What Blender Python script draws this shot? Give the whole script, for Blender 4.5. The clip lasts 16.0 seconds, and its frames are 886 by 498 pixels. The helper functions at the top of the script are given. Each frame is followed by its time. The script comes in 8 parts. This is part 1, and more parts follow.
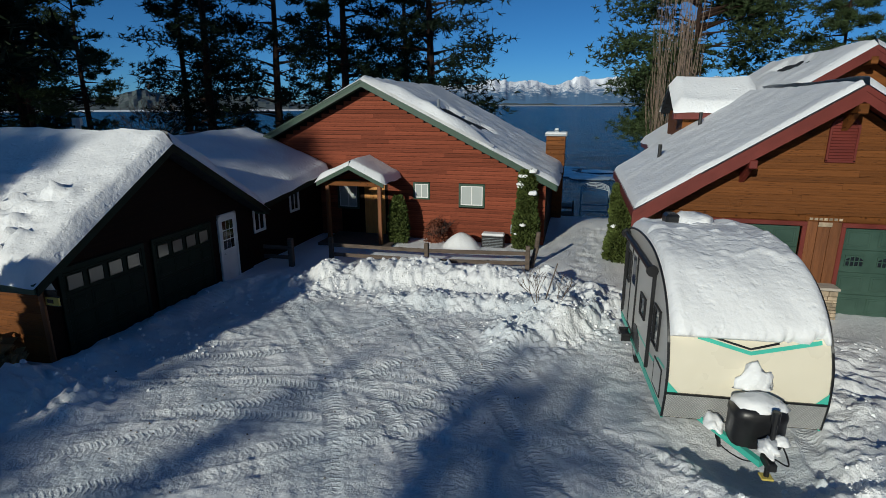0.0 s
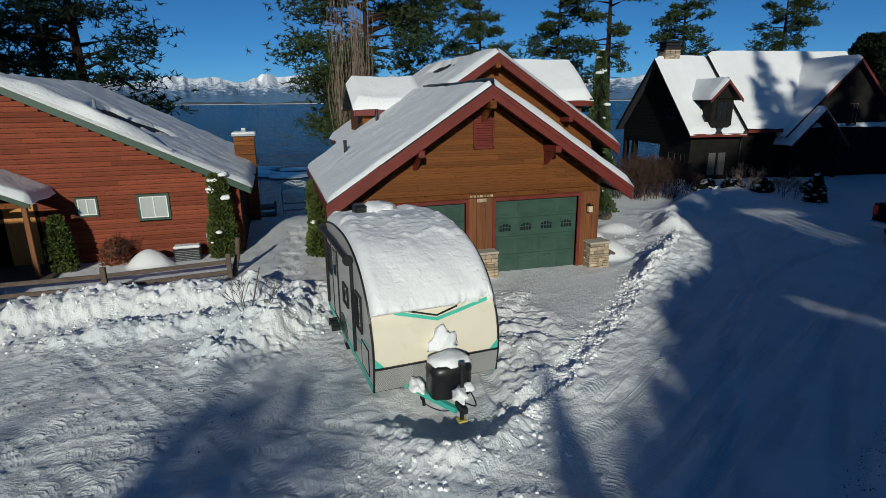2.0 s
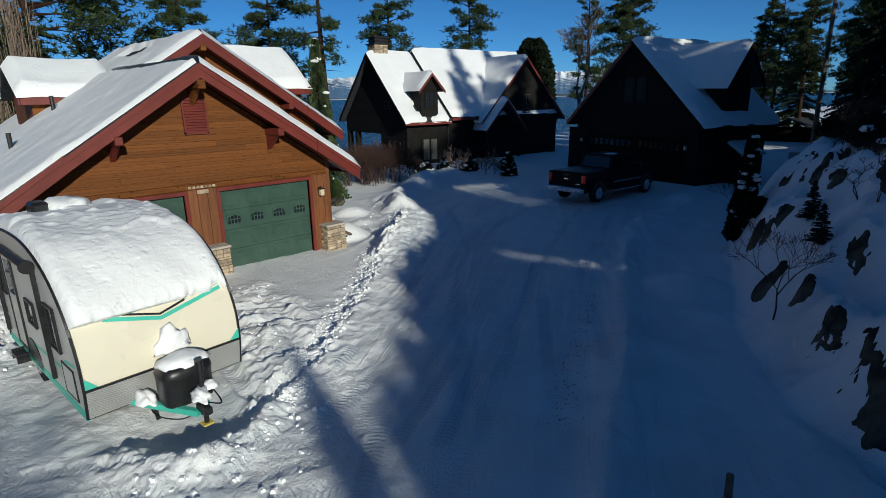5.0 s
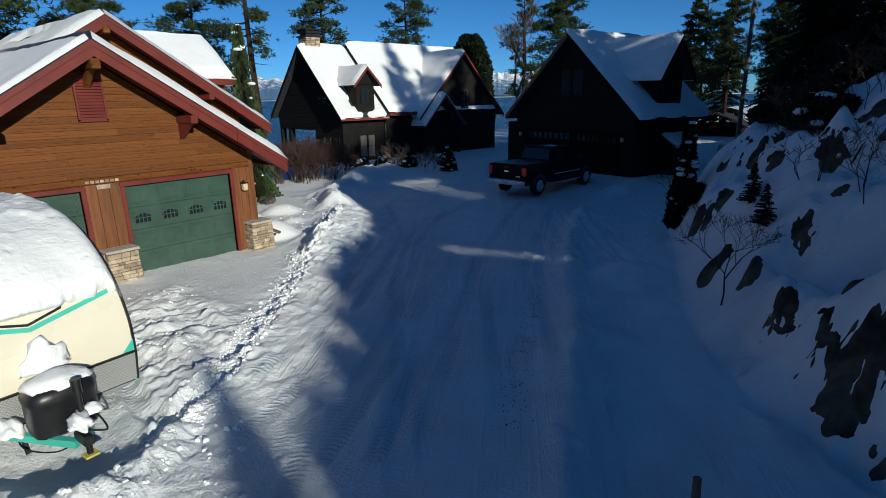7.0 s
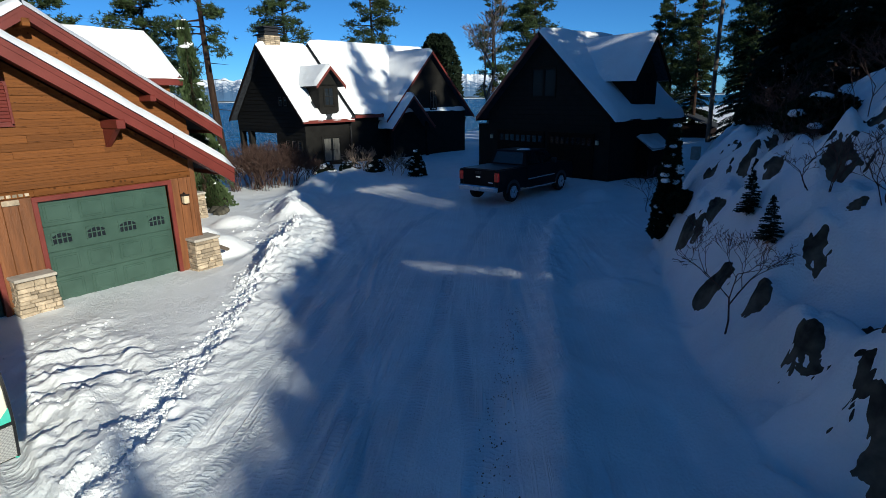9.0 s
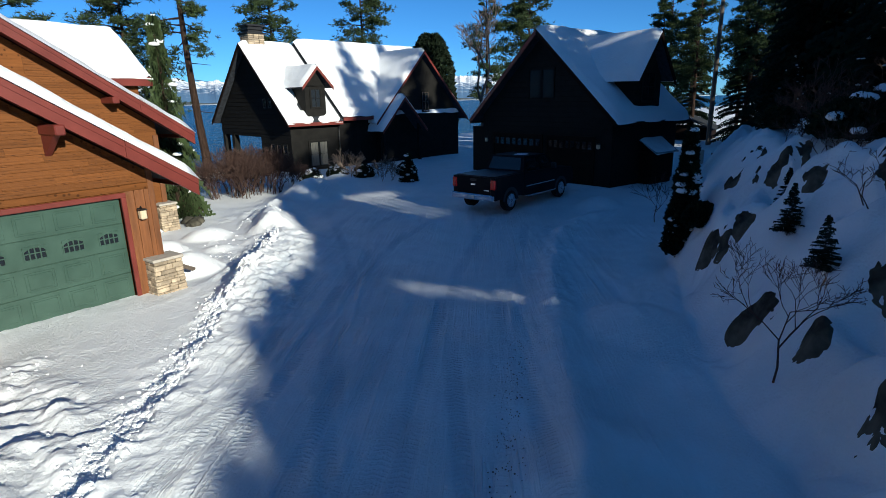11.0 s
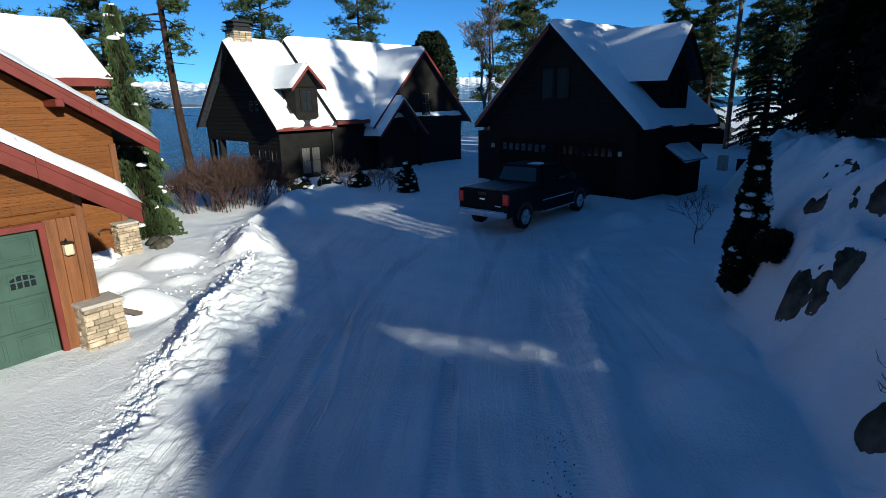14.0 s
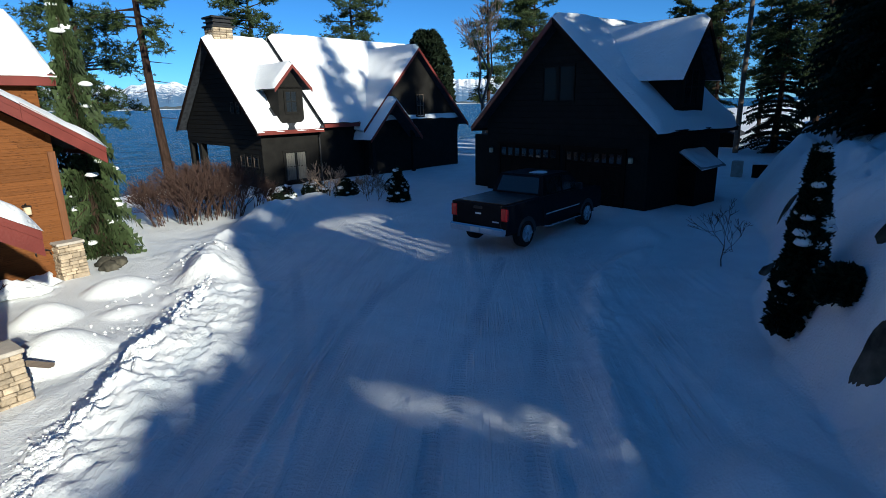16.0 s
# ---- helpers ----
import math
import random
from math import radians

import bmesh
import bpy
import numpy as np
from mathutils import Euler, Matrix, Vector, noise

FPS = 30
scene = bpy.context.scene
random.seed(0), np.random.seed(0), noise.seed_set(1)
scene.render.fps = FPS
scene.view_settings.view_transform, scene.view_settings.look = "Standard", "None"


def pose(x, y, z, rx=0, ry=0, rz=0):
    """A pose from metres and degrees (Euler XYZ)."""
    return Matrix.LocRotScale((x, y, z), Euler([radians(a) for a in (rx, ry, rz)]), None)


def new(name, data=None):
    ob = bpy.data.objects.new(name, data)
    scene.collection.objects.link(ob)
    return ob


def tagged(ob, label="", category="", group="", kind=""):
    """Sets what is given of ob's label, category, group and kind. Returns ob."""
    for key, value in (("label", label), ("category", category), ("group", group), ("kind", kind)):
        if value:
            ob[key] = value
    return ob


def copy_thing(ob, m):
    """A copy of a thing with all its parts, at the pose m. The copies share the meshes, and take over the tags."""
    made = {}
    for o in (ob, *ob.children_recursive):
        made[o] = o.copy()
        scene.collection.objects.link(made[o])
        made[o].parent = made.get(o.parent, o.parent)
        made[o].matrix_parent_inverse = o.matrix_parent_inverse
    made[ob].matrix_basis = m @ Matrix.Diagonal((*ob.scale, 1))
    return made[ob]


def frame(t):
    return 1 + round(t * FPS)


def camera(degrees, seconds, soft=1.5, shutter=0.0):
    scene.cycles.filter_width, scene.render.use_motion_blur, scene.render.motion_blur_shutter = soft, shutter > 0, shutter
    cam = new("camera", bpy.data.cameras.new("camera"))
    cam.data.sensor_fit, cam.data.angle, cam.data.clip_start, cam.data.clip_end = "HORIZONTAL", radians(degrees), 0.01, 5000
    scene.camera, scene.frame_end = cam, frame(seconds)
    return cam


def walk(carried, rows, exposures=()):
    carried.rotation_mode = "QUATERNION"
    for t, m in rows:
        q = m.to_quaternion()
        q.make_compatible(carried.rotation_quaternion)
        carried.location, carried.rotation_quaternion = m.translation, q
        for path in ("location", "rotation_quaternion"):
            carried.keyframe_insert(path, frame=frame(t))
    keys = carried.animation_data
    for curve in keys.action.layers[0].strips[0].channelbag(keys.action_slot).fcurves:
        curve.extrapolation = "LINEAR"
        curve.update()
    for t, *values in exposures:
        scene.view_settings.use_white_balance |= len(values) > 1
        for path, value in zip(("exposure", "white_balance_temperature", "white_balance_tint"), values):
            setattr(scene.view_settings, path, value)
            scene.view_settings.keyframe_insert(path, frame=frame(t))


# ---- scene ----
cam = camera(78.0, 16.0, soft=0.6)
METRES, EYE, TILT, LEAN, TURN = 10.0, 5.0, -14.8, 0.0, 13.66
KELVIN, TINT, SKY_POWER, SUN_POWER, SUN_COLOR = 4700, 3, 0.072, 5.0, (1.0, 0.76, 0.47)
SKY_COLOR = (0.53, 0.75, 0.86, 1.0)
EXPOSURES = [(0.0, -0.4), (2.0, -0.42), (3.5, -0.18), (6.0, -0.12), (7.0, 0.02), (9.0, 0.42), (12.5, 0.64), (16.0, 0.7)]
ROWS = [
    (0.0, 0.0, 0.0, 0.0, 0.0, 0.0, -0.0),
    (0.5, 0.0101, 0.0039, 0.001, -4.34, -0.08, 1.25),
    (1.0, 0.0174, -0.0001, 0.0004, -12.27, -0.44, 3.48),
    (1.5, 0.0233, -0.0062, -0.0014, -21.36, -1.28, 5.97),
    (2.0, 0.0257, -0.0109, -0.0012, -29.61, -2.33, 8.03),
    (2.5, 0.027, -0.0146, -0.0011, -37.09, -3.54, 9.75),
    (3.0, 0.0261, -0.0196, -0.0015, -46.98, -5.44, 11.76),
    (3.5, 0.0233, -0.0197, -0.0016, -55.31, -7.25, 13.12),
    (4.0, 0.0225, -0.0159, -0.0176, -56.96, -7.58, 13.36),
    (6.5, 0.0985, 0.0271, -0.075, -59.57, -8.06, 13.72),
    (7.0, 0.1211, 0.0367, -0.0827, -63.34, -8.97, 14.19),
    (7.5, 0.1442, 0.0493, -0.0819, -65.28, -9.45, 14.42),
    (8.0, 0.174, 0.0641, -0.0777, -65.96, -9.57, 14.5),
    (8.5, 0.2165, 0.0775, -0.0734, -66.24, -9.6, 14.54),
    (9.0, 0.2609, 0.0904, -0.0696, -66.51, -9.62, 14.58),
    (11.5, 0.451, 0.1601, -0.0527, -67.27, -9.63, 14.72),
    (12.0, 0.4951, 0.1757, -0.0491, -67.3, -9.61, 14.73),
    (12.5, 0.5385, 0.1968, -0.0432, -67.34, -9.58, 14.74),
    (13.0, 0.5792, 0.2184, -0.0368, -67.36, -9.55, 14.76),
    (13.5, 0.6178, 0.2402, -0.0305, -67.32, -9.52, 14.78),
    (14.0, 0.6581, 0.2593, -0.0249, -67.27, -9.48, 14.8),
    (14.5, 0.7021, 0.2747, -0.0209, -67.23, -9.43, 14.78),
    (15.0, 0.7487, 0.2909, -0.0166, -67.26, -9.39, 14.78),
    (15.5, 0.8036, 0.3028, -0.0143, -67.3, -9.37, 14.78),
    (16.0, 0.8652, 0.3145, -0.0114, -67.35, -9.34, 14.8),
]
walk(cam, [(t, pose(0, 0, EYE, TILT, LEAN, TURN) @ pose(METRES * x, METRES * y, METRES * z, 90 + pitch, roll, yaw)) for t, x, y, z, yaw, pitch, roll in ROWS],
     exposures=[(t, e, KELVIN, TINT) for t, e in EXPOSURES])

# ---- world and sun ----
SUN_WAY = Vector((0.2786, 0.9090, -0.3100))          # the way the sunlight goes
world = bpy.data.worlds.new("sky")
scene.world = world
world.use_nodes = True
wn = world.node_tree
sky = wn.nodes.new("ShaderNodeTexSky")
sky.sky_type = 'NISHITA'
sky.sun_disc = False
sky.sun_elevation, sky.sun_rotation = radians(18.0), radians(197.0)
sky.altitude, sky.air_density, sky.dust_density, sky.ozone_density = 900, 0.6, 0.35, 1.2
cool = wn.nodes.new("ShaderNodeMix")
cool.data_type, cool.blend_type = 'RGBA', 'MULTIPLY'
cool.inputs[0].default_value, cool.inputs[7].default_value = 1.0, SKY_COLOR
wn.links.new(sky.outputs[0], cool.inputs[6])
wn.links.new(cool.outputs[2], wn.nodes["Background"].inputs[0])
wn.nodes["Background"].inputs[1].default_value = SKY_POWER
sun = bpy.data.lights.new("sun", 'SUN')
sun.energy, sun.angle, sun.color = SUN_POWER, radians(0.9), SUN_COLOR
new("sun", sun).matrix_world = SUN_WAY.to_track_quat("-Z", "Y").to_matrix().to_4x4()


# ---- mesh helpers ----
class Mesh:
    """A growing list of vertices and faces."""

    def __init__(self):
        self.v, self.f = [], []

    def add(self, vs, fs):
        n = len(self.v)
        self.v.extend(tuple(p) for p in vs)
        self.f.extend(tuple(n + i for i in q) for q in fs)
        return self

    def box(self, x0, x1, y0, y1, z0, z1, c=0.0, m=None):
        """A box, its edges chamfered by c, turned by the matrix m."""
        x0, x1, y0, y1, z0, z1 = min(x0, x1), max(x0, x1), min(y0, y1), max(y0, y1), min(z0, z1), max(z0, z1)
        if c <= 0:
            vs = [(x, y, z) for x in (x0, x1) for y in (y0, y1) for z in (z0, z1)]
            fs = [(0, 1, 3, 2), (4, 6, 7, 5), (0, 4, 5, 1), (2, 3, 7, 6), (0, 2, 6, 4), (1, 5, 7, 3)]
        else:
            c = min(c, 0.45 * min(x1 - x0, y1 - y0, z1 - z0))
            vs, key = [], {}
            for i, x in enumerate((x0, x1)):
                for j, y in enumerate((y0, y1)):
                    for k, z in enumerate((z0, z1)):
                        sx, sy, sz = (c, -c)[i], (c, -c)[j], (c, -c)[k]
                        for a, p in enumerate(((x, y + sy, z + sz), (x + sx, y, z + sz), (x + sx, y + sy, z))):
                            key[i, j, k, a] = len(vs)
                            vs.append(p)
            K = key
            fs = []
            for i in (0, 1):
                fs.append([K[i, 0, 0, 0], K[i, 0, 1, 0], K[i, 1, 1, 0], K[i, 1, 0, 0]][::1 if i == 0 else -1])
                fs.append([K[0, i, 0, 1], K[1, i, 0, 1], K[1, i, 1, 1], K[0, i, 1, 1]][::1 if i == 0 else -1])
                fs.append([K[0, 0, i, 2], K[0, 1, i, 2], K[1, 1, i, 2], K[1, 0, i, 2]][::1 if i == 0 else -1])
            for j in (0, 1):
                for k in (0, 1):
                    fs.append([K[0, j, k, 1], K[1, j, k, 1], K[1, j, k, 2], K[0, j, k, 2]])
                    fs.append([K[j, 0, k, 0], K[j, 1, k, 0], K[j, 1, k, 2], K[j, 0, k, 2]])
                    fs.append([K[j, k, 0, 0], K[j, k, 1, 0], K[j, k, 1, 1], K[j, k, 0, 1]])
            for i in (0, 1):
                for j in (0, 1):
                    for k in (0, 1):
                        fs.append([K[i, j, k, 0], K[i, j, k, 1], K[i, j, k, 2]])
        if m is not None:
            vs = [m @ Vector(p) for p in vs]
        return self.add(vs, fs)

    def prism(self, pts, way):
        """A polygon of 3D points drawn along way."""
        w, n = Vector(way), len(pts)
        vs = [Vector(p) for p in pts] + [Vector(p) + w for p in pts]
        return self.add(vs, [tuple(range(n))[::-1], tuple(range(n, 2 * n))] + [(i, (i + 1) % n, n + (i + 1) % n, n + i) for i in range(n)])

    def tube(self, path, radii, n=6, cap=True):
        path = [Vector(p) for p in path]
        vs, fs = [], []
        for i, p in enumerate(path):
            d = (path[min(i + 1, len(path) - 1)] - path[max(i - 1, 0)])
            d = d.normalized() if d.length > 1e-9 else Vector((0, 0, 1))
            a = d.cross(Vector((0, 0, 1)) if abs(d.z) < 0.9 else Vector((1, 0, 0))).normalized()
            b = d.cross(a)
            r = radii[i] if hasattr(radii, "__len__") else radii
            for k in range(n):
                t = 2 * math.pi * k / n
                vs.append(p + a * (r * math.cos(t)) + b * (r * math.sin(t)))
        for i in range(len(path) - 1):
            for k in range(n):
                fs.append((i * n + k, i * n + (k + 1) % n, (i + 1) * n + (k + 1) % n, (i + 1) * n + k))
        if cap:
            fs.append(tuple(range(n))[::-1])
            fs.append(tuple(range((len(path) - 1) * n, len(path) * n)))
        return self.add(vs, fs)

    def make(self, name, smooth=False):
        me = bpy.data.meshes.new(name)
        me.from_pydata(self.v, [], self.f)
        bm = bmesh.new()
        bm.from_mesh(me)
        if len(self.v) < 60000:
            bmesh.ops.recalc_face_normals(bm, faces=bm.faces)
        bm.to_mesh(me)
        bm.free()
        if smooth:
            me.polygons.foreach_set("use_smooth", [True] * len(me.polygons))
        return me


def thing(name, m=None, label="", category="", group="", kind=""):
    """An Empty at the base of a thing."""
    ob = new(name)
    ob.empty_display_size = 0.2
    if m is not None:
        ob.matrix_basis = m
    return tagged(ob, label, category, group, kind)


def part(name, mesh, material, parent, label="", smooth=False, m=None):
    """One mesh object under a thing or a part; mesh: a Mesh or mesh data."""
    data = mesh.make(name, smooth) if isinstance(mesh, Mesh) else mesh
    if material and not data.materials:
        data.materials.append(material)
    ob = new(name, data)
    ob.parent = parent
    if m is not None:
        ob.matrix_basis = m
    if label:
        ob["label"] = label
    return ob


def solid(name, mesh, material, label="", category="", group="", kind="", smooth=False, m=None):
    """A thing that is one mesh."""
    data = mesh.make(name, smooth) if isinstance(mesh, Mesh) else mesh
    if material and not data.materials:
        data.materials.append(material)
    ob = new(name, data)
    if m is not None:
        ob.matrix_basis = m
    return tagged(ob, label, category, group, kind)


# ---- smooth random fields on arrays ----
def field(x, y, size, seed=0):
    """Smooth random values in -1..1 with lumps of that size."""
    x, y = np.asarray(x, float) / size, np.asarray(y, float) / size
    i, j = np.floor(x).astype(np.int64), np.floor(y).astype(np.int64)
    u, v = x - i, y - j
    u, v = u * u * (3 - 2 * u), v * v * (3 - 2 * v)

    def corner(a, b):
        h = (a * 374761393 + b * 668265263 + seed * 982451653) & 0xFFFFFFFF
        h = ((h ^ (h >> 13)) * 1274126177) & 0xFFFFFFFF
        h = h ^ (h >> 16)
        return (h & 0xFFFF) / 32767.5 - 1.0
    return (corner(i, j) * (1 - u) + corner(i + 1, j) * u) * (1 - v) + (corner(i, j + 1) * (1 - u) + corner(i + 1, j + 1) * u) * v


def fbm(x, y, size, octaves=4, seed=0, gain=0.5):
    s, a = 0.0, 1.0
    for k in range(octaves):
        s = s + a * field(x, y, size / 2 ** k, seed + 17 * k)
        a *= gain
    return s


def smooth(a, b, x):
    t = np.clip((np.asarray(x, float) - a) / (b - a), 0, 1)
    return t * t * (3 - 2 * t)


# ---- materials ----
def material(name, color, rough=0.6, vary=0.15, size=3.0, grain=None, bump=0.2, bump_size=30.0, metal=0.0, second=None, spot=0.5,
             per=0.0, stretch=(1, 1, 1), spec=0.5, space="Object", coat=0.0, knots=0.0):
    """A procedural surface: colour with two scales of variation, bump, and a change from piece to piece."""
    mt = bpy.data.materials.new(name)
    mt.use_nodes = True
    nt = mt.node_tree
    L, N = nt.links.new, nt.nodes.new
    b = nt.nodes["Principled BSDF"]
    b.inputs["Metallic"].default_value = metal
    b.inputs["Specular IOR Level"].default_value = spec
    b.inputs["Coat Weight"].default_value = coat
    tc, mp = N("ShaderNodeTexCoord"), N("ShaderNodeMapping")
    mp.inputs["Scale"].default_value = stretch
    L(tc.outputs[space], mp.inputs[0])
    n1, n2 = N("ShaderNodeTexNoise"), N("ShaderNodeTexNoise")
    n1.inputs["Scale"].default_value, n1.inputs["Detail"].default_value = size, 5
    n2.inputs["Scale"].default_value, n2.inputs["Detail"].default_value = bump_size, 4
    L(mp.outputs[0], n1.inputs["Vector"])
    L(mp.outputs[0], n2.inputs["Vector"])
    ramp = N("ShaderNodeValToRGB")
    dark = [max(c * (1 - vary), 0) for c in color]
    lite = [min(c * (1 + vary), 1) for c in color]
    if second:
        dark = second
    ramp.color_ramp.elements[0].position, ramp.color_ramp.elements[1].position = spot - 0.17, spot + 0.17
    ramp.color_ramp.elements[0].color, ramp.color_ramp.elements[1].color = (*dark, 1), (*lite, 1)
    L(n1.outputs[0], ramp.inputs[0])
    fine = N("ShaderNodeMath")
    fine.operation, fine.inputs[1].default_value, fine.inputs[2].default_value = 'MULTIPLY_ADD', 2 * vary, 1 - vary
    L(n2.outputs[0], fine.inputs[0])
    mix = N("ShaderNodeMix")
    mix.data_type, mix.blend_type = 'RGBA', 'MULTIPLY'
    mix.inputs[0].default_value = 0.8
    L(ramp.outputs[0], mix.inputs[6])
    L(fine.outputs[0], mix.inputs[7])
    last = mix.outputs[2]
    if knots:
        vo, kr, km = N("ShaderNodeTexVoronoi"), N("ShaderNodeValToRGB"), N("ShaderNodeMix")
        vo.inputs["Scale"].default_value = knots
        L(tc.outputs[space], vo.inputs["Vector"])
        kr.color_ramp.elements[0].position, kr.color_ramp.elements[1].position = 0.12, 0.26
        kr.color_ramp.elements[0].color = (0.22, 0.2, 0.2, 1)
        L(vo.outputs["Distance"], kr.inputs[0])
        km.data_type, km.blend_type = 'RGBA', 'MULTIPLY'
        km.inputs[0].default_value = 0.8
        L(last, km.inputs[6])
        L(kr.outputs[0], km.inputs[7])
        last = km.outputs[2]
    if per:
        info, isl = N("ShaderNodeObjectInfo"), N("ShaderNodeNewGeometry")
        add = N("ShaderNodeMath")
        add.operation = 'ADD'
        L(info.outputs["Random"], add.inputs[0])
        L(isl.outputs["Random Per Island"], add.inputs[1])
        fr = N("ShaderNodeMath")
        fr.operation = 'FRACT'
        L(add.outputs[0], fr.inputs[0])
        sc = N("ShaderNodeMath")
        sc.operation, sc.inputs[1].default_value, sc.inputs[2].default_value = 'MULTIPLY_ADD', 2 * per, 1 - per
        L(fr.outputs[0], sc.inputs[0])
        hs = N("ShaderNodeHueSaturation")
        L(last, hs.inputs["Color"])
        L(sc.outputs[0], hs.inputs["Value"])
        last = hs.outputs[0]
    L(last, b.inputs["Base Color"])
    rr = N("ShaderNodeMath")
    rr.operation, rr.inputs[1].default_value, rr.inputs[2].default_value = 'MULTIPLY_ADD', 0.25, rough - 0.12
    rr.use_clamp = True
    L(n1.outputs[0], rr.inputs[0])
    L(rr.outputs[0], b.inputs["Roughness"])
    if bump:
        bp = N("ShaderNodeBump")
        bp.inputs["Strength"].default_value, bp.inputs["Distance"].default_value = bump, 0.02
        L(n2.outputs[0], bp.inputs["Height"])
        L(bp.outputs[0], b.inputs["Normal"])
    return mt


SNOW = material("snow", (0.85, 0.86, 0.87), 0.55, 0.03, 2.0, bump=0.5, bump_size=9.0, spec=0.3)


def roof_snow():
    """Settled snow with soft swells, fine grain and a scatter of small dents from dripping boughs."""
    mt = material("roof_snow", (0.85, 0.86, 0.87), 0.55, 0.02, 1.5, bump=0.9, bump_size=9.0, spec=0.3)
    nt = mt.node_tree
    L, N = nt.links.new, nt.nodes.new
    tc, nz, mr, bp = N("ShaderNodeTexCoord"), N("ShaderNodeTexNoise"), N("ShaderNodeMapRange"), N("ShaderNodeBump")
    nz.inputs["Scale"].default_value, nz.inputs["Detail"].default_value = 5.5, 2
    mr.inputs["From Min"].default_value, mr.inputs["From Max"].default_value = 0.58, 0.75
    bp.inputs["Strength"].default_value, bp.inputs["Distance"].default_value, bp.invert = 0.35, 0.03, True
    L(tc.outputs["Object"], nz.inputs["Vector"])
    L(nz.outputs[0], mr.inputs["Value"])
    L(mr.outputs[0], bp.inputs["Height"])
    b = nt.nodes["Principled BSDF"].inputs["Normal"]
    L(b.links[0].from_socket, bp.inputs["Normal"])
    L(bp.outputs[0], b)
    return mt


ROOF_SNOW = roof_snow()


def ground_snow():
    """Crusted snow: fine crumbs, coarser lumps and a little grit."""
    mt = material("trodden_snow", (0.84, 0.85, 0.86), 0.6, 0.04, 1.2, bump=0, spec=0.25)
    nt = mt.node_tree
    L, N = nt.links.new, nt.nodes.new
    tc = N("ShaderNodeTexCoord")
    n1, n2, v = N("ShaderNodeTexNoise"), N("ShaderNodeTexNoise"), N("ShaderNodeTexVoronoi")
    n1.inputs["Scale"].default_value, n1.inputs["Detail"].default_value, n1.inputs["Roughness"].default_value = 9.0, 8, 0.78
    n2.inputs["Scale"].default_value, n2.inputs["Detail"].default_value = 0.8, 4
    v.inputs["Scale"].default_value = 22.0
    for q in (n1, n2, v):
        L(tc.outputs["Object"], q.inputs["Vector"])
    m1, m2 = N("ShaderNodeMath"), N("ShaderNodeMath")
    m1.operation, m1.inputs[1].default_value = 'MULTIPLY_ADD', -0.35
    L(v.outputs["Distance"], m1.inputs[0])
    L(n1.outputs[0], m1.inputs[2])
    mask = N("ShaderNodeMapRange")
    mask.inputs["From Min"].default_value, mask.inputs["From Max"].default_value = 0.38, 0.62
    mask.inputs["To Min"].default_value, mask.inputs["To Max"].default_value = 0.35, 1.0
    L(n2.outputs[0], mask.inputs["Value"])
    m2.operation = 'MULTIPLY'
    L(m1.outputs[0], m2.inputs[0])
    L(mask.outputs[0], m2.inputs[1])
    bp = N("ShaderNodeBump")
    bp.inputs["Strength"].default_value, bp.inputs["Distance"].default_value = 0.8, 0.045
    L(m2.outputs[0], bp.inputs["Height"])
    L(bp.outputs[0], nt.nodes["Principled BSDF"].inputs["Normal"])
    base = nt.nodes["Principled BSDF"].inputs["Base Color"]
    tr, sp = N("ShaderNodeAttribute"), N("ShaderNodeSeparateXYZ")
    tr.attribute_name = "tread"
    L(tr.outputs["Vector"], sp.inputs[0])

    def calc(op, a, b=None, c=None):
        q = N("ShaderNodeMath")
        q.operation = op
        for k, v in enumerate((a, b, c)):
            if hasattr(v, "links"):
                L(v, q.inputs[k])
            elif v is not None:
                q.inputs[k].default_value = v
        return q.outputs[0]
    wave = calc('SINE', calc('MULTIPLY_ADD', calc('ABSOLUTE', sp.outputs[1]), 26.0, calc('MULTIPLY', sp.outputs[0], 70.0)))
    crumb = N("ShaderNodeTexNoise")
    crumb.inputs["Scale"].default_value, crumb.inputs["Detail"].default_value = 26.0, 3
    L(tc.outputs["Object"], crumb.inputs["Vector"])
    wave = calc('MULTIPLY', calc('SMOOTH_MAX', wave, -0.2, 0.3), calc('MULTIPLY', sp.outputs[2], calc('MULTIPLY_ADD', crumb.outputs[0], 3.2, -0.7)))
    mp, st, sm, ra = N("ShaderNodeMapping"), N("ShaderNodeTexNoise"), N("ShaderNodeTexNoise"), N("ShaderNodeAttribute")
    ra.attribute_name = "scraped"
    mp.inputs["Rotation"].default_value = (0, 0, 0.56)
    mp.vector_type = 'TEXTURE'
    mp.inputs["Scale"].default_value = (3.6, 0.07, 1.0)
    st.inputs["Scale"].default_value, st.inputs["Detail"].default_value, st.inputs["Roughness"].default_value = 1.0, 5, 0.62
    sm.inputs["Scale"].default_value = 0.55
    L(tc.outputs["Object"], mp.inputs[0])
    L(mp.outputs[0], st.inputs["Vector"])
    L(tc.outputs["Object"], sm.inputs["Vector"])
    lines = calc('MULTIPLY', calc('SMOOTH_MAX', calc('SUBTRACT', st.outputs[0], 0.52), 0.0, 0.02), calc('MULTIPLY', ra.outputs["Fac"], calc('SMOOTH_MAX', calc('MULTIPLY_ADD', sm.outputs[0], 5.0, -1.9), 0.1, 0.1)))
    wave = calc('MULTIPLY_ADD', lines, 9.0, wave)
    b2 = N("ShaderNodeBump")
    b2.inputs["Strength"].default_value, b2.inputs["Distance"].default_value = 1.0, 0.009
    L(wave, b2.inputs["Height"])
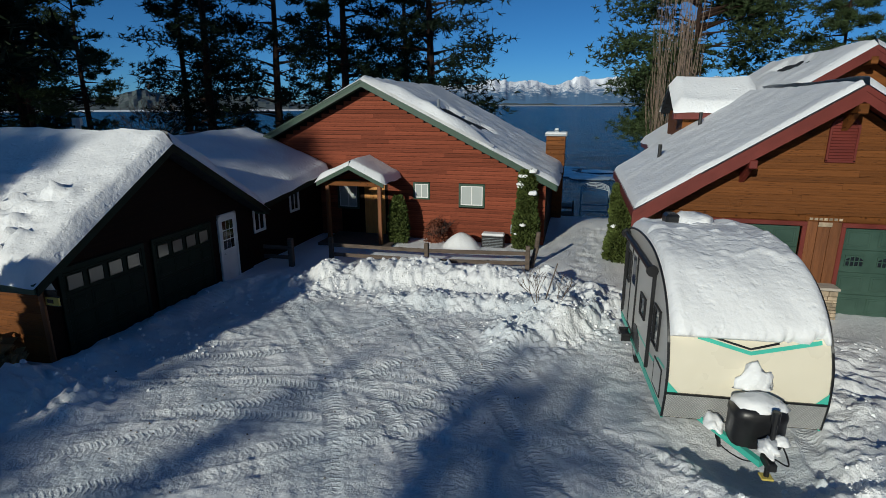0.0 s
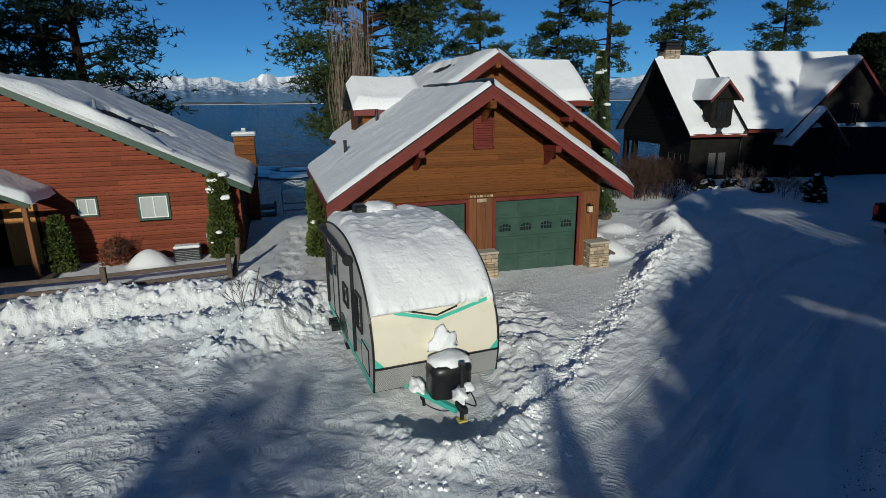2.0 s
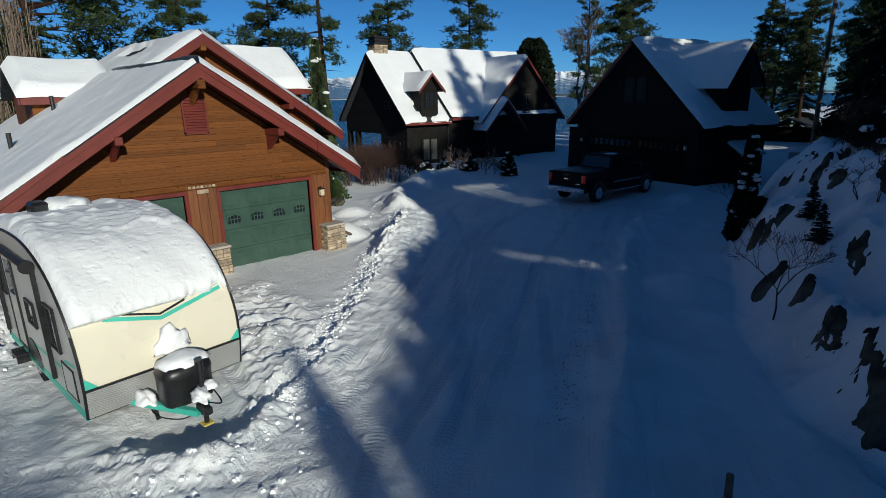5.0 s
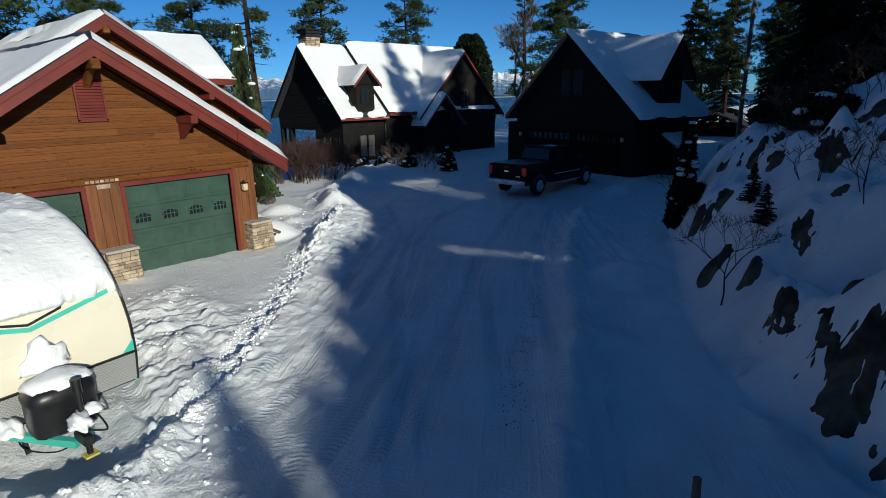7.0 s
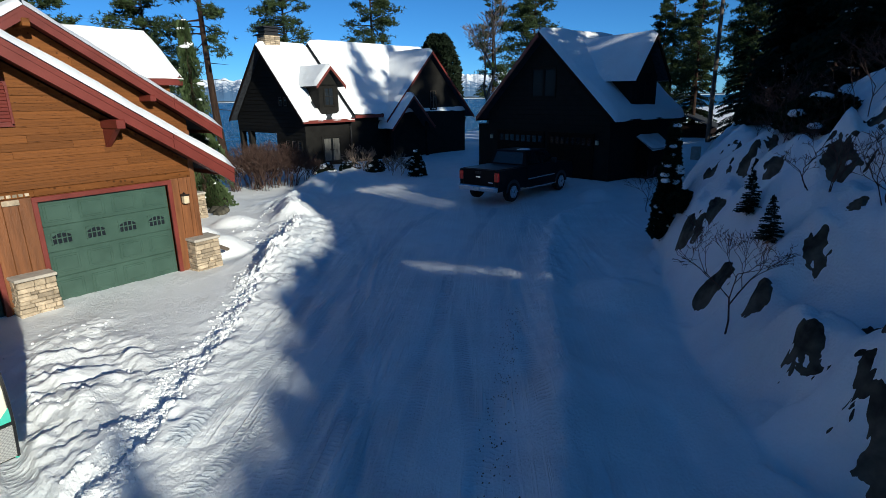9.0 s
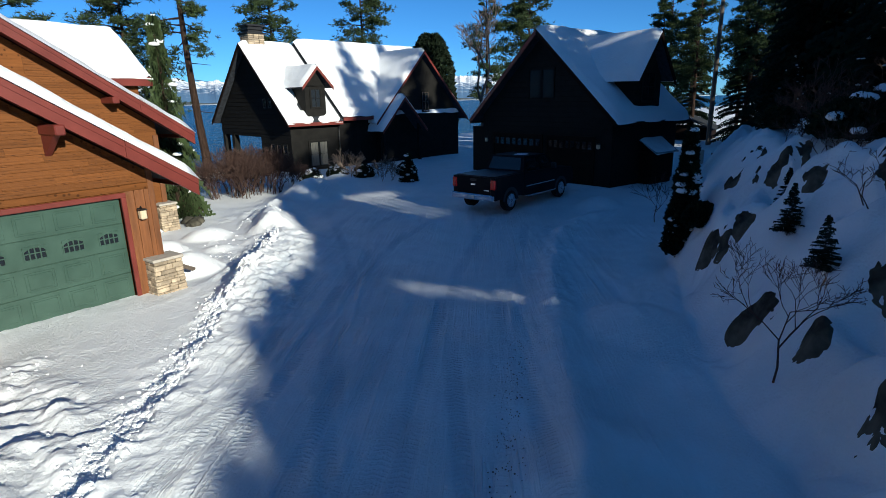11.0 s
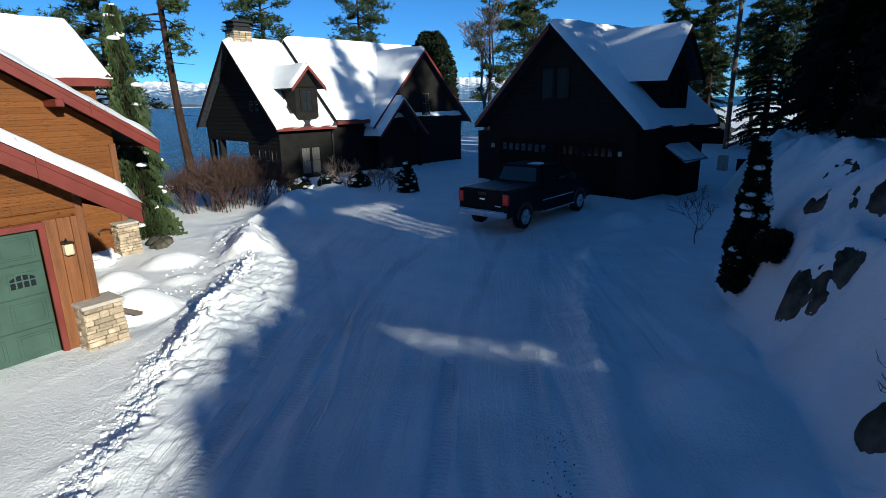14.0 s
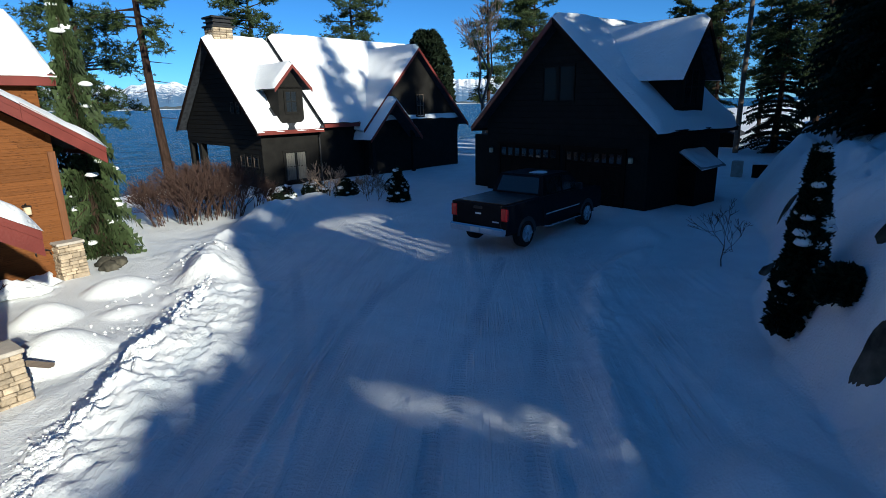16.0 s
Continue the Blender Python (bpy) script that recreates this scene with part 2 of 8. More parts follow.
    L(bp.outputs[0], b2.inputs["Normal"])
    L(b2.outputs[0], nt.nodes["Principled BSDF"].inputs["Normal"])
    at, mx = N("ShaderNodeAttribute"), N("ShaderNodeMix")
    at.attribute_name = "packed"
    mx.data_type, mx.blend_type = 'RGBA', 'MULTIPLY'
    mx.inputs[7].default_value = (0.77, 0.81, 0.85, 1)
    L(calc('SUBTRACT', at.outputs["Fac"], calc('MULTIPLY', lines, 3.0)), mx.inputs[0])
    L(base.links[0].from_socket, mx.inputs[6])
    L(mx.outputs[2], base)
    return mt


GROUND_SNOW = ground_snow()
CEDAR = material("stained_cedar", (0.145, 0.055, 0.012), 0.55, 0.22, 2.0, bump=0.3, bump_size=14.0, per=0.16, stretch=(0.6, 6, 6), knots=7.0, spec=0.12)
CEDAR_V = material("cedar_post", (0.155, 0.057, 0.013), 0.55, 0.22, 2.0, bump=0.3, bump_size=14.0, per=0.12, stretch=(6, 6, 0.6))
REDWOOD = material("red_stained_boards", (0.19, 0.052, 0.024), 0.65, 0.34, 2.2, bump=0.35, bump_size=12.0, per=0.24, stretch=(0.5, 6, 6), knots=9.0, spec=0.12)
FASCIA = material("oxblood_paint", (0.13, 0.021, 0.013), 0.5, 0.14, 2.0, bump=0.15, per=0.06)
GREEN_TRIM = material("green_trim_paint", (0.025, 0.058, 0.034), 0.5, 0.18, 3.0, bump=0.15)
GREEN_DOOR = material("green_door_paint", (0.042, 0.078, 0.058), 0.42, 0.12, 3.0, bump=0.08, bump_size=60)
# green door and trim paint, darkened to carry the shade of the east side
SHADED_GREEN = material("shaded_green_paint", (0.006, 0.016, 0.011), 0.5, 0.2, 3.0, bump=0.1, spec=0.12)
SHINGLE = material("asphalt_shingles", (0.035, 0.038, 0.045), 0.85, 0.35, 6.0, bump=0.6, bump_size=40, per=0.1, spec=0.12)
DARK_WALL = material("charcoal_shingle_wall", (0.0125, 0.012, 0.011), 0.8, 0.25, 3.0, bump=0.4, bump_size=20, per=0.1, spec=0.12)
# near-black boards; on the wing's east walls their shade is in the colour
DARK_SHADE = material("dark_and_shaded_boards", (0.011, 0.006, 0.004), 0.8, 0.25, 3.0, bump=0.3, bump_size=20, per=0.1, spec=0.12)
WHITE_PAINT = material("white_paint", (0.72, 0.72, 0.7), 0.45, 0.05, 4.0, bump=0.05)
STONE = material("ledge_stone", (0.36, 0.29, 0.2), 0.8, 0.25, 6.0, bump=0.7, bump_size=25, per=0.3)
MORTAR = material("dark_mortar", (0.12, 0.1, 0.08), 0.9, 0.2, 8.0, bump=0.4)
CAP_STONE = material("cap_stone", (0.42, 0.38, 0.32), 0.8, 0.15, 6.0, bump=0.4)
ROCK = material("dark_bedrock", (0.07, 0.064, 0.048), 0.9, 0.5, 2.6, bump=1.0, bump_size=9, second=(0.018, 0.018, 0.015), spec=0.12)
BARK = material("pine_bark", (0.035, 0.022, 0.016), 0.9, 0.4, 4.0, bump=0.9, bump_size=14, stretch=(3, 3, 0.7), spec=0.12)
TWIG = material("bare_twig", (0.2, 0.15, 0.11), 0.85, 0.25, 6.0, bump=0.2)
RED_TWIG = material("reddish_twig", (0.05, 0.026, 0.018), 0.85, 0.3, 6.0, bump=0.2)
NEEDLE = material("pine_needles", (0.042, 0.06, 0.022), 0.65, 0.3, 1.2, bump=0, per=0.35, spec=0.12)
# shade on the shore and slope trees is put into this near-black needle colour
SHADED_FIR = material("shaded_fir_needles", (0.011, 0.019, 0.01), 0.65, 0.3, 1.2, bump=0, per=0.35, spec=0.12)
CEDAR_LEAF = material("arborvitae_leaf", (0.07, 0.09, 0.022), 0.65, 0.3, 1.6, bump=0, per=0.35, spec=0.12)
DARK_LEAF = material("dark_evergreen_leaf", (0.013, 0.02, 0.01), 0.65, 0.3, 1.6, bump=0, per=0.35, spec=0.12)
RUSSET = material("dry_russet_leaf", (0.16, 0.05, 0.02), 0.8, 0.3, 2.0, bump=0, per=0.3)
STRAW = material("dry_grass", (0.36, 0.24, 0.1), 0.85, 0.25, 2.0, bump=0, per=0.3)
OLD_WOOD = material("weathered_grey_wood", (0.11, 0.085, 0.065), 0.85, 0.3, 3.0, bump=0.5, bump_size=20, stretch=(1, 6, 6))
CREAM = material("cream_gelcoat", (0.76, 0.71, 0.56), 0.28, 0.03, 1.0, bump=0.04, bump_size=3, coat=0.3)
SILVER_SIDE = material("pale_grey_panel", (0.5, 0.49, 0.46), 0.35, 0.05, 1.0, bump=0.04, bump_size=3)
TEAL = material("turquoise_vinyl", (0.12, 0.5, 0.38), 0.35, 0.06, 4.0, bump=0)
BLACK = material("black_plastic", (0.012, 0.012, 0.013), 0.4, 0.2, 6.0, bump=0.05)
RUBBER = material("tyre_rubber", (0.015, 0.015, 0.015), 0.8, 0.2, 8.0, bump=0.2, spec=0.12)
CHROME = material("chrome", (0.7, 0.7, 0.72), 0.15, 0.03, 3.0, bump=0, metal=1.0)
ALLOY = material("alloy_wheel", (0.45, 0.46, 0.48), 0.3, 0.05, 3.0, bump=0, metal=1.0)
GALV = material("galvanised_steel", (0.3, 0.33, 0.36), 0.5, 0.12, 5.0, bump=0.05, metal=0.6)
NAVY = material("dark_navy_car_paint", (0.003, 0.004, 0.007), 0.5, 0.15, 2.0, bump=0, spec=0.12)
PLATE = material("pale_plate", (0.55, 0.55, 0.52), 0.4, 0.04, 5.0, bump=0)
LAMP_RED = material("tail_lamp_red", (0.25, 0.01, 0.008), 0.2, 0.1, 5.0, bump=0)
YELLOW = material("yellow_sign_paint", (0.6, 0.5, 0.1), 0.5, 0.08, 5.0, bump=0.05)
ORANGE_DOOR = material("honey_wood_door", (0.5, 0.24, 0.05), 0.45, 0.15, 3.0, bump=0.2, stretch=(6, 6, 1))
LAMP_GLASS = material("frosted_lamp_glass", (0.6, 0.5, 0.33), 0.35, 0.1, 8.0, bump=0.05)
CURTAIN = material("dull_curtain", (0.12, 0.115, 0.1), 0.9, 0.1, 6.0, bump=0.3, stretch=(8, 8, 0.5))
ICE = material("shore_ice", (0.5, 0.58, 0.62), 0.35, 0.25, 0.6, bump=0.5, bump_size=2.0)


def glass(name, tint, rough=0.05):
    """A dark window pane that mirrors its surroundings."""
    mt = bpy.data.materials.new(name)
    mt.use_nodes = True
    b = mt.node_tree.nodes["Principled BSDF"]
    b.inputs["Base Color"].default_value = (*tint, 1)
    b.inputs["Roughness"].default_value = rough
    b.inputs["Specular IOR Level"].default_value = 0.8
    n = mt.node_tree.nodes.new("ShaderNodeTexNoise")
    n.inputs["Scale"].default_value = 1.5
    bp = mt.node_tree.nodes.new("ShaderNodeBump")
    bp.inputs["Strength"].default_value, bp.inputs["Distance"].default_value = 0.05, 0.02
    mt.node_tree.links.new(n.outputs[0], bp.inputs["Height"])
    mt.node_tree.links.new(bp.outputs[0], b.inputs["Normal"])
    return mt


GLASS = glass("window_glass", (0.015, 0.018, 0.02))
# paler panes: the snow light they mirror is put into the colour
SNOWLIT_GLASS = glass("snowlit_garage_glass", (0.045, 0.05, 0.05), 0.15)
SHADE_GLASS = glass("dark_window_glass", (0.012, 0.013, 0.015), 0.25)
SHADE_GLASS.node_tree.nodes["Principled BSDF"].inputs["Specular IOR Level"].default_value = 0.15
BLIND_GLASS = glass("window_glass_with_blind", (0.42, 0.45, 0.44), 0.2)


def diamond_plate():
    mt = material("diamond_plate", (0.52, 0.52, 0.5), 0.4, 0.1, 3.0, bump=0, metal=0.4)
    nt = mt.node_tree
    tc, ck, bp = nt.nodes.new("ShaderNodeTexCoord"), nt.nodes.new("ShaderNodeTexChecker"), nt.nodes.new("ShaderNodeBump")
    ck.inputs["Color1"].default_value, ck.inputs["Color2"].default_value = (0.58, 0.58, 0.56, 1), (0.38, 0.38, 0.37, 1)
    nt.links.new(ck.outputs["Color"], nt.nodes["Principled BSDF"].inputs["Base Color"])
    ck.inputs["Scale"].default_value = 48
    bp.inputs["Strength"].default_value, bp.inputs["Distance"].default_value = 0.9, 0.01
    nt.links.new(tc.outputs["Object"], ck.inputs["Vector"])
    nt.links.new(ck.outputs["Fac"], bp.inputs["Height"])
    nt.links.new(bp.outputs[0], nt.nodes["Principled BSDF"].inputs["Normal"])
    return mt


DIAMOND = diamond_plate()


def lake_surface():
    mt = bpy.data.materials.new("lake_water")
    mt.use_nodes = True
    nt = mt.node_tree
    L, N = nt.links.new, nt.nodes.new
    b = nt.nodes["Principled BSDF"]
    b.inputs["Base Color"].default_value = (0.006, 0.03, 0.075, 1)
    b.inputs["Roughness"].default_value = 0.22
    b.inputs["IOR"].default_value = 1.33
    b.inputs["Specular IOR Level"].default_value = 0.06
    tc, mp = N("ShaderNodeTexCoord"), N("ShaderNodeMapping")
    mp.inputs["Scale"].default_value = (0.5, 0.8, 1)
    L(tc.outputs["Object"], mp.inputs[0])
    n1, n2 = N("ShaderNodeTexNoise"), N("ShaderNodeTexNoise")
    n1.inputs["Scale"].default_value, n1.inputs["Detail"].default_value = 0.45, 9
    n1.inputs["Roughness"].default_value = 0.78
    n2.inputs["Scale"].default_value, n2.inputs["Detail"].default_value = 0.4, 9
    n2.inputs["Roughness"].default_value = 0.75
    L(mp.outputs[0], n1.inputs["Vector"])
    L(mp.outputs[0], n2.inputs["Vector"])
    # dark and light ripples painted into the colour, in place of mirrored sky
    ramp = N("ShaderNodeValToRGB")
    ramp.color_ramp.elements[0].color, ramp.color_ramp.elements[1].color = (0.003, 0.02, 0.062, 1), (0.013, 0.075, 0.19, 1)
    ramp.color_ramp.elements[0].position, ramp.color_ramp.elements[1].position = 0.43, 0.57
    L(n2.outputs[0], ramp.inputs[0])
    L(ramp.outputs[0], b.inputs["Base Color"])
    bp = N("ShaderNodeBump")
    bp.inputs["Strength"].default_value, bp.inputs["Distance"].default_value = 1.0, 2.6
    L(n1.outputs[0], bp.inputs["Height"])
    L(bp.outputs[0], b.inputs["Normal"])
    return mt


WATER = lake_surface()


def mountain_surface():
    """Bare rock and forest low down in painted blue haze, snow above, broken by noise."""
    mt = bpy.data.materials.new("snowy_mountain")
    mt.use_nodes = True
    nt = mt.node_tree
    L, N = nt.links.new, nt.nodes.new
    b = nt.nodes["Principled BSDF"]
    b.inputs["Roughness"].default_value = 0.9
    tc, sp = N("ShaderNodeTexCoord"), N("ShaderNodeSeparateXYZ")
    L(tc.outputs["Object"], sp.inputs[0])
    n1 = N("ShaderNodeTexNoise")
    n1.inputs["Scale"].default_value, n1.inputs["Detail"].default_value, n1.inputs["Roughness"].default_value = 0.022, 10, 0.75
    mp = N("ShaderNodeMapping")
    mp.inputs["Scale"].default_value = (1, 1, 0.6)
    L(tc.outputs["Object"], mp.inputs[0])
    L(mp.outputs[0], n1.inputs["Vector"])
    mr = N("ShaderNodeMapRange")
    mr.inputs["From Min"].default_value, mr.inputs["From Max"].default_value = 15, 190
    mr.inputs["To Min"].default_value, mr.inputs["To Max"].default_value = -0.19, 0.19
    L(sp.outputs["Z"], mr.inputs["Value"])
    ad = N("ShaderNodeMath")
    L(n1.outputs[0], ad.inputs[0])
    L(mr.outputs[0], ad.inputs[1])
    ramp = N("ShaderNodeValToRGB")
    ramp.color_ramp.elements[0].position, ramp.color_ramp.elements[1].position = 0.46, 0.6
    # low end: the blue of distance haze is put into the colour
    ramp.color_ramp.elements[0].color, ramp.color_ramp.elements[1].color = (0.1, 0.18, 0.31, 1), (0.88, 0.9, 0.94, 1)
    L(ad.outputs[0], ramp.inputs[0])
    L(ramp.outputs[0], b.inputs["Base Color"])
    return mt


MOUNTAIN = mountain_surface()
FAR_WOOD = material("far_wooded_shore", (0.05, 0.065, 0.06), 0.9, 0.5, 0.08, bump=0, second=(0.16, 0.17, 0.18), spot=0.4)

# ---- ground: one snow sheet from the road to the lake ----
LAKE = -4.5
TOE_X = [-4000, -40, -12, 2, 7, 9.3, 11.7, 14.5, 17, 19, 20.5, 22.5, 25, 29, 33, 42, 80, 4000]
TOE_Y = [-40, -30, -14, -6, -1.5, 1.6, 3.1, 4.2, 5.0, 5.8, 6.1, 6.0, 6.2, 7.2, 8.0, 8, 4, -40]


def near_path(x, y, pts):
    """Distance to a polyline, the way along it, and the signed side."""
    x, y = np.asarray(x, float), np.asarray(y, float)
    if np.ndim(x) and np.size(x) > 5000:
        px, py = [p[0] for p in pts], [p[1] for p in pts]
        inside = (x > min(px) - 2.5) & (x < max(px) + 2.5) & (y > min(py) - 2.5) & (y < max(py) + 2.5)
        out = [np.full(np.shape(x), v) for v in (1e3, 0.0, 0.0)]
        if inside.any():
            for o, v in zip(out, near_few(x[inside], y[inside], pts)):
                o[inside] = v
        return out
    return near_few(x, y, pts)


def near_few(x, y, pts):
    best = np.full(np.shape(x), 1e9)
    along, side, run = np.zeros(np.shape(x)), np.zeros(np.shape(x)), 0.0
    for (ax, ay), (bx, by) in zip(pts, pts[1:]):
        dx, dy = bx - ax, by - ay
        n = math.hypot(dx, dy)
        t = np.clip(((x - ax) * dx + (y - ay) * dy) / (n * n), 0, 1)
        ox, oy = x - (ax + t * dx), y - (ay + t * dy)
        d = np.hypot(ox, oy)
        hit = d < best
        best = np.where(hit, d, best)
        along = np.where(hit, run + t * n, along)
        side = np.where(hit, (ox * -dy + oy * dx) / n, side)
        run += n
    return best, along, side


def bend(pts, n=10):
    """A smooth curve through points."""
    out = []
    for i in range(len(pts) - 1):
        p0, p1, p2, p3 = (np.array(pts[max(0, min(len(pts) - 1, k))], float) for k in (i - 1, i, i + 1, i + 2))
        for t in np.linspace(0, 1, n, endpoint=False):
            out.append(tuple(0.5 * (2 * p1 + (p2 - p0) * t + (2 * p0 - 5 * p1 + 4 * p2 - p3) * t * t + (3 * p1 - p0 - 3 * p2 + p3) * t ** 3)))
    return out + [tuple(pts[-1])]


# ridges of ploughed snow: points, height, half width, roughness
BERMS = [
    (bend([(4.3, 7.15), (4.95, 7.7), (5.7, 8.38), (6.6, 9.12), (7.7, 10.12), (8.6, 10.88), (9.85, 12.12), (10.8, 13.0)]), 0.16, 0.7, 0.07),
    (bend([(9.9, 12.2), (11.3, 13.4), (12.6, 14.5), (13.6, 15.4), (14.6, 16.4)]), 0.36, 0.9, 0.16),
    (bend([(14.4, 16.6), (15.6, 18.4), (16.8, 20.2)]), 0.45, 0.8, 0.22),
    (bend([(16.8, 20.2), (20.0, 21.6), (24.0, 22.6)]), 0.4, 1.3, 0.08),
    (bend([(-7.4, 14.0), (-5.4, 15.0), (-3.0, 15.1), (-0.8, 14.8), (1.0, 14.2)]), 0.38, 1.0, 0.26),
    (bend([(-4.6, 13.2), (-2.4, 13.4), (0.2, 13.3)]), 0.22, 0.6, 0.2),
    (bend([(-0.9, 11.6), (-0.2, 12.4), (0.4, 13.4)]), 0.5, 0.8, 0.34),
    (bend([(-9.6, 7.2), (-9.3, 9.6), (-9.5, 12.4), (-8.6, 14.4)]), 0.14, 0.5, 0.14),
    (bend([(-10.8, 6.6), (-9.6, 6.9), (-8.6, 7.0)]), 0.4, 0.6, 0.3),
    (bend([(1.75, 7.6), (2.1, 6.95), (2.7, 6.7), (3.3, 6.95), (3.9, 7.5)]), 0.16, 0.32, 0.18),
    (bend([(4.2, 7.6), (4.7, 9.2), (4.9, 11.5)]), 0.12, 0.5, 0.14),
    (bend([(5.2, 8.8), (6.4, 10.4), (6.6, 12.4)]), 0.05, 0.7, 0.1),
    (bend([(4.2, 1.9), (7.0, 3.2), (9.75, 4.47), (11.7, 5.55), (13.7, 6.62), (16.7, 8.0), (20.2, 9.2), (23.6, 9.0)]), 0.15, 0.4, 0.06),
]
# rounded drifts over low shrubs and the hollow under the trailer's nose: x, y, radius, height
DRIFTS = [(2.6, 7.95, 1.25, -0.17), (10.9, 15.7, 0.95, 0.5), (11.5, 17.9, 0.7, 0.36), (13.3, 18.7, 0.85, 0.3), (12.6, 17.0, 0.5, 0.12), (-4.0, 19.4, 0.75, 0.55),
          (-7.2, 14.6, 0.7, 0.3), (24.4, 9.6, 1.0, 0.35), (9.0, 3.9, 1.4, 0.2), (13.6, 4.9, 1.2, 0.25), (20.2, 21.4, 1.8, 0.35), (23.5, 23.6, 1.6, 0.25),
          (17.6, 4.0, 1.6, 0.5), (13.2, 2.0, 1.2, 0.5),  (15.3, 2.4, 1.5, 0.5), (19.7, 4.4, 1.7, 0.6)]
# wheel tracks with a tread
TRACKS = [bend(p) for p in (
    [(-9.2, 5.4), (-5.0, 7.9), (-2.0, 11.2)], [(-6.4, 4.6), (-2.6, 7.4), (-0.6, 10.6)], [(-8.8, 7.2), (-5.0, 8.4), (-1.0, 8.0), (3.6, 5.6)], [(-2.4, 4.2), (-4.2, 8.4), (-7.4, 12.4)],
    [(2.2, 4.6), (-0.4, 9.4), (-3.6, 13.0)], [(-1.4, 4.0), (-1.6, 8.0), (-4.0, 12.2)], [(-9.0, 8.6), (-6.0, 9.6), (-2.6, 12.8)],
    [(-9.0, 4.5), (-5.5, 7.0), (-3.0, 10.0), (-2.2, 13.0)], [(-7.6, 4.2), (-4.0, 6.8), (-1.5, 10.0), (-1.0, 12.5)],
    [(-8.5, 6.2), (-4.5, 7.4), (-0.5, 7.0), (3.5, 5.0)], [(-8.2, 7.9), (-4.5, 9.0), (-0.3, 8.6), (4.2, 5.8)],
    [(-0.5, 4.0), (-3.0, 8.0), (-6.6, 12.2)], [(1.2, 4.6), (-1.4, 9.0), (-4.8, 13.0)],
    [(0.2, 4.0), (-0.6, 7.6), (-2.8, 11.8)], [(-9.0, 9.4), (-5.8, 10.2), (-3.4, 12.6)],
    [(3.0, 4.2), (6.6, 7.5), (10.2, 11.0), (14.0, 13.4), (19.0, 15.5)], [(4.6, 4.0), (7.8, 7.0), (11.2, 10.2), (15.0, 12.4), (20.0, 14.0)],
    [(6.4, 3.8), (10.0, 6.6), (14.0, 9.3), (20.5, 12.2)], [(7.6, 3.6), (11.6, 6.2), (16.0, 8.6), (20.5, 10.8)],
    [(5.4, 4.2), (9.0, 8.4), (13.0, 11.8), (18.0, 18.0)], [(4.4, 5.8), (7.4, 8.6), (9.8, 10.6)],
    [(4.0, 6.35), (4.97, 6.73), (5.76, 7.1), (7.0, 7.89), (9.7, 9.7), (12.2, 11.4)], [(3.6, 5.2), (4.99, 5.72), (6.9, 6.8), (9.7, 8.6), (13.4, 11.4), (17.0, 13.4)],
    [(5.2, 7.6), (7.2, 8.5), (8.7, 9.3), (11.9, 10.8), (15.0, 13.0)], [(4.6, 5.24), (6.86, 6.35), (9.76, 7.96), (11.4, 8.8), (15.0, 10.8)],
    [(5.0, 4.76), (7.63, 6.11), (9.4, 6.95), (11.2, 7.94), (15.0, 9.9)], [(5.4, 4.39), (7.68, 5.78), (10.34, 7.34), (12.8, 8.9)], [(6.3, 3.9), (8.8, 5.1), (12.7, 7.3), (16.8, 9.2)],
    [(2.6, 6.3), (3.3, 6.62), (4.2, 7.04)], [(2.9, 6.75), (3.42, 7.27), (4.58, 7.98)], [(3.9, 9.3), (3.75, 8.2), (3.9, 7.6), (4.7, 7.9)])]


def lake_edge(x):
    top = np.interp(x, [-60, 5, 9, 14, 22, 40, 90], [24, 24.5, 27, 29, 33, 41, 41])
    return top, top + np.interp(x, [-60, 5, 22, 40], [22, 22, 18, 16])


# steps in the bank where bedrock breaks through: x, y, half width, height; first the near end of the bank, then the far end
SHELVES = [(13.0, 2.95, 0.5, 0.5), (11.85, 2.16, 0.27, 0.4), (10.39, 1.5, 0.66, 0.8), (9.1, 0.5, 0.85, 1.1), (12.28, 1.48, 0.36, 0.5), (10.65, 0.74, 0.35, 0.4),
           (12.68, 1.13, 0.28, 0.42), (9.82, 0.6, 0.2, 0.42), (14.17, 1.47, 0.72, 0.7), (14.6, 0.94, 0.34, 0.5), (13.66, 0.63, 0.2, 0.3), (8.4, -0.3, 0.6, 0.9)]
SHELVES += [(17.23, 2.83, 0.36, 0.5), (18.65, 3.91, 0.46, 0.34), (17.87, 4.03, 0.42, 0.36), (15.95, 3.6, 0.24, 0.4), (15.79, 3.89, 0.2, 0.3), (17.12, 3.19, 0.38, 0.6),
            (17.3, 3.68, 0.18, 0.5), (15.3, 2.59, 0.45, 0.7), (15.96, 4.0, 0.26, 0.32), (16.15, 4.28, 0.3, 0.6), (26.0, 5.94, 0.3, 0.4), (22.4, 6.0, 0.2, 0.35), (19.4, 2.7, 0.4, 0.35)]
FACE = (-0.82, 0.57)          # the way the broken faces look


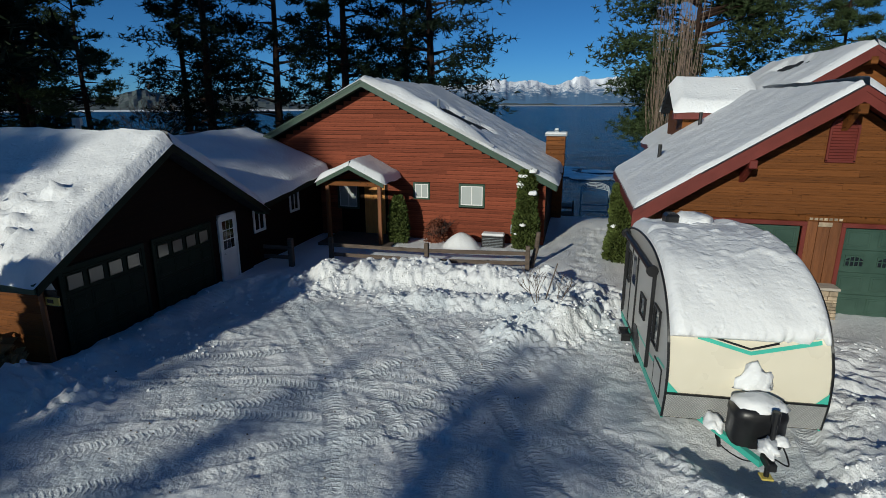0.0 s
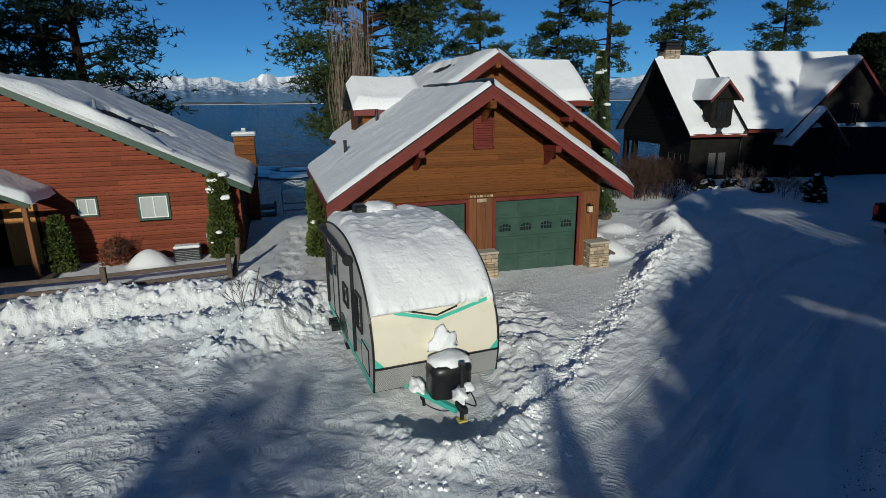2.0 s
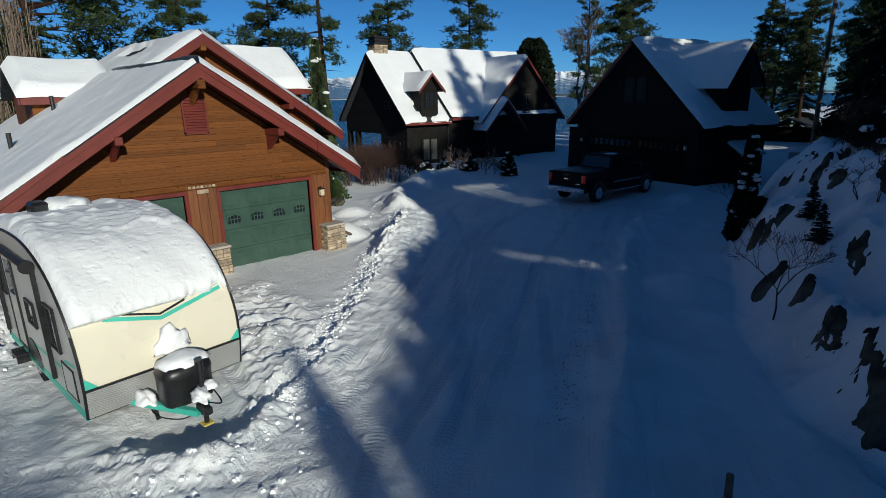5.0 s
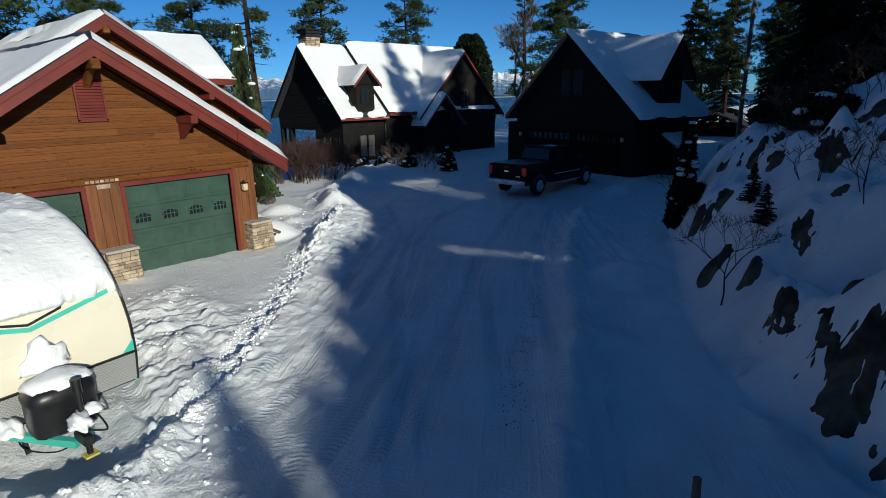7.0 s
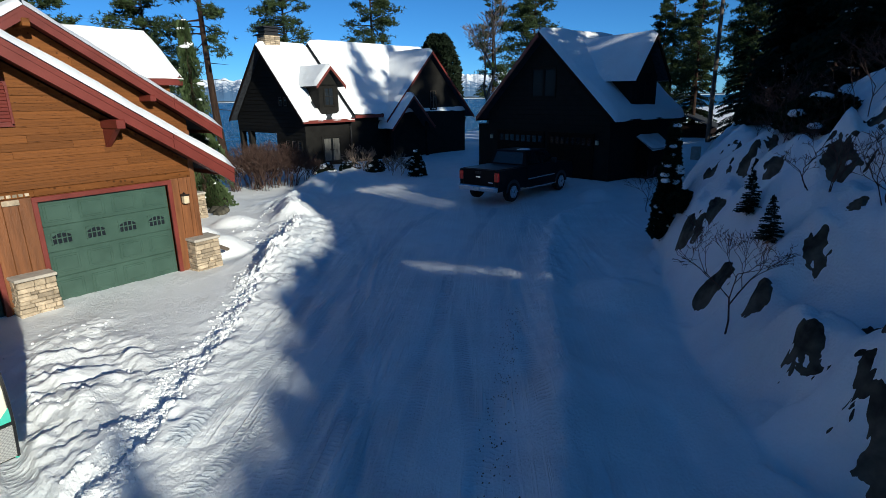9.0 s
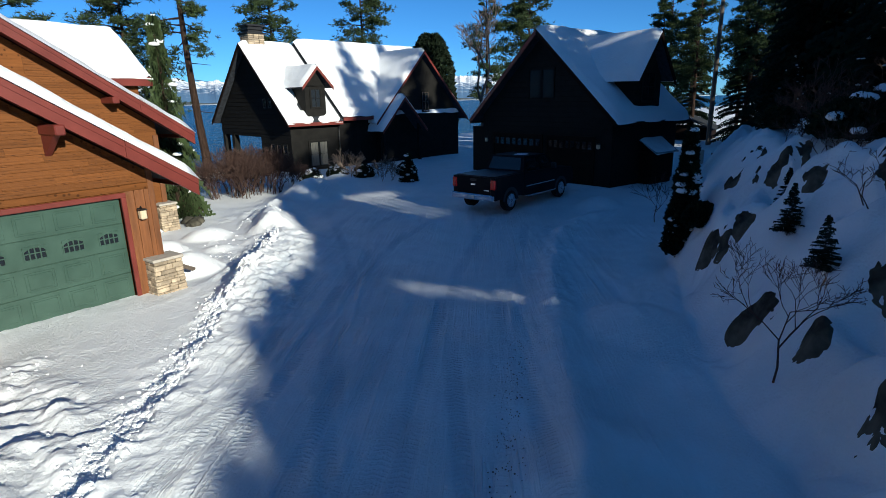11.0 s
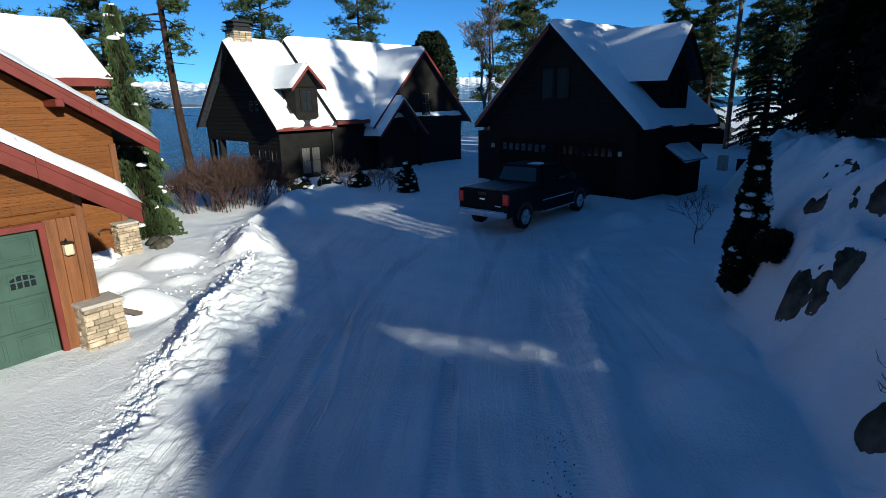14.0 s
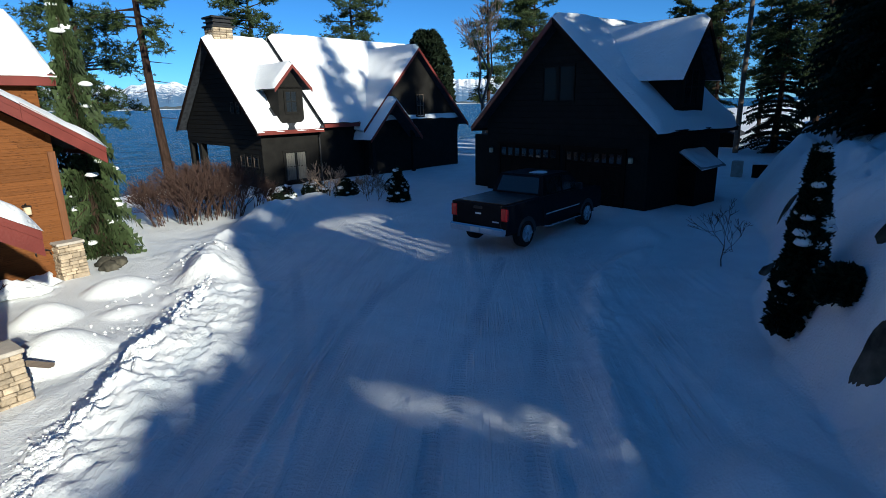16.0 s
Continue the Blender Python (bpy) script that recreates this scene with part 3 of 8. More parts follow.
def land(x, y, fine=True):
    """The height of the snow."""
    x, y = np.asarray(x, float), np.asarray(y, float)
    top, foot = lake_edge(x)
    z = -0.12 - 4.7 * smooth(0, 1, (y - top) / (foot - top)) - 3.0 * smooth(0, 20, y - foot)
    z = z + 0.18 * smooth(20, 27, x) * smooth(40, 30, y)
    s = (np.interp(x, TOE_X, TOE_Y) - y) * 0.87
    up = np.maximum(s, 0)
    steep = smooth(13, 16, x)
    knoll = smooth(11.0, 12.6, x) * smooth(16.5, 14.0, x)
    hill = (2.0 + 0.5 * steep + 0.9 * knoll) * (1 - np.exp(-(up / (1.35 - 0.4 * steep + 0.3 * knoll)) ** (1.3 + 0.15 * knoll))) + 0.35 * smooth(9, 15, x) * smooth(30, 22, x) * np.clip(up - 2, 0, 6) + 0.17 * np.minimum(up, 22) + 0.05 * np.minimum(np.maximum(up - 22, 0), 200)
    east = smooth(6.2, 8.8, x) * 0.75 + 0.25
    saddle = 1 - 0.34 * np.exp(-((0.956 * x - 0.293 * y - 10.25) / 0.9) ** 4) * smooth(0.6, 1.6, up)
    z = z + hill * east * saddle
    z = z + smooth(0.3, 2.0, s) * (0.5 * fbm(x, y, 2.6, 3, 5) + 0.26 * fbm(x, y, 0.95, 4, 6, 0.55)) * east * (2.9 * saddle - 1.9)
    z = z + 0.05 * fbm(x, y, 3.5, 3, 1)
    if not fine:
        return z
    rough = np.zeros(np.shape(x))
    for k, (pts, h, w, r) in enumerate(BERMS):
        d, a, side = near_path(x, y, pts)
        total = sum(math.dist(p, q) for p, q in zip(pts, pts[1:]))
        end = smooth(0, 0.8, a) * smooth(0, 0.8, total - a) * 0.75 + 0.25
        wob = 1 + (0.25 if k < 2 else 0.4) * field(a, a * 0 + h * 50, 0.9, 3) + (0.1 * field(a, side * 0.4, 0.3, 8) if k < 2 else 0)
        wide = np.where(side > 0, (0.26, 0.55)[k], (0.5, 1.0)[k]) if k < 2 else w * 0.75
        bump = np.exp(-(d / wide) ** (4 if k in (4, 5, 6) else 2)) * end
        if k < 2:
            wob = wob + 0.3 * field(x, y, 0.2, 52) * smooth(-0.12, 0.05, side) + 0.25 * field(x, y, 0.1, 53) * smooth(-0.12, 0.05, side)
        z = z + bump * h * wob
        rough = np.maximum(rough, np.exp(-(d / (w * 1.35)) ** 4) * r)
    for cx, cy, hw, h in SHELVES:
        g0 = (x - cx) * FACE[0] + (y - cy) * FACE[1]
        l = (x - cx) * FACE[1] - (y - cy) * FACE[0]
        near = (np.abs(g0) < 1.2) & (np.abs(l) < hw * 1.6 + 0.2)
        if not np.any(near):
            continue
        g = g0 + 0.16 * field(x, y, 0.35, 61) + 0.08 * field(x, y, 0.15, 62)
        k = np.exp(-(l / (hw * 1.05)) ** 4) * near
        z = z + k * h * (0.52 * np.exp(-((g + 0.26) / 0.25) ** 2) - 0.35 * np.exp(-((g - 0.26) / 0.22) ** 2))
    for cx, cy, r, h in DRIFTS:
        d = np.hypot(x - cx, (y - cy) * 1.15) / r
        z = z + h * np.maximum(0, 1 - d * d) ** 1.2
    lump = np.abs(fbm(x, y, 0.6, 4, 11, 0.62)) * 0.62 + np.maximum(0, field(x, y, 0.19, 12)) * 0.22 + np.maximum(0, field(x, y, 0.1, 14)) * 0.22
    z = z + rough * lump
    yard = smooth(24, 20, y) * smooth(-11, -9, x) * smooth(26, 22, x) * smooth(0.5, -0.5, s)
    z = z + yard * 0.01 * fbm(x, y, 0.35, 4, 21, 0.7)
    worn = yard * smooth(4.6, 3.4, x) * smooth(15.5, 13.0, y)
    z = z + worn * (0.022 * fbm(x, y, 0.6, 4, 22, 0.6) + 0.024 * np.maximum(0, field(x, y, 0.1, 23)) * np.maximum(0, 0.3 + field(x, y, 0.9, 24)))
    for k, pts in enumerate(TRACKS):
        d, a, side = near_path(x, y, pts)
        depth = 0.012 if k < 15 else 0.05 if k > 28 else 0.01
        inside = np.exp(-(np.maximum(d, 0) / 0.17) ** 6)
        tread = np.tanh(2.2 * np.sin((a + np.abs(side) * 0.9) * 2 * math.pi / 0.125)) * (1 - 0.6 * np.exp(-(side / 0.02) ** 2))
        z = z - inside * depth + inside * 0.006 * tread * np.clip(0.7 + 0.8 * field(x, y, 0.8, 63 + k), 0.15, 1.2) + depth * 0.6 * np.exp(-((d - 0.18) / 0.05) ** 2)
    # long scrapes of the plough along the road
    u, v = x * 0.80 + y * 0.60, -x * 0.60 + y * 0.80
    road = smooth(3.5, 6.0, x) * smooth(24, 19, x) * smooth(0.6, -0.6, s) * smooth(0.2, -0.5, y - (x - 4.0) * 0.93 - 6.6)
    z = z + road * 2.2 * (0.022 * field(v, u / 14, 0.28, 41) * np.maximum(0, field(v, u / 5, 0.9, 42)) + 0.012 * field(v, u / 20, 0.12, 43) * np.maximum(0, field(v, u / 6, 0.7, 44)))
    # trodden path from the boards to the lake
    d, a, side = near_path(x, y, [(0.2, 15.5), (0.6, 19.0), (0.9, 23.5)])
    z = z + np.exp(-(d / 0.45) ** 4) * 0.05 * (fbm(x, y, 0.28, 2, 31) - 0.6)
    d, a, side = near_path(x, y, [(5.4, 13.2), (9.8, 13.9), (11.9, 15.0), (13.6, 16.6)])
    z = z + 0.05 * np.exp(-(d / 0.1) ** 2) * smooth(7, 9.5, x)
    side_x = x + 0.35 * field(x, y, 0.8, 54)
    chop = smooth(6.6, 6.0, side_x) * smooth(3.7, 4.3, x) * smooth(13.2, 12.4, y) * smooth(0.2, 0.5, y - (x - 4.0) * 0.93 - 7.1)
    z = z + chop * (0.11 * np.abs(fbm(x, y, 0.55, 3, 55, 0.55)) + 0.04 * np.maximum(0, field(x, y, 0.18, 56)))
    apron = smooth(6.0, 6.6, side_x) * smooth(14.8, 14.2, y) * smooth(0.3, 1.2, y - (x - 4.0) * 0.93 - 7.0)
    z = z * (1 - 0.8 * apron) - 0.1 * 0.8 * apron
    return z


def steps(*runs):
    """Cut points of a grid: (from, to, step) one after the other."""
    out = []
    for a, b, d in runs:
        out.extend(np.linspace(a, b, max(2, int(round((b - a) / d)) + 1))[:-1])
    return np.array(out + [runs[-1][1]])


def sheet(name, xs, ys, zfun, mat, **tags):
    X, Y = np.meshgrid(xs, ys)
    Z = zfun(X, Y)
    nx, ny = len(xs), len(ys)
    co = np.stack([X.ravel(), Y.ravel(), Z.ravel()], 1)
    i = np.arange((nx - 1) * (ny - 1))
    i = i + i // (nx - 1)
    faces = np.stack([i, i + 1, i + nx + 1, i + nx], 1)
    me = bpy.data.meshes.new(name)
    me.vertices.add(len(co))
    me.vertices.foreach_set("co", co.ravel())
    me.loops.add(faces.size)
    me.loops.foreach_set("vertex_index", faces.ravel().astype(np.int32))
    me.polygons.add(len(faces))
    me.polygons.foreach_set("loop_start", (np.arange(len(faces)) * 4).astype(np.int32))
    me.polygons.foreach_set("loop_total", np.full(len(faces), 4, np.int32))
    me.update(calc_edges=True)
    me.polygons.foreach_set("use_smooth", [True] * len(faces))
    me.materials.append(mat)
    return tagged(new(name, me), **tags)


GX = steps((-4000, -300, 400), (-300, -60, 24), (-60, -14, 1.5), (-14, -9, 0.15), (-9, 4.4, 0.033), (4.4, 14, 0.06), (14, 22, 0.08), (22, 34, 0.25), (34, 70, 1.2), (70, 300, 20), (300, 4000, 400))
GY = steps((-4000, -300, 400), (-300, -50, 20), (-50, -6, 1.2), (-6, -2, 0.3), (-2, 0, 0.11), (0, 4.2, 0.07), (4.2, 13.6, 0.033), (13.6, 16, 0.06), (16, 24, 0.14), (24, 60, 0.6), (60, 120, 15))


def packed(x, y):
    """How hard-packed and scraped the snow is, 0 to 1; and along, across and depth of the wheel marks."""
    out, tread = np.zeros(np.shape(x)), np.zeros((*np.shape(x), 3))
    for k, pts in enumerate(TRACKS):
        d, a, side = near_path(x, y, pts)
        m = np.exp(-(d / 0.15) ** 6) * np.clip(0.6 + 0.6 * field(x, y, 1.3, 71 + k), 0.1, 1)
        over = m > tread[..., 2]
        tread[over] = np.stack([a, side, m], -1)[over]
        out = np.maximum(out, m * (0.7 if k < 15 else 1))
    yard = smooth(4.6, 3.4, x) * smooth(14.6, 13.0, y) * smooth(-11, -9, x) * smooth(2, 4, y)
    out = np.maximum(out, yard * np.clip(0.45 + 0.7 * fbm(x, y, 1.1, 4, 84, 0.6), 0, 1))
    u, v = x * 0.85 + y * 0.53, -x * 0.53 + y * 0.85
    s = (np.interp(x, TOE_X, TOE_Y) - y) * 0.87
    road = smooth(3.5, 6.0, x) * smooth(25, 19, x) * smooth(-0.8, -1.8, s) * smooth(0.0, -0.7, y - (x - 4.0) * 0.93 - 6.6)
    line = np.clip(field(v, u / 16, 0.16, 81) * 1.4, 0, 1) * np.clip(field(v, u / 4, 0.6, 82) + 0.35, 0, 1) + 0.5 * np.clip(field(v, u / 7, 0.4, 83), 0, 1)
    for k in (0, 1):
        jump = np.abs(np.diff(tread[..., 0], axis=k)) > 0.25
        for q in (np.s_[:-1], np.s_[1:]):
            tread[(q, slice(None), 2) if k == 0 else (slice(None), q, 2)] *= ~jump
    return np.clip(np.maximum(out, road * (0.2 + 0.5 * line)), 0, 1), tread, road


ground = sheet("ground", GX, GY, land, GROUND_SNOW, label="snow-covered ground with ploughed banks and wheel tracks", category="ground", kind="structure")


wear = ground.data.attributes.new("packed", 'FLOAT', 'POINT')
gx, gy = np.meshgrid(GX, GY)
hard, marks, scraped = packed(gx, gy)
ground.data.attributes.new("scraped", 'FLOAT', 'POINT').data.foreach_set("value", scraped.ravel().astype(np.float32))
wear.data.foreach_set("value", hard.ravel().astype(np.float32))
ground.data.attributes.new("tread", 'FLOAT_VECTOR', 'POINT').data.foreach_set("vector", marks.ravel().astype(np.float32))


def height(x, y):
    return float(land(np.array([x]), np.array([y]), True)[0])


# ---- lake, far shore and mountains ----
water = sheet("water", steps((-4500, 4500, 300)), steps((30, 4600, 300)), lambda X, Y: X * 0 + LAKE, WATER,
              label="deep blue rippled lake water", category="lake", kind="structure")


def ridge(name, dist, a0, a1, n, top, depth, mat, label):
    """A far range: a fan of points from the waterline up to an uneven crest."""
    ang = np.linspace(radians(a0), radians(a1), n)
    m, rows = Mesh(), 9
    vs = []
    for k in range(rows):
        f = k / (rows - 1)
        for j, a in enumerate(ang):
            r = dist + depth * f + 40 * float(field(j * 420.0 / n, k * 3.0, 4.0, 7)) * f
            h = float(top(a)) * f ** 0.85 * (1 + (0.16 * float(field(j * 420.0 / n, k * 1.0, 2.3, 9)) if 0 < k < rows - 1 else 0))
            vs.append((r * math.sin(a), r * math.cos(a), LAKE - 1 + h))
    fs = [(k * n + j, k * n + j + 1, (k + 1) * n + j + 1, (k + 1) * n + j) for k in range(rows - 1) for j in range(n - 1)]
    m.add(vs, fs)
    return solid(name, m, mat, label, "mountains", kind="structure")


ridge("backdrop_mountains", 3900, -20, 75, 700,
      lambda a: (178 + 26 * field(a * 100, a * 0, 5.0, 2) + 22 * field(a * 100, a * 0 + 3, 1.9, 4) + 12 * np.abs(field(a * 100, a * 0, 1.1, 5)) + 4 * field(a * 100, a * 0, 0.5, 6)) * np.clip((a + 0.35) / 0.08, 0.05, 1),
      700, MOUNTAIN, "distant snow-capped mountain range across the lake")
ridge("backdrop_foothills", 3500, -70, 80, 260, lambda a: 14 + 8 * field(a * 100, a * 0, 3.0, 12) + 5 * field(a * 100, a * 0, 0.7, 13), 250,
      FAR_WOOD, "low wooded shore at the far side of the lake")
ridge("backdrop_headland", 900, -80, -24, 160,
      lambda a: (30 + 9 * field(a * 100, a * 0, 6.0, 22) + 4 * field(a * 100, a * 0, 0.7, 23)) * np.clip((-0.36 - a) / 0.25, 0.08, 1), 260,
      FAR_WOOD, "dark wooded headland with a snowy beach")
shore = Mesh()
for r, a0, a1 in ((880, -80, -22), (3450, -70, 80)):
    n = 80
    for j in range(n):
        a, b = radians(a0 + (a1 - a0) * j / n), radians(a0 + (a1 - a0) * (j + 1) / n)
        h = r * (0.0024 if r < 1000 else 0.0008)
        shore.add([(r * math.sin(a), r * math.cos(a), LAKE - 0.5), (r * math.sin(b), r * math.cos(b), LAKE - 0.5),
                   ((r + 15) * math.sin(b), (r + 15) * math.cos(b), LAKE + h), ((r + 15) * math.sin(a), (r + 15) * math.cos(a), LAKE + h)], [(0, 1, 2, 3)])
solid("backdrop_beach", shore, SNOW, "thin strip of snowy far beach", "beach", kind="structure")

ice = Mesh()
for k in range(46):
    rx, ry = random.uniform(-24, 10), random.uniform(70, 92)
    ry = 74 + abs(random.gauss(0, 5)) + max(0, -rx) * 0.2
    s = random.uniform(1.0, 3.2) * (1.25 - (rx + 24) / 60)
    pts = [(rx + s * random.uniform(0.6, 1.2) * math.cos(t) * 1.6, ry + s * random.uniform(0.6, 1.2) * math.sin(t), LAKE + 0.03) for t in np.linspace(0, 6.283, 9)[:-1]]
    ice.prism(pts, (0, 0, random.uniform(0.05, 0.16)))
solid("floating_ice", ice, ICE, "thin broken shelf of pale ice on the lake", "ice", kind="stuff")


# crumbs of snow beside the ploughed banks, and grit on the worn drive
def scatter(name, mat, rows, seed, label, category):
    """Many small angular bits; rows: x, y, spread, count, size."""
    rg = random.Random(seed)
    xs, ys, ss = [], [], []
    for cx, cy, sp, n, sz in rows:
        for _ in range(n):
            xs.append(cx + rg.gauss(0, sp))
            ys.append(cy + rg.gauss(0, sp))
            ss.append(sz * rg.uniform(0.4, 1.3))
    zs = land(np.array(xs), np.array(ys))
    m = Mesh()
    for x, y, z, s in zip(xs, ys, zs, ss):
        t = rg.uniform(0, 6.283)
        c, d = math.cos(t) * s, math.sin(t) * s
        k = len(m.v)
        m.v.extend(((x + c, y + d, z - s * 0.3), (x - d, y + c, z - s * 0.3), (x - c, y - d, z - s * 0.3), (x + d, y - c, z - s * 0.3),
                    (x + c * 0.55, y + d * 0.55, z + s * 0.6), (x - d * 0.6, y + c * 0.6, z + s * 0.7), (x - c * 0.5, y - d * 0.5, z + s * 0.55), (x + d * 0.5, y - c * 0.5, z + s * 0.65)))
        m.f.extend(((k, k + 1, k + 5, k + 4), (k + 1, k + 2, k + 6, k + 5), (k + 2, k + 3, k + 7, k + 6), (k + 3, k, k + 4, k + 7), (k + 4, k + 5, k + 6, k + 7)))
    me = bpy.data.meshes.new(name)
    me.from_pydata(m.v, [], m.f)
    me.materials.append(mat)
    return tagged(new(name, me), label, category, kind="stuff")


scatter("snow_crumbs", SNOW, [(x - 0.19, y + 0.19, 0.09, 14, 0.05) for x, y in BERMS[0][0][::1] + BERMS[1][0][::1]] + [(x - 0.3, y + 0.3, 0.14, 14, 0.03) for x, y in BERMS[0][0] + BERMS[1][0]]
        + [(x + a, y + b, 0.08, 13, 0.04) for (x, y), (x1, y1) in zip(BERMS[0][0], BERMS[0][0][1:]) for a, b in (((x1 - x) / 3 - 0.18, (y1 - y) / 3 + 0.18), ((x1 - x) * 2 / 3 - 0.22, (y1 - y) * 2 / 3 + 0.22))]
        + [(x, y, 0.6, 50, 0.05) for x, y in ((-6.5, 14.0), (-5.0, 14.2), (-3.5, 14.1), (-2.0, 14.0), (-0.6, 13.4), (0.3, 12.6), (-9.0, 7.6), (-8.6, 9.4), (-8.4, 12.0), (-1.2, 12.2), (1.0, 13.4), (2.0, 6.4), (3.4, 6.6))]
        + [(x, y, 0.5, 24, 0.035) for x, y in ((12.2, 16.2), (13.2, 17.6), (15.2, 18.6), (16.0, 19.4), (4.6, 10.0), (5.6, 12.6))],
        3, "crumbled lumps of ploughed snow", "snow")
GRIT = material("dark_grit", (0.09, 0.075, 0.06), 0.9, 0.4, 8.0, bump=0, per=0.4)
scatter("gravel", GRIT, [(-4.0, 10.2, 0.7, 60, 0.022), (-3.0, 11.6, 0.6, 40, 0.02), (-6.2, 7.4, 0.7, 40, 0.02), (-1.6, 9.6, 0.6, 30, 0.02), (-2.4, 8.4, 0.8, 30, 0.02), (-5.2, 9.0, 1.4, 40, 0.018)]
        + [(6.6 + k * 0.5, 3.9 + k * 0.25, 0.13, 26, 0.013) for k in range(11)], 4, "dark grit showing through the packed snow", "gravel")


# ---- building helpers ----
class Face:
    """A wall plane: a corner on the ground, the way along it and the way out of it."""

    def __init__(self, o, u, n):
        self.o, self.u, self.n = Vector(o), Vector(u).normalized(), Vector(n).normalized()

    def p(self, a, out, z):
        q = self.o + self.u * a + self.n * out
        return Vector((q.x, q.y, q.z + z))

    def m(self, a, out, z, la=1.0, lo=1.0, lz=1.0):
        """A matrix that maps x along the wall, y out of it and z up."""
        q = self.p(a, out, z)
        return Matrix(((self.u.x * la, self.n.x * lo, 0, q.x), (self.u.y * la, self.n.y * lo, 0, q.y), (self.u.z * la, self.n.z * lo, lz, q.z), (0, 0, 0, 1)))

    def box(self, mesh, a0, a1, o0, o1, z0, z1, c=0.0):
        return mesh.box(a0, a1, o0, o1, z0, z1, c, self.m(0, 0, 0))


def slab(e0, e1, r1, r0, thick):
    """A roof plane's deck: eave e0 to e1, ridge r0 to r1."""
    m = Mesh()
    nrm = (Vector(e1) - Vector(e0)).cross(Vector(r0) - Vector(e0)).normalized()
    if nrm.z < 0:
        nrm = -nrm
    m.prism([e0, e1, r1, r0], -nrm * thick)
    return m


def snow_on(parent, e0, e1, r1, r0, t=0.18, over=0.06, rnd=(1, 1, 1, 0), cell=0.16, lump=0.03, seed=1, label="", melt=None, rough=0.0):
    """A snow blanket on a roof plane: rounded where rnd says (start, end, eave, ridge)."""
    e0, e1, r1, r0 = (Vector(p) for p in (e0, e1, r1, r0))
    nu, nv = max(4, int((e1 - e0).length / cell)), max(4, int((r0 - e0).length / cell))
    lu, lv = (e1 - e0).length, (r0 - e0).length
    us, vs_ = np.linspace(0, 1, nu + 1), np.linspace(0, 1, nv + 1)
    U, V = np.meshgrid(us, vs_)

    def edge(d):
        return np.sqrt(np.clip(1 - (1 - np.clip(d / 0.22, 0, 1)) ** 2, 0, 1))
    h = np.ones(U.shape)
    for k, d in enumerate((U * lu, (1 - U) * lu, V * lv, (1 - V) * lv)):
        if rnd[k]:
            h = h * edge(d)
    wob = 1 + 0.18 * fbm(U * lu, V * lv, 1.6, 3, seed) + lump / t * fbm(U * lu, V * lv, 0.45, 2, seed + 5)
    h = h * t * wob
    if rough:
        low = smooth(0.62, 0.3, V + 0.12 * field(U * lu, V * lv, 0.7, seed)) * smooth(0.3, 1.4, (1 - U) * lu)
        h = h + rough * np.clip(low, 0, 1) * (2.4 * np.abs(fbm(U * lu, V * lv, 0.42, 3, seed + 3)) - 0.5) * np.clip(V * lv / 0.25, 0, 1)
    if melt:
        for cu, cv, ru, rv in melt:
            d = ((U - cu) / ru) ** 2 + ((V - cv) / rv) ** 2 + 0.35 * field(U * lu, V * lv, 0.4, seed + 9)
            h = np.where(d < 1, np.minimum(h, -0.02), h)
    m = Mesh()
    nrm = (e1 - e0).cross(r0 - e0).normalized()
    nrm = nrm if nrm.z > 0 else -nrm
    lift = (nrm * 0.5 + Vector((0, 0, 0.5)))
    out_u, out_v = (e1 - e0).normalized(), (r0 - e0).normalized()
    pts = []
    for i in range(nv + 1):
        for j in range(nu + 1):
            u, v = us[j], vs_[i]
            p = (e0 * (1 - u) + e1 * u) * (1 - v) + (r0 * (1 - u) + r1 * u) * v
            p = p + lift * float(h[i, j]) + nrm * 0.004
            p = p + out_u * over * (int(rnd[1] and u > 0.999) - int(rnd[0] and u < 0.001)) - out_v * (over if rnd[2] and v < 0.001 else 0) * (1 + 0.8 * float(field(u * lu, 0, 0.6, seed)))
            if (rnd[2] and i == 0) or (rnd[0] and j == 0) or (rnd[1] and j == nu):
                p = p - Vector((0, 0, 0.02))
            pts.append(p)
    n = nu + 1
    m.add(pts, [(i * n + j, i * n + j + 1, (i + 1) * n + j + 1, (i + 1) * n + j) for i in range(nv) for j in range(nu)])
    ob = solid("roof_snow", m, ROOF_SNOW, label or "thick smooth snow blanket lying on a pitched roof", "snow", kind="stuff", smooth=True)
    ob.matrix_basis = parent.matrix_basis.copy()
    return ob


def beam(mesh, a, b, deep, thick, side, drop=0.0):
    """A barge board from a to b: deep downwards, thick along side."""
    a, b, s = Vector(a), Vector(b), Vector(side).normalized() * thick
    d = Vector((0, 0, -deep))
    o = Vector((0, 0, -drop))
    return mesh.prism([a + o, b + o, b + o + d, a + o + d], s)


BOARDS = {}


def board_mesh(mat):
    if mat.name not in BOARDS:
        m = Mesh()
        m.add([(0, 0, 0), (1, 0, 0), (1, 0.026, 0), (0, 0.026, 0), (0, 0, 1), (1, 0, 1), (1, 0.007, 1), (0, 0.007, 1), (0, 0.026, 0.06), (1, 0.026, 0.06)],
              [(0, 1, 5, 4), (0, 3, 2, 1), (3, 8, 9, 2), (8, 7, 6, 9), (4, 5, 6, 7), (0, 4, 7, 8, 3), (1, 2, 9, 6, 5)])
        me = m.make("board")
        me.materials.append(mat)
        BOARDS[mat.name] = me
    return BOARDS[mat.name]


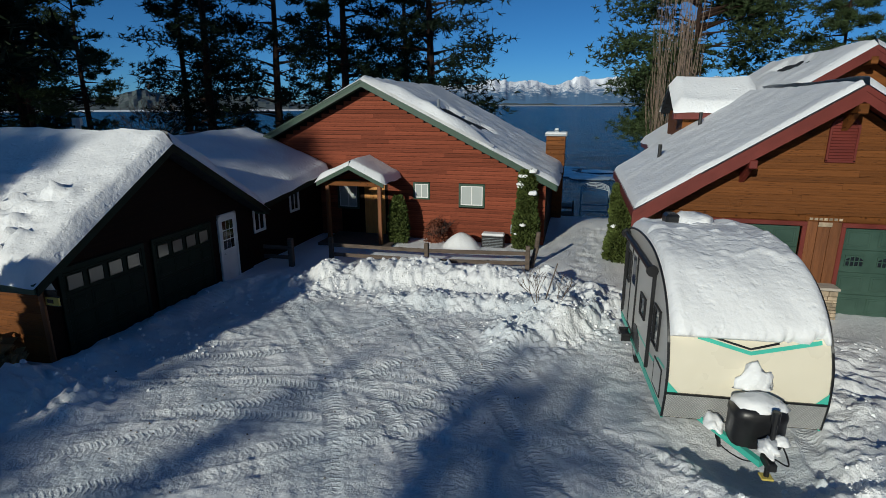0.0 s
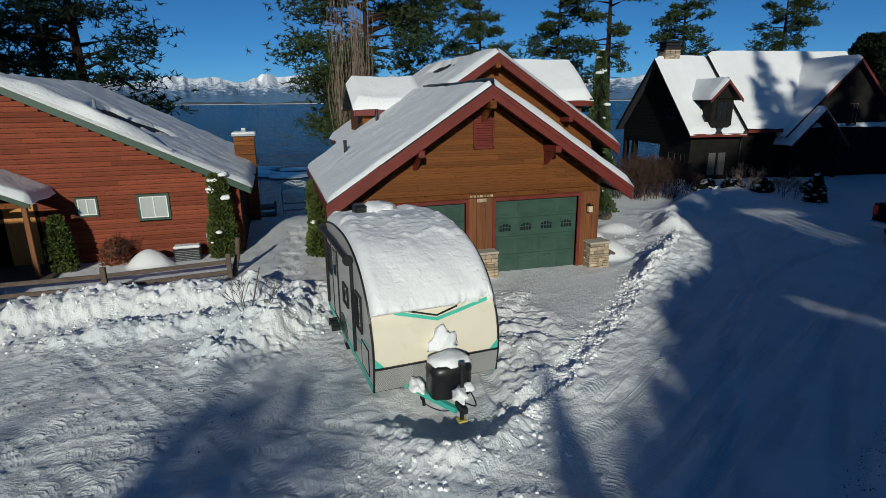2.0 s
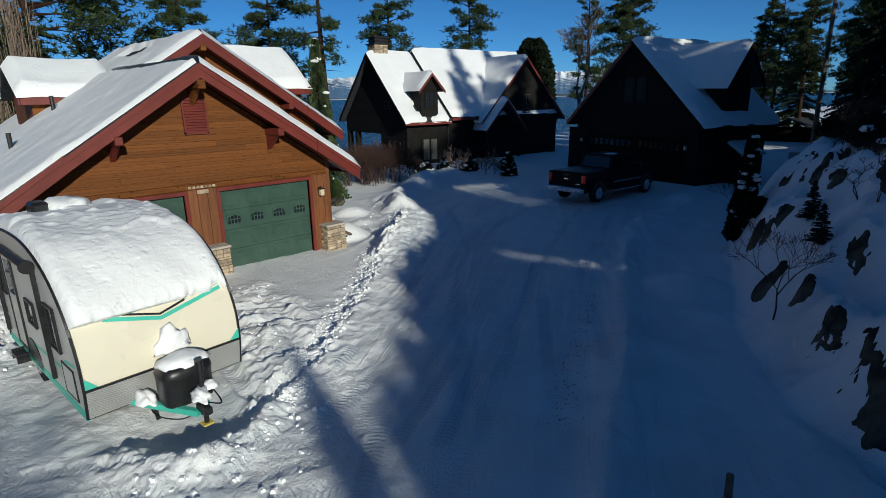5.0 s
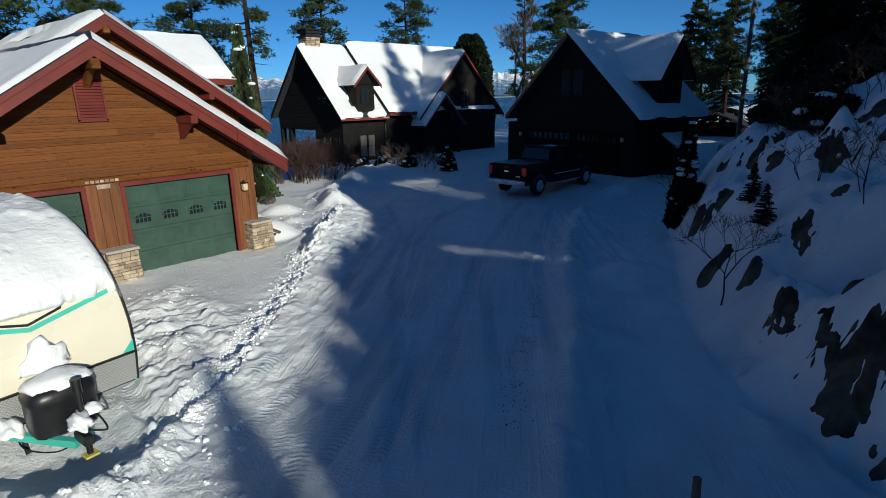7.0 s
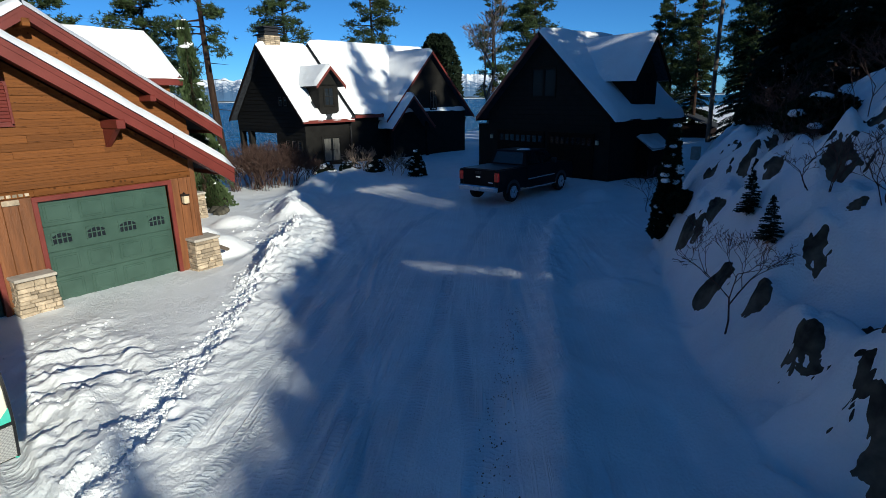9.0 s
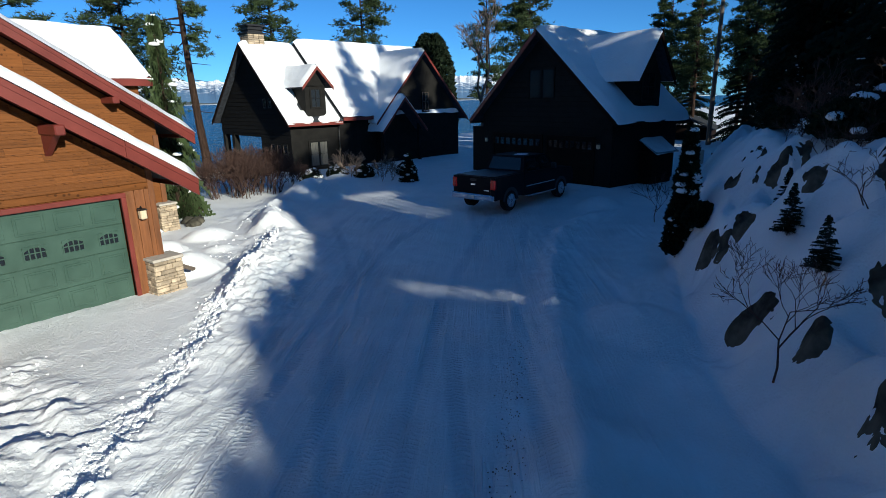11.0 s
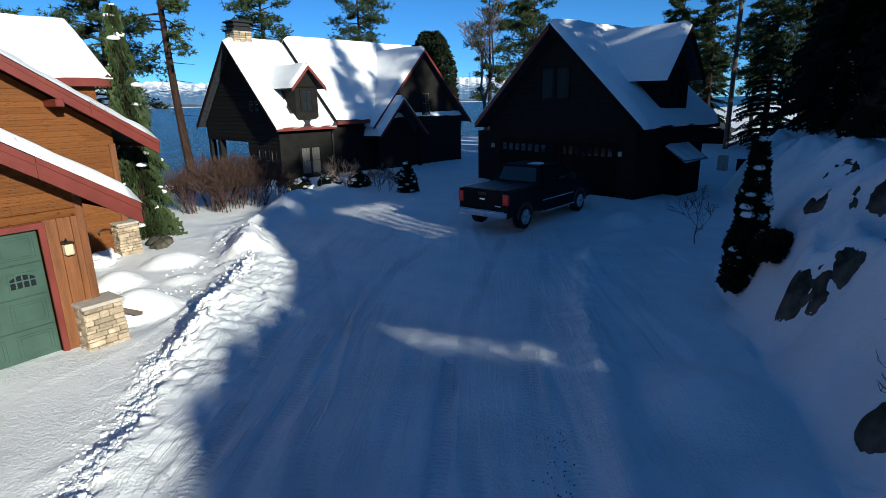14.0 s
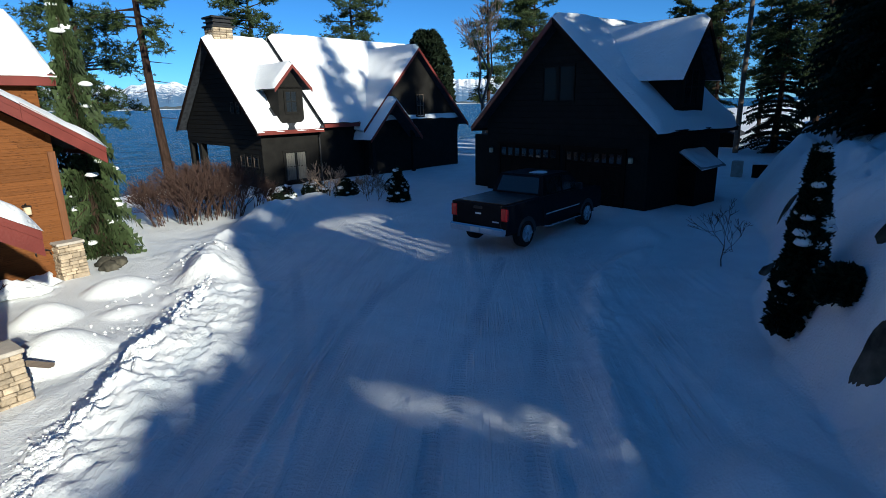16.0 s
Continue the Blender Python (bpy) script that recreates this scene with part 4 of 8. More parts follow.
def siding(parent, face, span, z0, z1, row, holes, mat, rng, length=3.6, single=True, lap=1.02):
    """Lap boards in rows; span(z) gives the wall's ends at a height; holes: (a0, a1, z0, z1)."""
    z, joined = z0, Mesh()
    while z < z1 - 0.03:
        h = min(row, z1 - z)
        a, b = span(z + h)
        runs = [(a, b)]
        for h0, h1, y0, y1 in holes:
            if y0 < z + h * 0.6 and y1 > z + h * 0.4:
                runs = [q for r in runs for q in ((r[0], min(r[1], h0)), (max(r[0], h1), r[1])) if q[1] - q[0] > 0.03]
        for r0, r1 in runs:
            x = r0
            while x < r1 - 0.02:
                w = min(length * rng.uniform(0.5, 1.2), r1 - x)
                if r1 - x - w < 0.5:
                    w = r1 - x
                mt = face.m(x, 0, z, w - 0.004, rng.uniform(0.9, 1.1), h * lap)
                if single:
                    part("board", board_mesh(mat), mat, parent, m=mt)
                else:
                    me = board_mesh(mat)
                    joined.add([mt @ q.co for q in me.vertices], [tuple(f.vertices) for f in me.polygons])
                x += w
        z += row
    if joined.v:
        part("boards", joined, mat, parent)["kind"] = "stuff"


def window(parent, face, a0, a1, z0, z1, trim, sash, pane, nx=2, ny=1, out=0.03, tw=0.08, curtain=None):
    """A window: trim proud of the wall, sash bars, and panes set back in the frame."""
    m = Mesh()
    for q in ((a0 - tw, a1 + tw, z1, z1 + tw), (a0 - tw, a1 + tw, z0 - tw, z0), (a0 - tw, a0, z0, z1), (a1, a1 + tw, z0, z1)):
        face.box(m, q[0], q[1], 0.0, out + 0.03, q[2], q[3], 0.008)
    w = part("window", m, trim, parent)
    s, b = Mesh(), 0.035
    xs, zs = np.linspace(a0, a1, nx + 1), np.linspace(z0, z1, ny + 1)
    for x in xs:
        x = min(max(x, a0 + b / 2), a1 - b / 2)
        face.box(s, x - b / 2, x + b / 2, 0.005, out + 0.012, z0, z1)
    for z in zs:
        z = min(max(z, z0 + b / 2), z1 - b / 2)
        face.box(s, a0, a1, 0.004, out + 0.008, z - b / 2, z + b / 2)
    part("sash", s, sash, w)
    for i in range(nx):
        for j in range(ny):
            g = Mesh()
            face.box(g, xs[i] + b / 2, xs[i + 1] - b / 2, 0.002, 0.012 + out * 0.4, zs[j] + b / 2, zs[j + 1] - b / 2)
            part("pane", g, pane, w)
    return w


def garage_door(parent, face, a0, a1, z0, z1, mat, rows=4, cols=4, win_row=2, pane=None, arch=True, recess=-0.1):
    """A sectional door: panels in relief, one row of small windows."""
    m = Mesh()
    face.box(m, a0, a1, recess - 0.05, recess, z0, z1)
    door = part("garage_door", m, mat, parent, "green sectional garage door with raised panels")
    h, w = (z1 - z0) / rows, (a1 - a0) / cols
    for r in range(rows):
        s = Mesh()
        face.box(s, a0 + 0.004, a1 - 0.004, recess, recess + 0.022, z0 + r * h + 0.006, z0 + (r + 1) * h - 0.006, 0.006)
        sec = part("panel", s, mat, door)
        for c in range(cols):
            x0, x1 = a0 + c * w + 0.09 * w + 0.02, a0 + (c + 1) * w - 0.09 * w - 0.02
            y0, y1 = z0 + r * h + 0.16 * h, z0 + (r + 1) * h - 0.16 * h
            if r == win_row and arch:
                x0, x1, y0, y1 = x0 + 0.1 * w, x1 - 0.1 * w, y0 + 0.12 * h, y1 - 0.1 * h
            if r == win_row:
                g, f = Mesh(), Mesh()
                face.box(g, x0, x1, recess + 0.02, recess + 0.028, y0, y1)
                part("pane", g, pane or GLASS, sec)
                n = 4 if arch else 1
                for k in range(n + 1):
                    xx = x0 + (x1 - x0) * k / n
                    face.box(f, xx - 0.011, xx + 0.011, recess + 0.022, recess + 0.042, y0, y1)
                for k in ((0, 1, 2) if arch else (0, 2)):
                    yy = y0 + (y1 - y0) * k / 2
                    face.box(f, x0 - 0.011, x1 + 0.011, recess + 0.022, recess + 0.04, yy - 0.011, yy + 0.011)
                if arch:
                    top = [face.p(x0 + (x1 - x0) * t, recess + 0.03, y1 - 0.004) for t in (0, 1)]
                    bow = [face.p(x0 + (x1 - x0) * t, recess + 0.03, y1 - 0.02 - 0.07 * (2 * t - 1) ** 2) for t in np.linspace(1, 0, 7)]
                    f.prism(top + bow, face.n * 0.014)
                part("window_frame", f, mat, sec)
            else:
                p = Mesh()
                face.box(p, x0, x1, recess + 0.02, recess + 0.034, y0, y1, 0.012)
                face.box(p, x0 + 0.05, x1 - 0.05, recess + 0.03, recess + 0.044, y0 + 0.04, y1 - 0.04, 0.01)
                part("raised_panel", p, mat, sec)
    return door


def stone_pillar(name, x0, x1, y0, y1, z0, z1, rng, label, cap=True):
    """A battered pier of stacked ledge stone."""
    P = thing(name, pose((x0 + x1) / 2, (y0 + y1) / 2, z0), label, "pillar", "stone piers")
    hw, hd, H = (x1 - x0) / 2, (y1 - y0) / 2, z1 - z0
    core = Mesh().box(-hw + 0.04, hw - 0.04, -hd + 0.04, hd - 0.04, -0.3, H - 0.06)
    part("core", core, MORTAR, P)
    z = 0.0
    while z < H - 0.09:
        h = min(rng.choice((0.06, 0.08, 0.1, 0.13)), H - 0.07 - z)
        if h < 0.03:
            break
        t = 1 + 0.1 * (1 - z / H)
        for side in range(4):
            half = hw * t if side % 2 == 0 else hd * t
            dep = hd * t if side % 2 == 0 else hw * t
            a = -half
            while a < half - 0.01:
                w = min(rng.uniform(0.14, 0.36), half - a)
                if half - a - w < 0.08:
                    w = half - a
                s = Mesh().box(a + 0.004, a + w - 0.004, -dep - rng.uniform(-0.01, 0.02), -dep + 0.1, z + 0.003, z + h - 0.003, 0.014)
                part("stone", s, STONE, P, m=pose(0, 0, 0, 0, 0, 90 * side))
                a += w
        z += h
    if cap:
        c = Mesh().box(-hw - 0.04, hw + 0.04, -hd - 0.04, hd + 0.04, H - 0.07, H, 0.015)
        part("cap", c, CAP_STONE, P)
    return P


def wall_lamp(face, a, z, label):
    m = face.m(a, 0.03, z)
    Lp = thing("wall_lamp", m, label, "lamp", "wall lanterns")
    part("bracket", Mesh().box(-0.05, 0.05, 0, 0.03, -0.1, 0.12, 0.008).tube([(0, 0.02, 0.1), (0, 0.09, 0.16), (0, 0.13, 0.12)], 0.012), BLACK, Lp)
    part("glass", Mesh().box(-0.07, 0.07, 0.06, 0.2, -0.12, 0.08, 0.02), LAMP_GLASS, Lp)
    part("hood", Mesh().box(-0.085, 0.085, 0.045, 0.215, 0.08, 0.11, 0.01), BLACK, Lp)
    return Lp


rng = random.Random(5)


# ---- the cedar house with the double garage ----
G = thing("garage_house", pose(5.95, 18.4, 0), "brown cedar garage house with oxblood trim and snowy roof", "house")
g0 = Vector((5.95, 18.4, 0))
gl = lambda x, y, z: (x - g0.x, y - g0.y, z)
GY0, GA, GE, GZ, GEZ = 14.78, 5.95, 4.5, 5.42, 2.50           # front, ridge x, half span, ridge and eave heights
slope = (GZ - GEZ) / GE
# walls
m = Mesh()
gz = lambda x: GZ - 0.28 - abs(x - GA) * slope
m.prism([gl(2.05, GY0, 2.22), gl(9.85, GY0, 2.22), gl(9.85, GY0, gz(9.85)), gl(GA, GY0, gz(GA)), gl(2.05, GY0, gz(2.05))], (0, 0.16, 0))
for x0, x1 in ((2.05, 2.72), (5.44, 6.38), (9.13, 9.85)):
    m.box(x0 - g0.x, x1 - g0.x, GY0 - g0.y, GY0 + 0.16 - g0.y, -0.35, 2.22)
m.box(2.05 - g0.x, 2.21 - g0.x, GY0 + 0.16 - g0.y, 22.4 - g0.y, -1.5, 2.45)
m.box(9.69 - g0.x, 9.85 - g0.x, GY0 + 0.16 - g0.y, 21.0 - g0.y, -1.5, 2.45)
m.box(2.05 - g0.x, 9.85 - g0.x, 22.24 - g0.y, 22.4 - g0.y, -1.5, 2.45)
g_wall = part("wall", m, CEDAR, G)
gf = Face(gl(2.05, GY0, 0), (1, 0, 0), (0, -1, 0))              # front wall, from its west corner
siding(g_wall, gf, lambda z: (max(0.0, GA - 2.05 - (GZ - 0.3 - z) / slope), min(7.8, GA - 2.05 + (GZ - 0.3 - z) / slope)), 2.42, 5.0, 0.155,
       [(3.62, 4.24, 3.72, 4.72)], CEDAR, rng, 3.4)
side = Face(gl(9.85, GY0, 0), (0, 1, 0), (1, 0, 0))
siding(g_wall, side, lambda z: (0.0, 6.2), -0.2, 2.4, 0.155, [], CEDAR, rng, 5.0, single=False)
# board-and-batten piers between the doors
for a0, a1 in ((0.0, 0.6), (3.46, 4.26), (7.15, 7.8)):
    w = (a1 - a0) / 3
    for k in range(3):
        b = Mesh()
        gf.box(b, a0 + k * w + 0.004, a0 + (k + 1) * w - 0.004, 0.0, 0.028, -0.2, 2.3, 0.006)
        part("vertical_board", b, CEDAR_V, g_wall)
# red casings of the doors and the band above them
for a0, a1 in ((0.72, 3.39), (4.33, 7.08)):
    t = Mesh()
    gf.box(t, a0 - 0.1, a0, -0.08, 0.05, -0.2, 2.24, 0.008)
    gf.box(t, a1, a1 + 0.1, -0.08, 0.05, -0.2, 2.24, 0.008)
    gf.box(t, a0 - 0.1, a1 + 0.1, -0.08, 0.055, 2.14, 2.25, 0.008)
    part("door_casing", t, FASCIA, g_wall, "oxblood door casing")
    garage_door(G, gf, a0, a1, -0.12, 2.14, GREEN_DOOR)
band = Mesh()
gf.box(band, 0, 7.8, 0.0, 0.045, 2.27, 2.41, 0.008)
part("band_board", band, CEDAR, g_wall)
# corner boards
for a in (0.0, 7.68):
    cb = Mesh()
    gf.box(cb, a, a + 0.13, 0.0, 0.05, -0.2, 2.9, 0.008)
    part("corner_board", cb, CEDAR_V, g_wall)
# arched louvre vent
v = Mesh()
gf.box(v, 3.64, 4.22, 0.0, 0.03, 3.72, 4.45)
v.prism([gf.p(3.93 + 0.29 * math.cos(t), 0, 4.45 + 0.24 * math.sin(t)) for t in np.linspace(0, math.pi, 12)], gf.n * 0.03)
vent = part("gable_vent", v, FASCIA, g_wall, "arched oxblood louvre vent")
fr = Mesh()
gf.box(fr, 3.62, 3.67, 0.0, 0.06, 3.7, 4.47, 0.006)
gf.box(fr, 4.19, 4.24, 0.0, 0.06, 3.7, 4.47, 0.006)
gf.box(fr, 3.62, 4.24, 0.0, 0.06, 3.68, 3.74, 0.006)
arc = [(3.93 + 0.31 * math.cos(t), 4.46 + 0.27 * math.sin(t)) for t in np.linspace(0, math.pi, 13)]
inn = [(3.93 + 0.255 * math.cos(t), 4.46 + 0.215 * math.sin(t)) for t in np.linspace(math.pi, 0, 13)]
fr.prism([gf.p(a, 0.0, z) for a, z in arc + inn], gf.n * 0.06)
part("vent_frame", fr, FASCIA, vent)
for k in range(13):
    z = 3.78 + k * 0.068
    half = 0.255 if z < 4.45 else 0.255 * math.sqrt(max(0, 1 - ((z - 4.45) / 0.22) ** 2))
    if half > 0.05:
        sl = Mesh()
        sl.prism([gf.p(3.93 - half, 0.03, z + 0.05), gf.p(3.93 - half, 0.055, z), gf.p(3.93 - half, 0.06, z + 0.01), gf.p(3.93 - half, 0.035, z + 0.06)], gf.u * 2 * half)
        part("slat", sl, FASCIA, vent)
# roof
FR, BK = 14.06, 22.6
for sgn in (-1, 1):
    e = GA + sgn * GE
    back = BK if sgn < 0 else 21.6
    part("roof", slab(gl(e, FR, GEZ), gl(e, back, GEZ), gl(GA, back, GZ), gl(GA, FR, GZ), 0.16), SHINGLE, G, "dark asphalt shingle roof")
    f = Mesh()
    k = GA + sgn * 3.1
    kz = GZ - 3.1 * slope
    beam(f, gl(GA, FR, GZ - 0.02), gl(k, FR, kz - 0.02), 0.34, 0.06, (0, -1, 0))
    beam(f, gl(GA, FR - 0.03, GZ - 0.02), gl(k, FR - 0.03, kz - 0.02), 0.13, 0.05, (0, -1, 0))
    f2 = Mesh()
    beam(f2, gl(k, FR, kz + 0.02), gl(e + sgn * 0.05, FR, GEZ - 0.05), 0.38, 0.085, (0, -1, 0))
    beam(f2, gl(k, FR - 0.05, kz + 0.03), gl(e + sgn * 0.05, FR - 0.05, GEZ - 0.04), 0.14, 0.06, (0, -1, 0))
    part("barge_board", f, FASCIA, G, "oxblood barge board")
    part("barge_board", f2, FASCIA, G, "oxblood barge board")
    ev = Mesh().box(e - g0.x - 0.03, e - g0.x + 0.03, FR - g0.y, back - g0.y, GEZ - 0.26, GEZ - 0.02, 0.01)
    part("eave_board", ev, FASCIA, G)
    fo = FR + 0.04 if sgn < 0 else FR - 0.08
    snow_on(G, gl(e, fo, GEZ), gl(e, back, GEZ), gl(GA, back, GZ), gl(GA, fo, GZ), t=0.09 if sgn < 0 else 0.2, over=0.0 if sgn < 0 else 0.06, rnd=(1, 0, 1, 0), seed=3 + sgn, lump=0.02 if sgn < 0 else 0.012,
            cell=0.11, label="smooth snow blanket lying on the garage roof")
    # knee brackets
    bx = GA + sgn * 2.0
    bz = GZ - 2.0 * slope - 0.36
    b = Mesh().box(bx - g0.x - 0.09, bx - g0.x + 0.09, FR - 0.1 - g0.y, GY0 - g0.y, bz - 0.2, bz, 0.02)
    b.prism([(bx - g0.x - 0.06, GY0 - g0.y, bz - 0.62), (bx - g0.x - 0.06, GY0 - g0.y, bz - 0.2), (bx - g0.x - 0.06, FR + 0.1 - g0.y, bz - 0.2)], (0.12, 0, 0))
    part("bracket", b, FASCIA, G, "heavy timber roof bracket")
b = Mesh().box(-0.1, 0.1, FR - 0.1 - g0.y, GY0 - g0.y, GZ - 0.62, GZ - 0.4, 0.02)
b.prism([(-0.06, GY0 - g0.y, GZ - 1.05), (-0.06, GY0 - g0.y, GZ - 0.6), (-0.06, FR + 0.15 - g0.y, GZ - 0.6)], (0.12, 0, 0))
part("bracket", b, CEDAR, G, "heavy timber roof bracket")
# soffit boards
for sgn in (-1, 1):
    e = GA + sgn * GE
    s = slab(gl(e, FR, GEZ - 0.2), gl(e, GY0, GEZ - 0.2), gl(GA, GY0, GZ - 0.2), gl(GA, FR, GZ - 0.2), 0.03)
    part("soffit", s, FASCIA, G)
# pipes through the snow
for x, y, h in ((2.6, 19.2, 0.34), (4.1, 21.2, 0.36)):
    z = GZ - abs(x - GA) * slope
    part("vent_pipe", Mesh().tube([gl(x, y, z - 0.1), gl(x, y, z + h + 0.16)], 0.06, 10), BLACK, G, "short black vent pipe")
# the wooden sign over the middle pier, lettering left as bars
sg = Mesh()
gf.box(sg, 3.42, 4.3, 0.045, 0.075, 2.27, 2.39, 0.015)
sign = solid("house_sign", sg, CEDAR, "carved wooden name board over the garage pier", "sign", m=G.matrix_basis.copy())
for k in range(7):
    q = Mesh()
    gf.box(q, 3.5 + k * 0.105, 3.575 + k * 0.105, 0.075, 0.085, 2.3, 2.36)
    part("letter_bar", q, STONE, sign)
nb = Mesh()
gf.box(nb, 3.72, 4.02, 0.05, 0.07, 2.14, 2.25, 0.015)
part("number_board", nb, STONE, sign)
wall_lamp(Face((2.05, GY0, 0), (1, 0, 0), (0, -1, 0)), 7.42, 1.75, "brass and glass lantern on the cedar wall")
stone_pillar("stone_pillar", 5.62, 6.3, GY0 - 0.42, GY0 - 0.04, -0.15, 0.72, rng, "stacked ledge-stone pier between the garage doors")
stone_pillar("stone_pillar", 9.42, 10.06, GY0 - 0.42, GY0 + 0.1, -0.15, 0.72, rng, "stacked ledge-stone pier at the garage corner")

# ---- main block behind, with its higher gable ----
H = thing("main_house", pose(8.7, 24.0, 0), "tall cedar lake house behind the garage, with snowy gables", "house")
h0 = Vector((8.7, 24.0, 0))
hl = lambda x, y, z: (x - h0.x, y - h0.y, z)
HA, HZ, HE, HEZ, HF, HB = 8.65, 6.78, 5.5, 3.2, 20.3, 30.0
hs = (HZ - HEZ) / HE
HW = 21.0
m = Mesh()
hz = lambda x: HZ - 0.28 - abs(x - HA) * hs
m.prism([hl(4.0, HW, -1), hl(13.3, HW, -1), hl(13.3, HW, hz(13.3)), hl(HA, HW, hz(HA)), hl(4.0, HW, hz(4.0))], (0, 0.2, 0))
m.box(13.1 - h0.x, 13.3 - h0.x, HW + 0.2 - h0.y, HB - h0.y, -3, 3.3)
m.box(4.0 - h0.x, 4.2 - h0.x, HW + 0.2 - h0.y, HB - h0.y, -3, 3.3)
m.box(4.2 - h0.x, 13.1 - h0.x, HB - 0.2 - h0.y, HB - h0.y, -3, 3.3)
h_wall = part("wall", m, CEDAR, H)
hf = Face(hl(9.9, HW, 0), (1, 0, 0), (0, -1, 0))
siding(h_wall, hf, lambda z: (0.0, min(3.4, HA - 9.9 + (HZ - 0.3 - z) / hs)), -0.2, 5.6, 0.155, [(1.35, 1.95, 1.55, 2.2)], CEDAR, rng, 3.0)
window(h_wall, hf, 1.4, 1.9, 1.6, 2.15, GREEN_TRIM, GREEN_TRIM, GLASS, 2, 1)
cb = Mesh()
hf.box(cb, 3.25, 3.42, 0.0, 0.06, -0.3, 3.1, 0.01)
part("corner_board", cb, CEDAR_V, h_wall)
for sgn in (-1, 1):
    e = HA + sgn * HE
    part("roof", slab(hl(e, HF, HEZ), hl(e, HB, HEZ), hl(HA, HB, HZ), hl(HA, HF, HZ), 0.16), SHINGLE, H, "dark asphalt shingle roof")
    f = Mesh()
    k, kz = HA + sgn * 3.9, HZ - 3.9 * hs
    beam(f, hl(HA, HF, HZ - 0.02), hl(k, HF, kz - 0.02), 0.36, 0.06, (0, -1, 0))
    beam(f, hl(HA, HF - 0.03, HZ - 0.02), hl(k, HF - 0.03, kz - 0.02), 0.13, 0.05, (0, -1, 0))
    part("barge_board", f, FASCIA, H, "oxblood barge board")
    f = Mesh()
    beam(f, hl(k, HF, kz + 0.02), hl(e + sgn * 0.05, HF, HEZ - 0.05), 0.4, 0.085, (0, -1, 0))
    beam(f, hl(k, HF - 0.05, kz + 0.03), hl(e + sgn * 0.05, HF - 0.05, HEZ - 0.04), 0.14, 0.06, (0, -1, 0))
    part("barge_board", f, FASCIA, H, "oxblood barge board")
    part("eave_board", Mesh().box(e - h0.x - 0.03, e - h0.x + 0.03, HF - h0.y, HB - h0.y, HEZ - 0.26, HEZ - 0.02, 0.01), FASCIA, H)
    s = slab(hl(e, HF, HEZ - 0.2), hl(e, HW, HEZ - 0.2), hl(HA, HW, HZ - 0.2), hl(HA, HF, HZ - 0.2), 0.03)
    part("soffit", s, FASCIA, H)
    snow_on(H, hl(e, HF - 0.08, HEZ), hl(e, HB, HEZ), hl(HA, HB, HZ), hl(HA, HF - 0.08, HZ), t=0.16, rnd=(1, 0, 1, 0), seed=8 + sgn, cell=0.2,
            label="snow blanket lying on the upper gable roof", melt=[(0.55, 0.9, 0.2, 0.07)] if sgn < 0 else None)
bz = HZ - 0.36
b = Mesh().box(-0.1 + HA - h0.x, 0.1 + HA - h0.x, HF - 0.1 - h0.y, HW - h0.y, bz - 0.22, bz, 0.02)
part("bracket", b, CEDAR, H)
bx = HA + 3.2
bz = HZ - 3.2 * hs - 0.36
part("bracket", Mesh().box(bx - h0.x - 0.1, bx - h0.x + 0.1, HF - 0.1 - h0.y, HW - h0.y, bz - 0.2, bz, 0.02), FASCIA, H)
# east dormer block and west dormer block, each with its own snow
for name, x0, x1, y0, y1, ez, rz in (("dormer", 10.6, 14.2, 22.5, 26.6, 5.0, 6.55), ("dormer", 3.4, 6.4, 22.2, 26.0, 4.75, 5.75)):
    d = part(name, Mesh().box(x0 + 0.35 - h0.x, x1 - 0.35 - h0.x, y0 + 0.35 - h0.y, y1 - h0.y, 2.6, ez), CEDAR, H)
    part("fascia", Mesh().box(x0 - h0.x, x1 - h0.x, y0 - h0.y, y0 + 0.05 - h0.y, ez - 0.28, ez + 0.02, 0.01)
         .box(x0 - h0.x - 0.03, x0 - h0.x + 0.03, y0 - h0.y, y0 + 0.4 - h0.y, ez - 0.28, ez + 0.02).box(x1 - h0.x - 0.03, x1 - h0.x + 0.03, y0 - h0.y, y0 + 0.4 - h0.y, ez - 0.28, ez + 0.02), FASCIA, d)
    part("roof", slab(hl(x0, y0, ez), hl(x1, y0, ez), hl(x1, (y0 + y1) / 2, rz), hl(x0, (y0 + y1) / 2, rz), 0.15)
         .add(slab(hl(x0, y1, ez), hl(x1, y1, ez), hl(x1, (y0 + y1) / 2, rz), hl(x0, (y0 + y1) / 2, rz), 0.15).v,
              [(3, 2, 1, 0), (4, 5, 6, 7), (0, 1, 5, 4), (1, 2, 6, 5), (2, 3, 7, 6), (3, 0, 4, 7)]), SHINGLE, d)
    for yy in (y0, y1):
        snow_on(H, hl(x0, yy, ez), hl(x1, yy, ez), hl(x1, (y0 + y1) / 2, rz), hl(x0, (y0 + y1) / 2, rz), t=0.3, seed=int(x0 * 3 + yy), cell=0.2, lump=0.01,
                label="thick snow blanket on a dormer roof")
wall_lamp(Face((9.9, HW, 0), (1, 0, 0), (0, -1, 0)), 2.55, 1.75, "brass and glass lantern on the cedar wall")
stone_pillar("stone_pillar", 12.85, 13.42, HW - 0.4, HW + 0.1, -0.2, 0.84, rng, "stacked ledge-stone pier at the house corner")
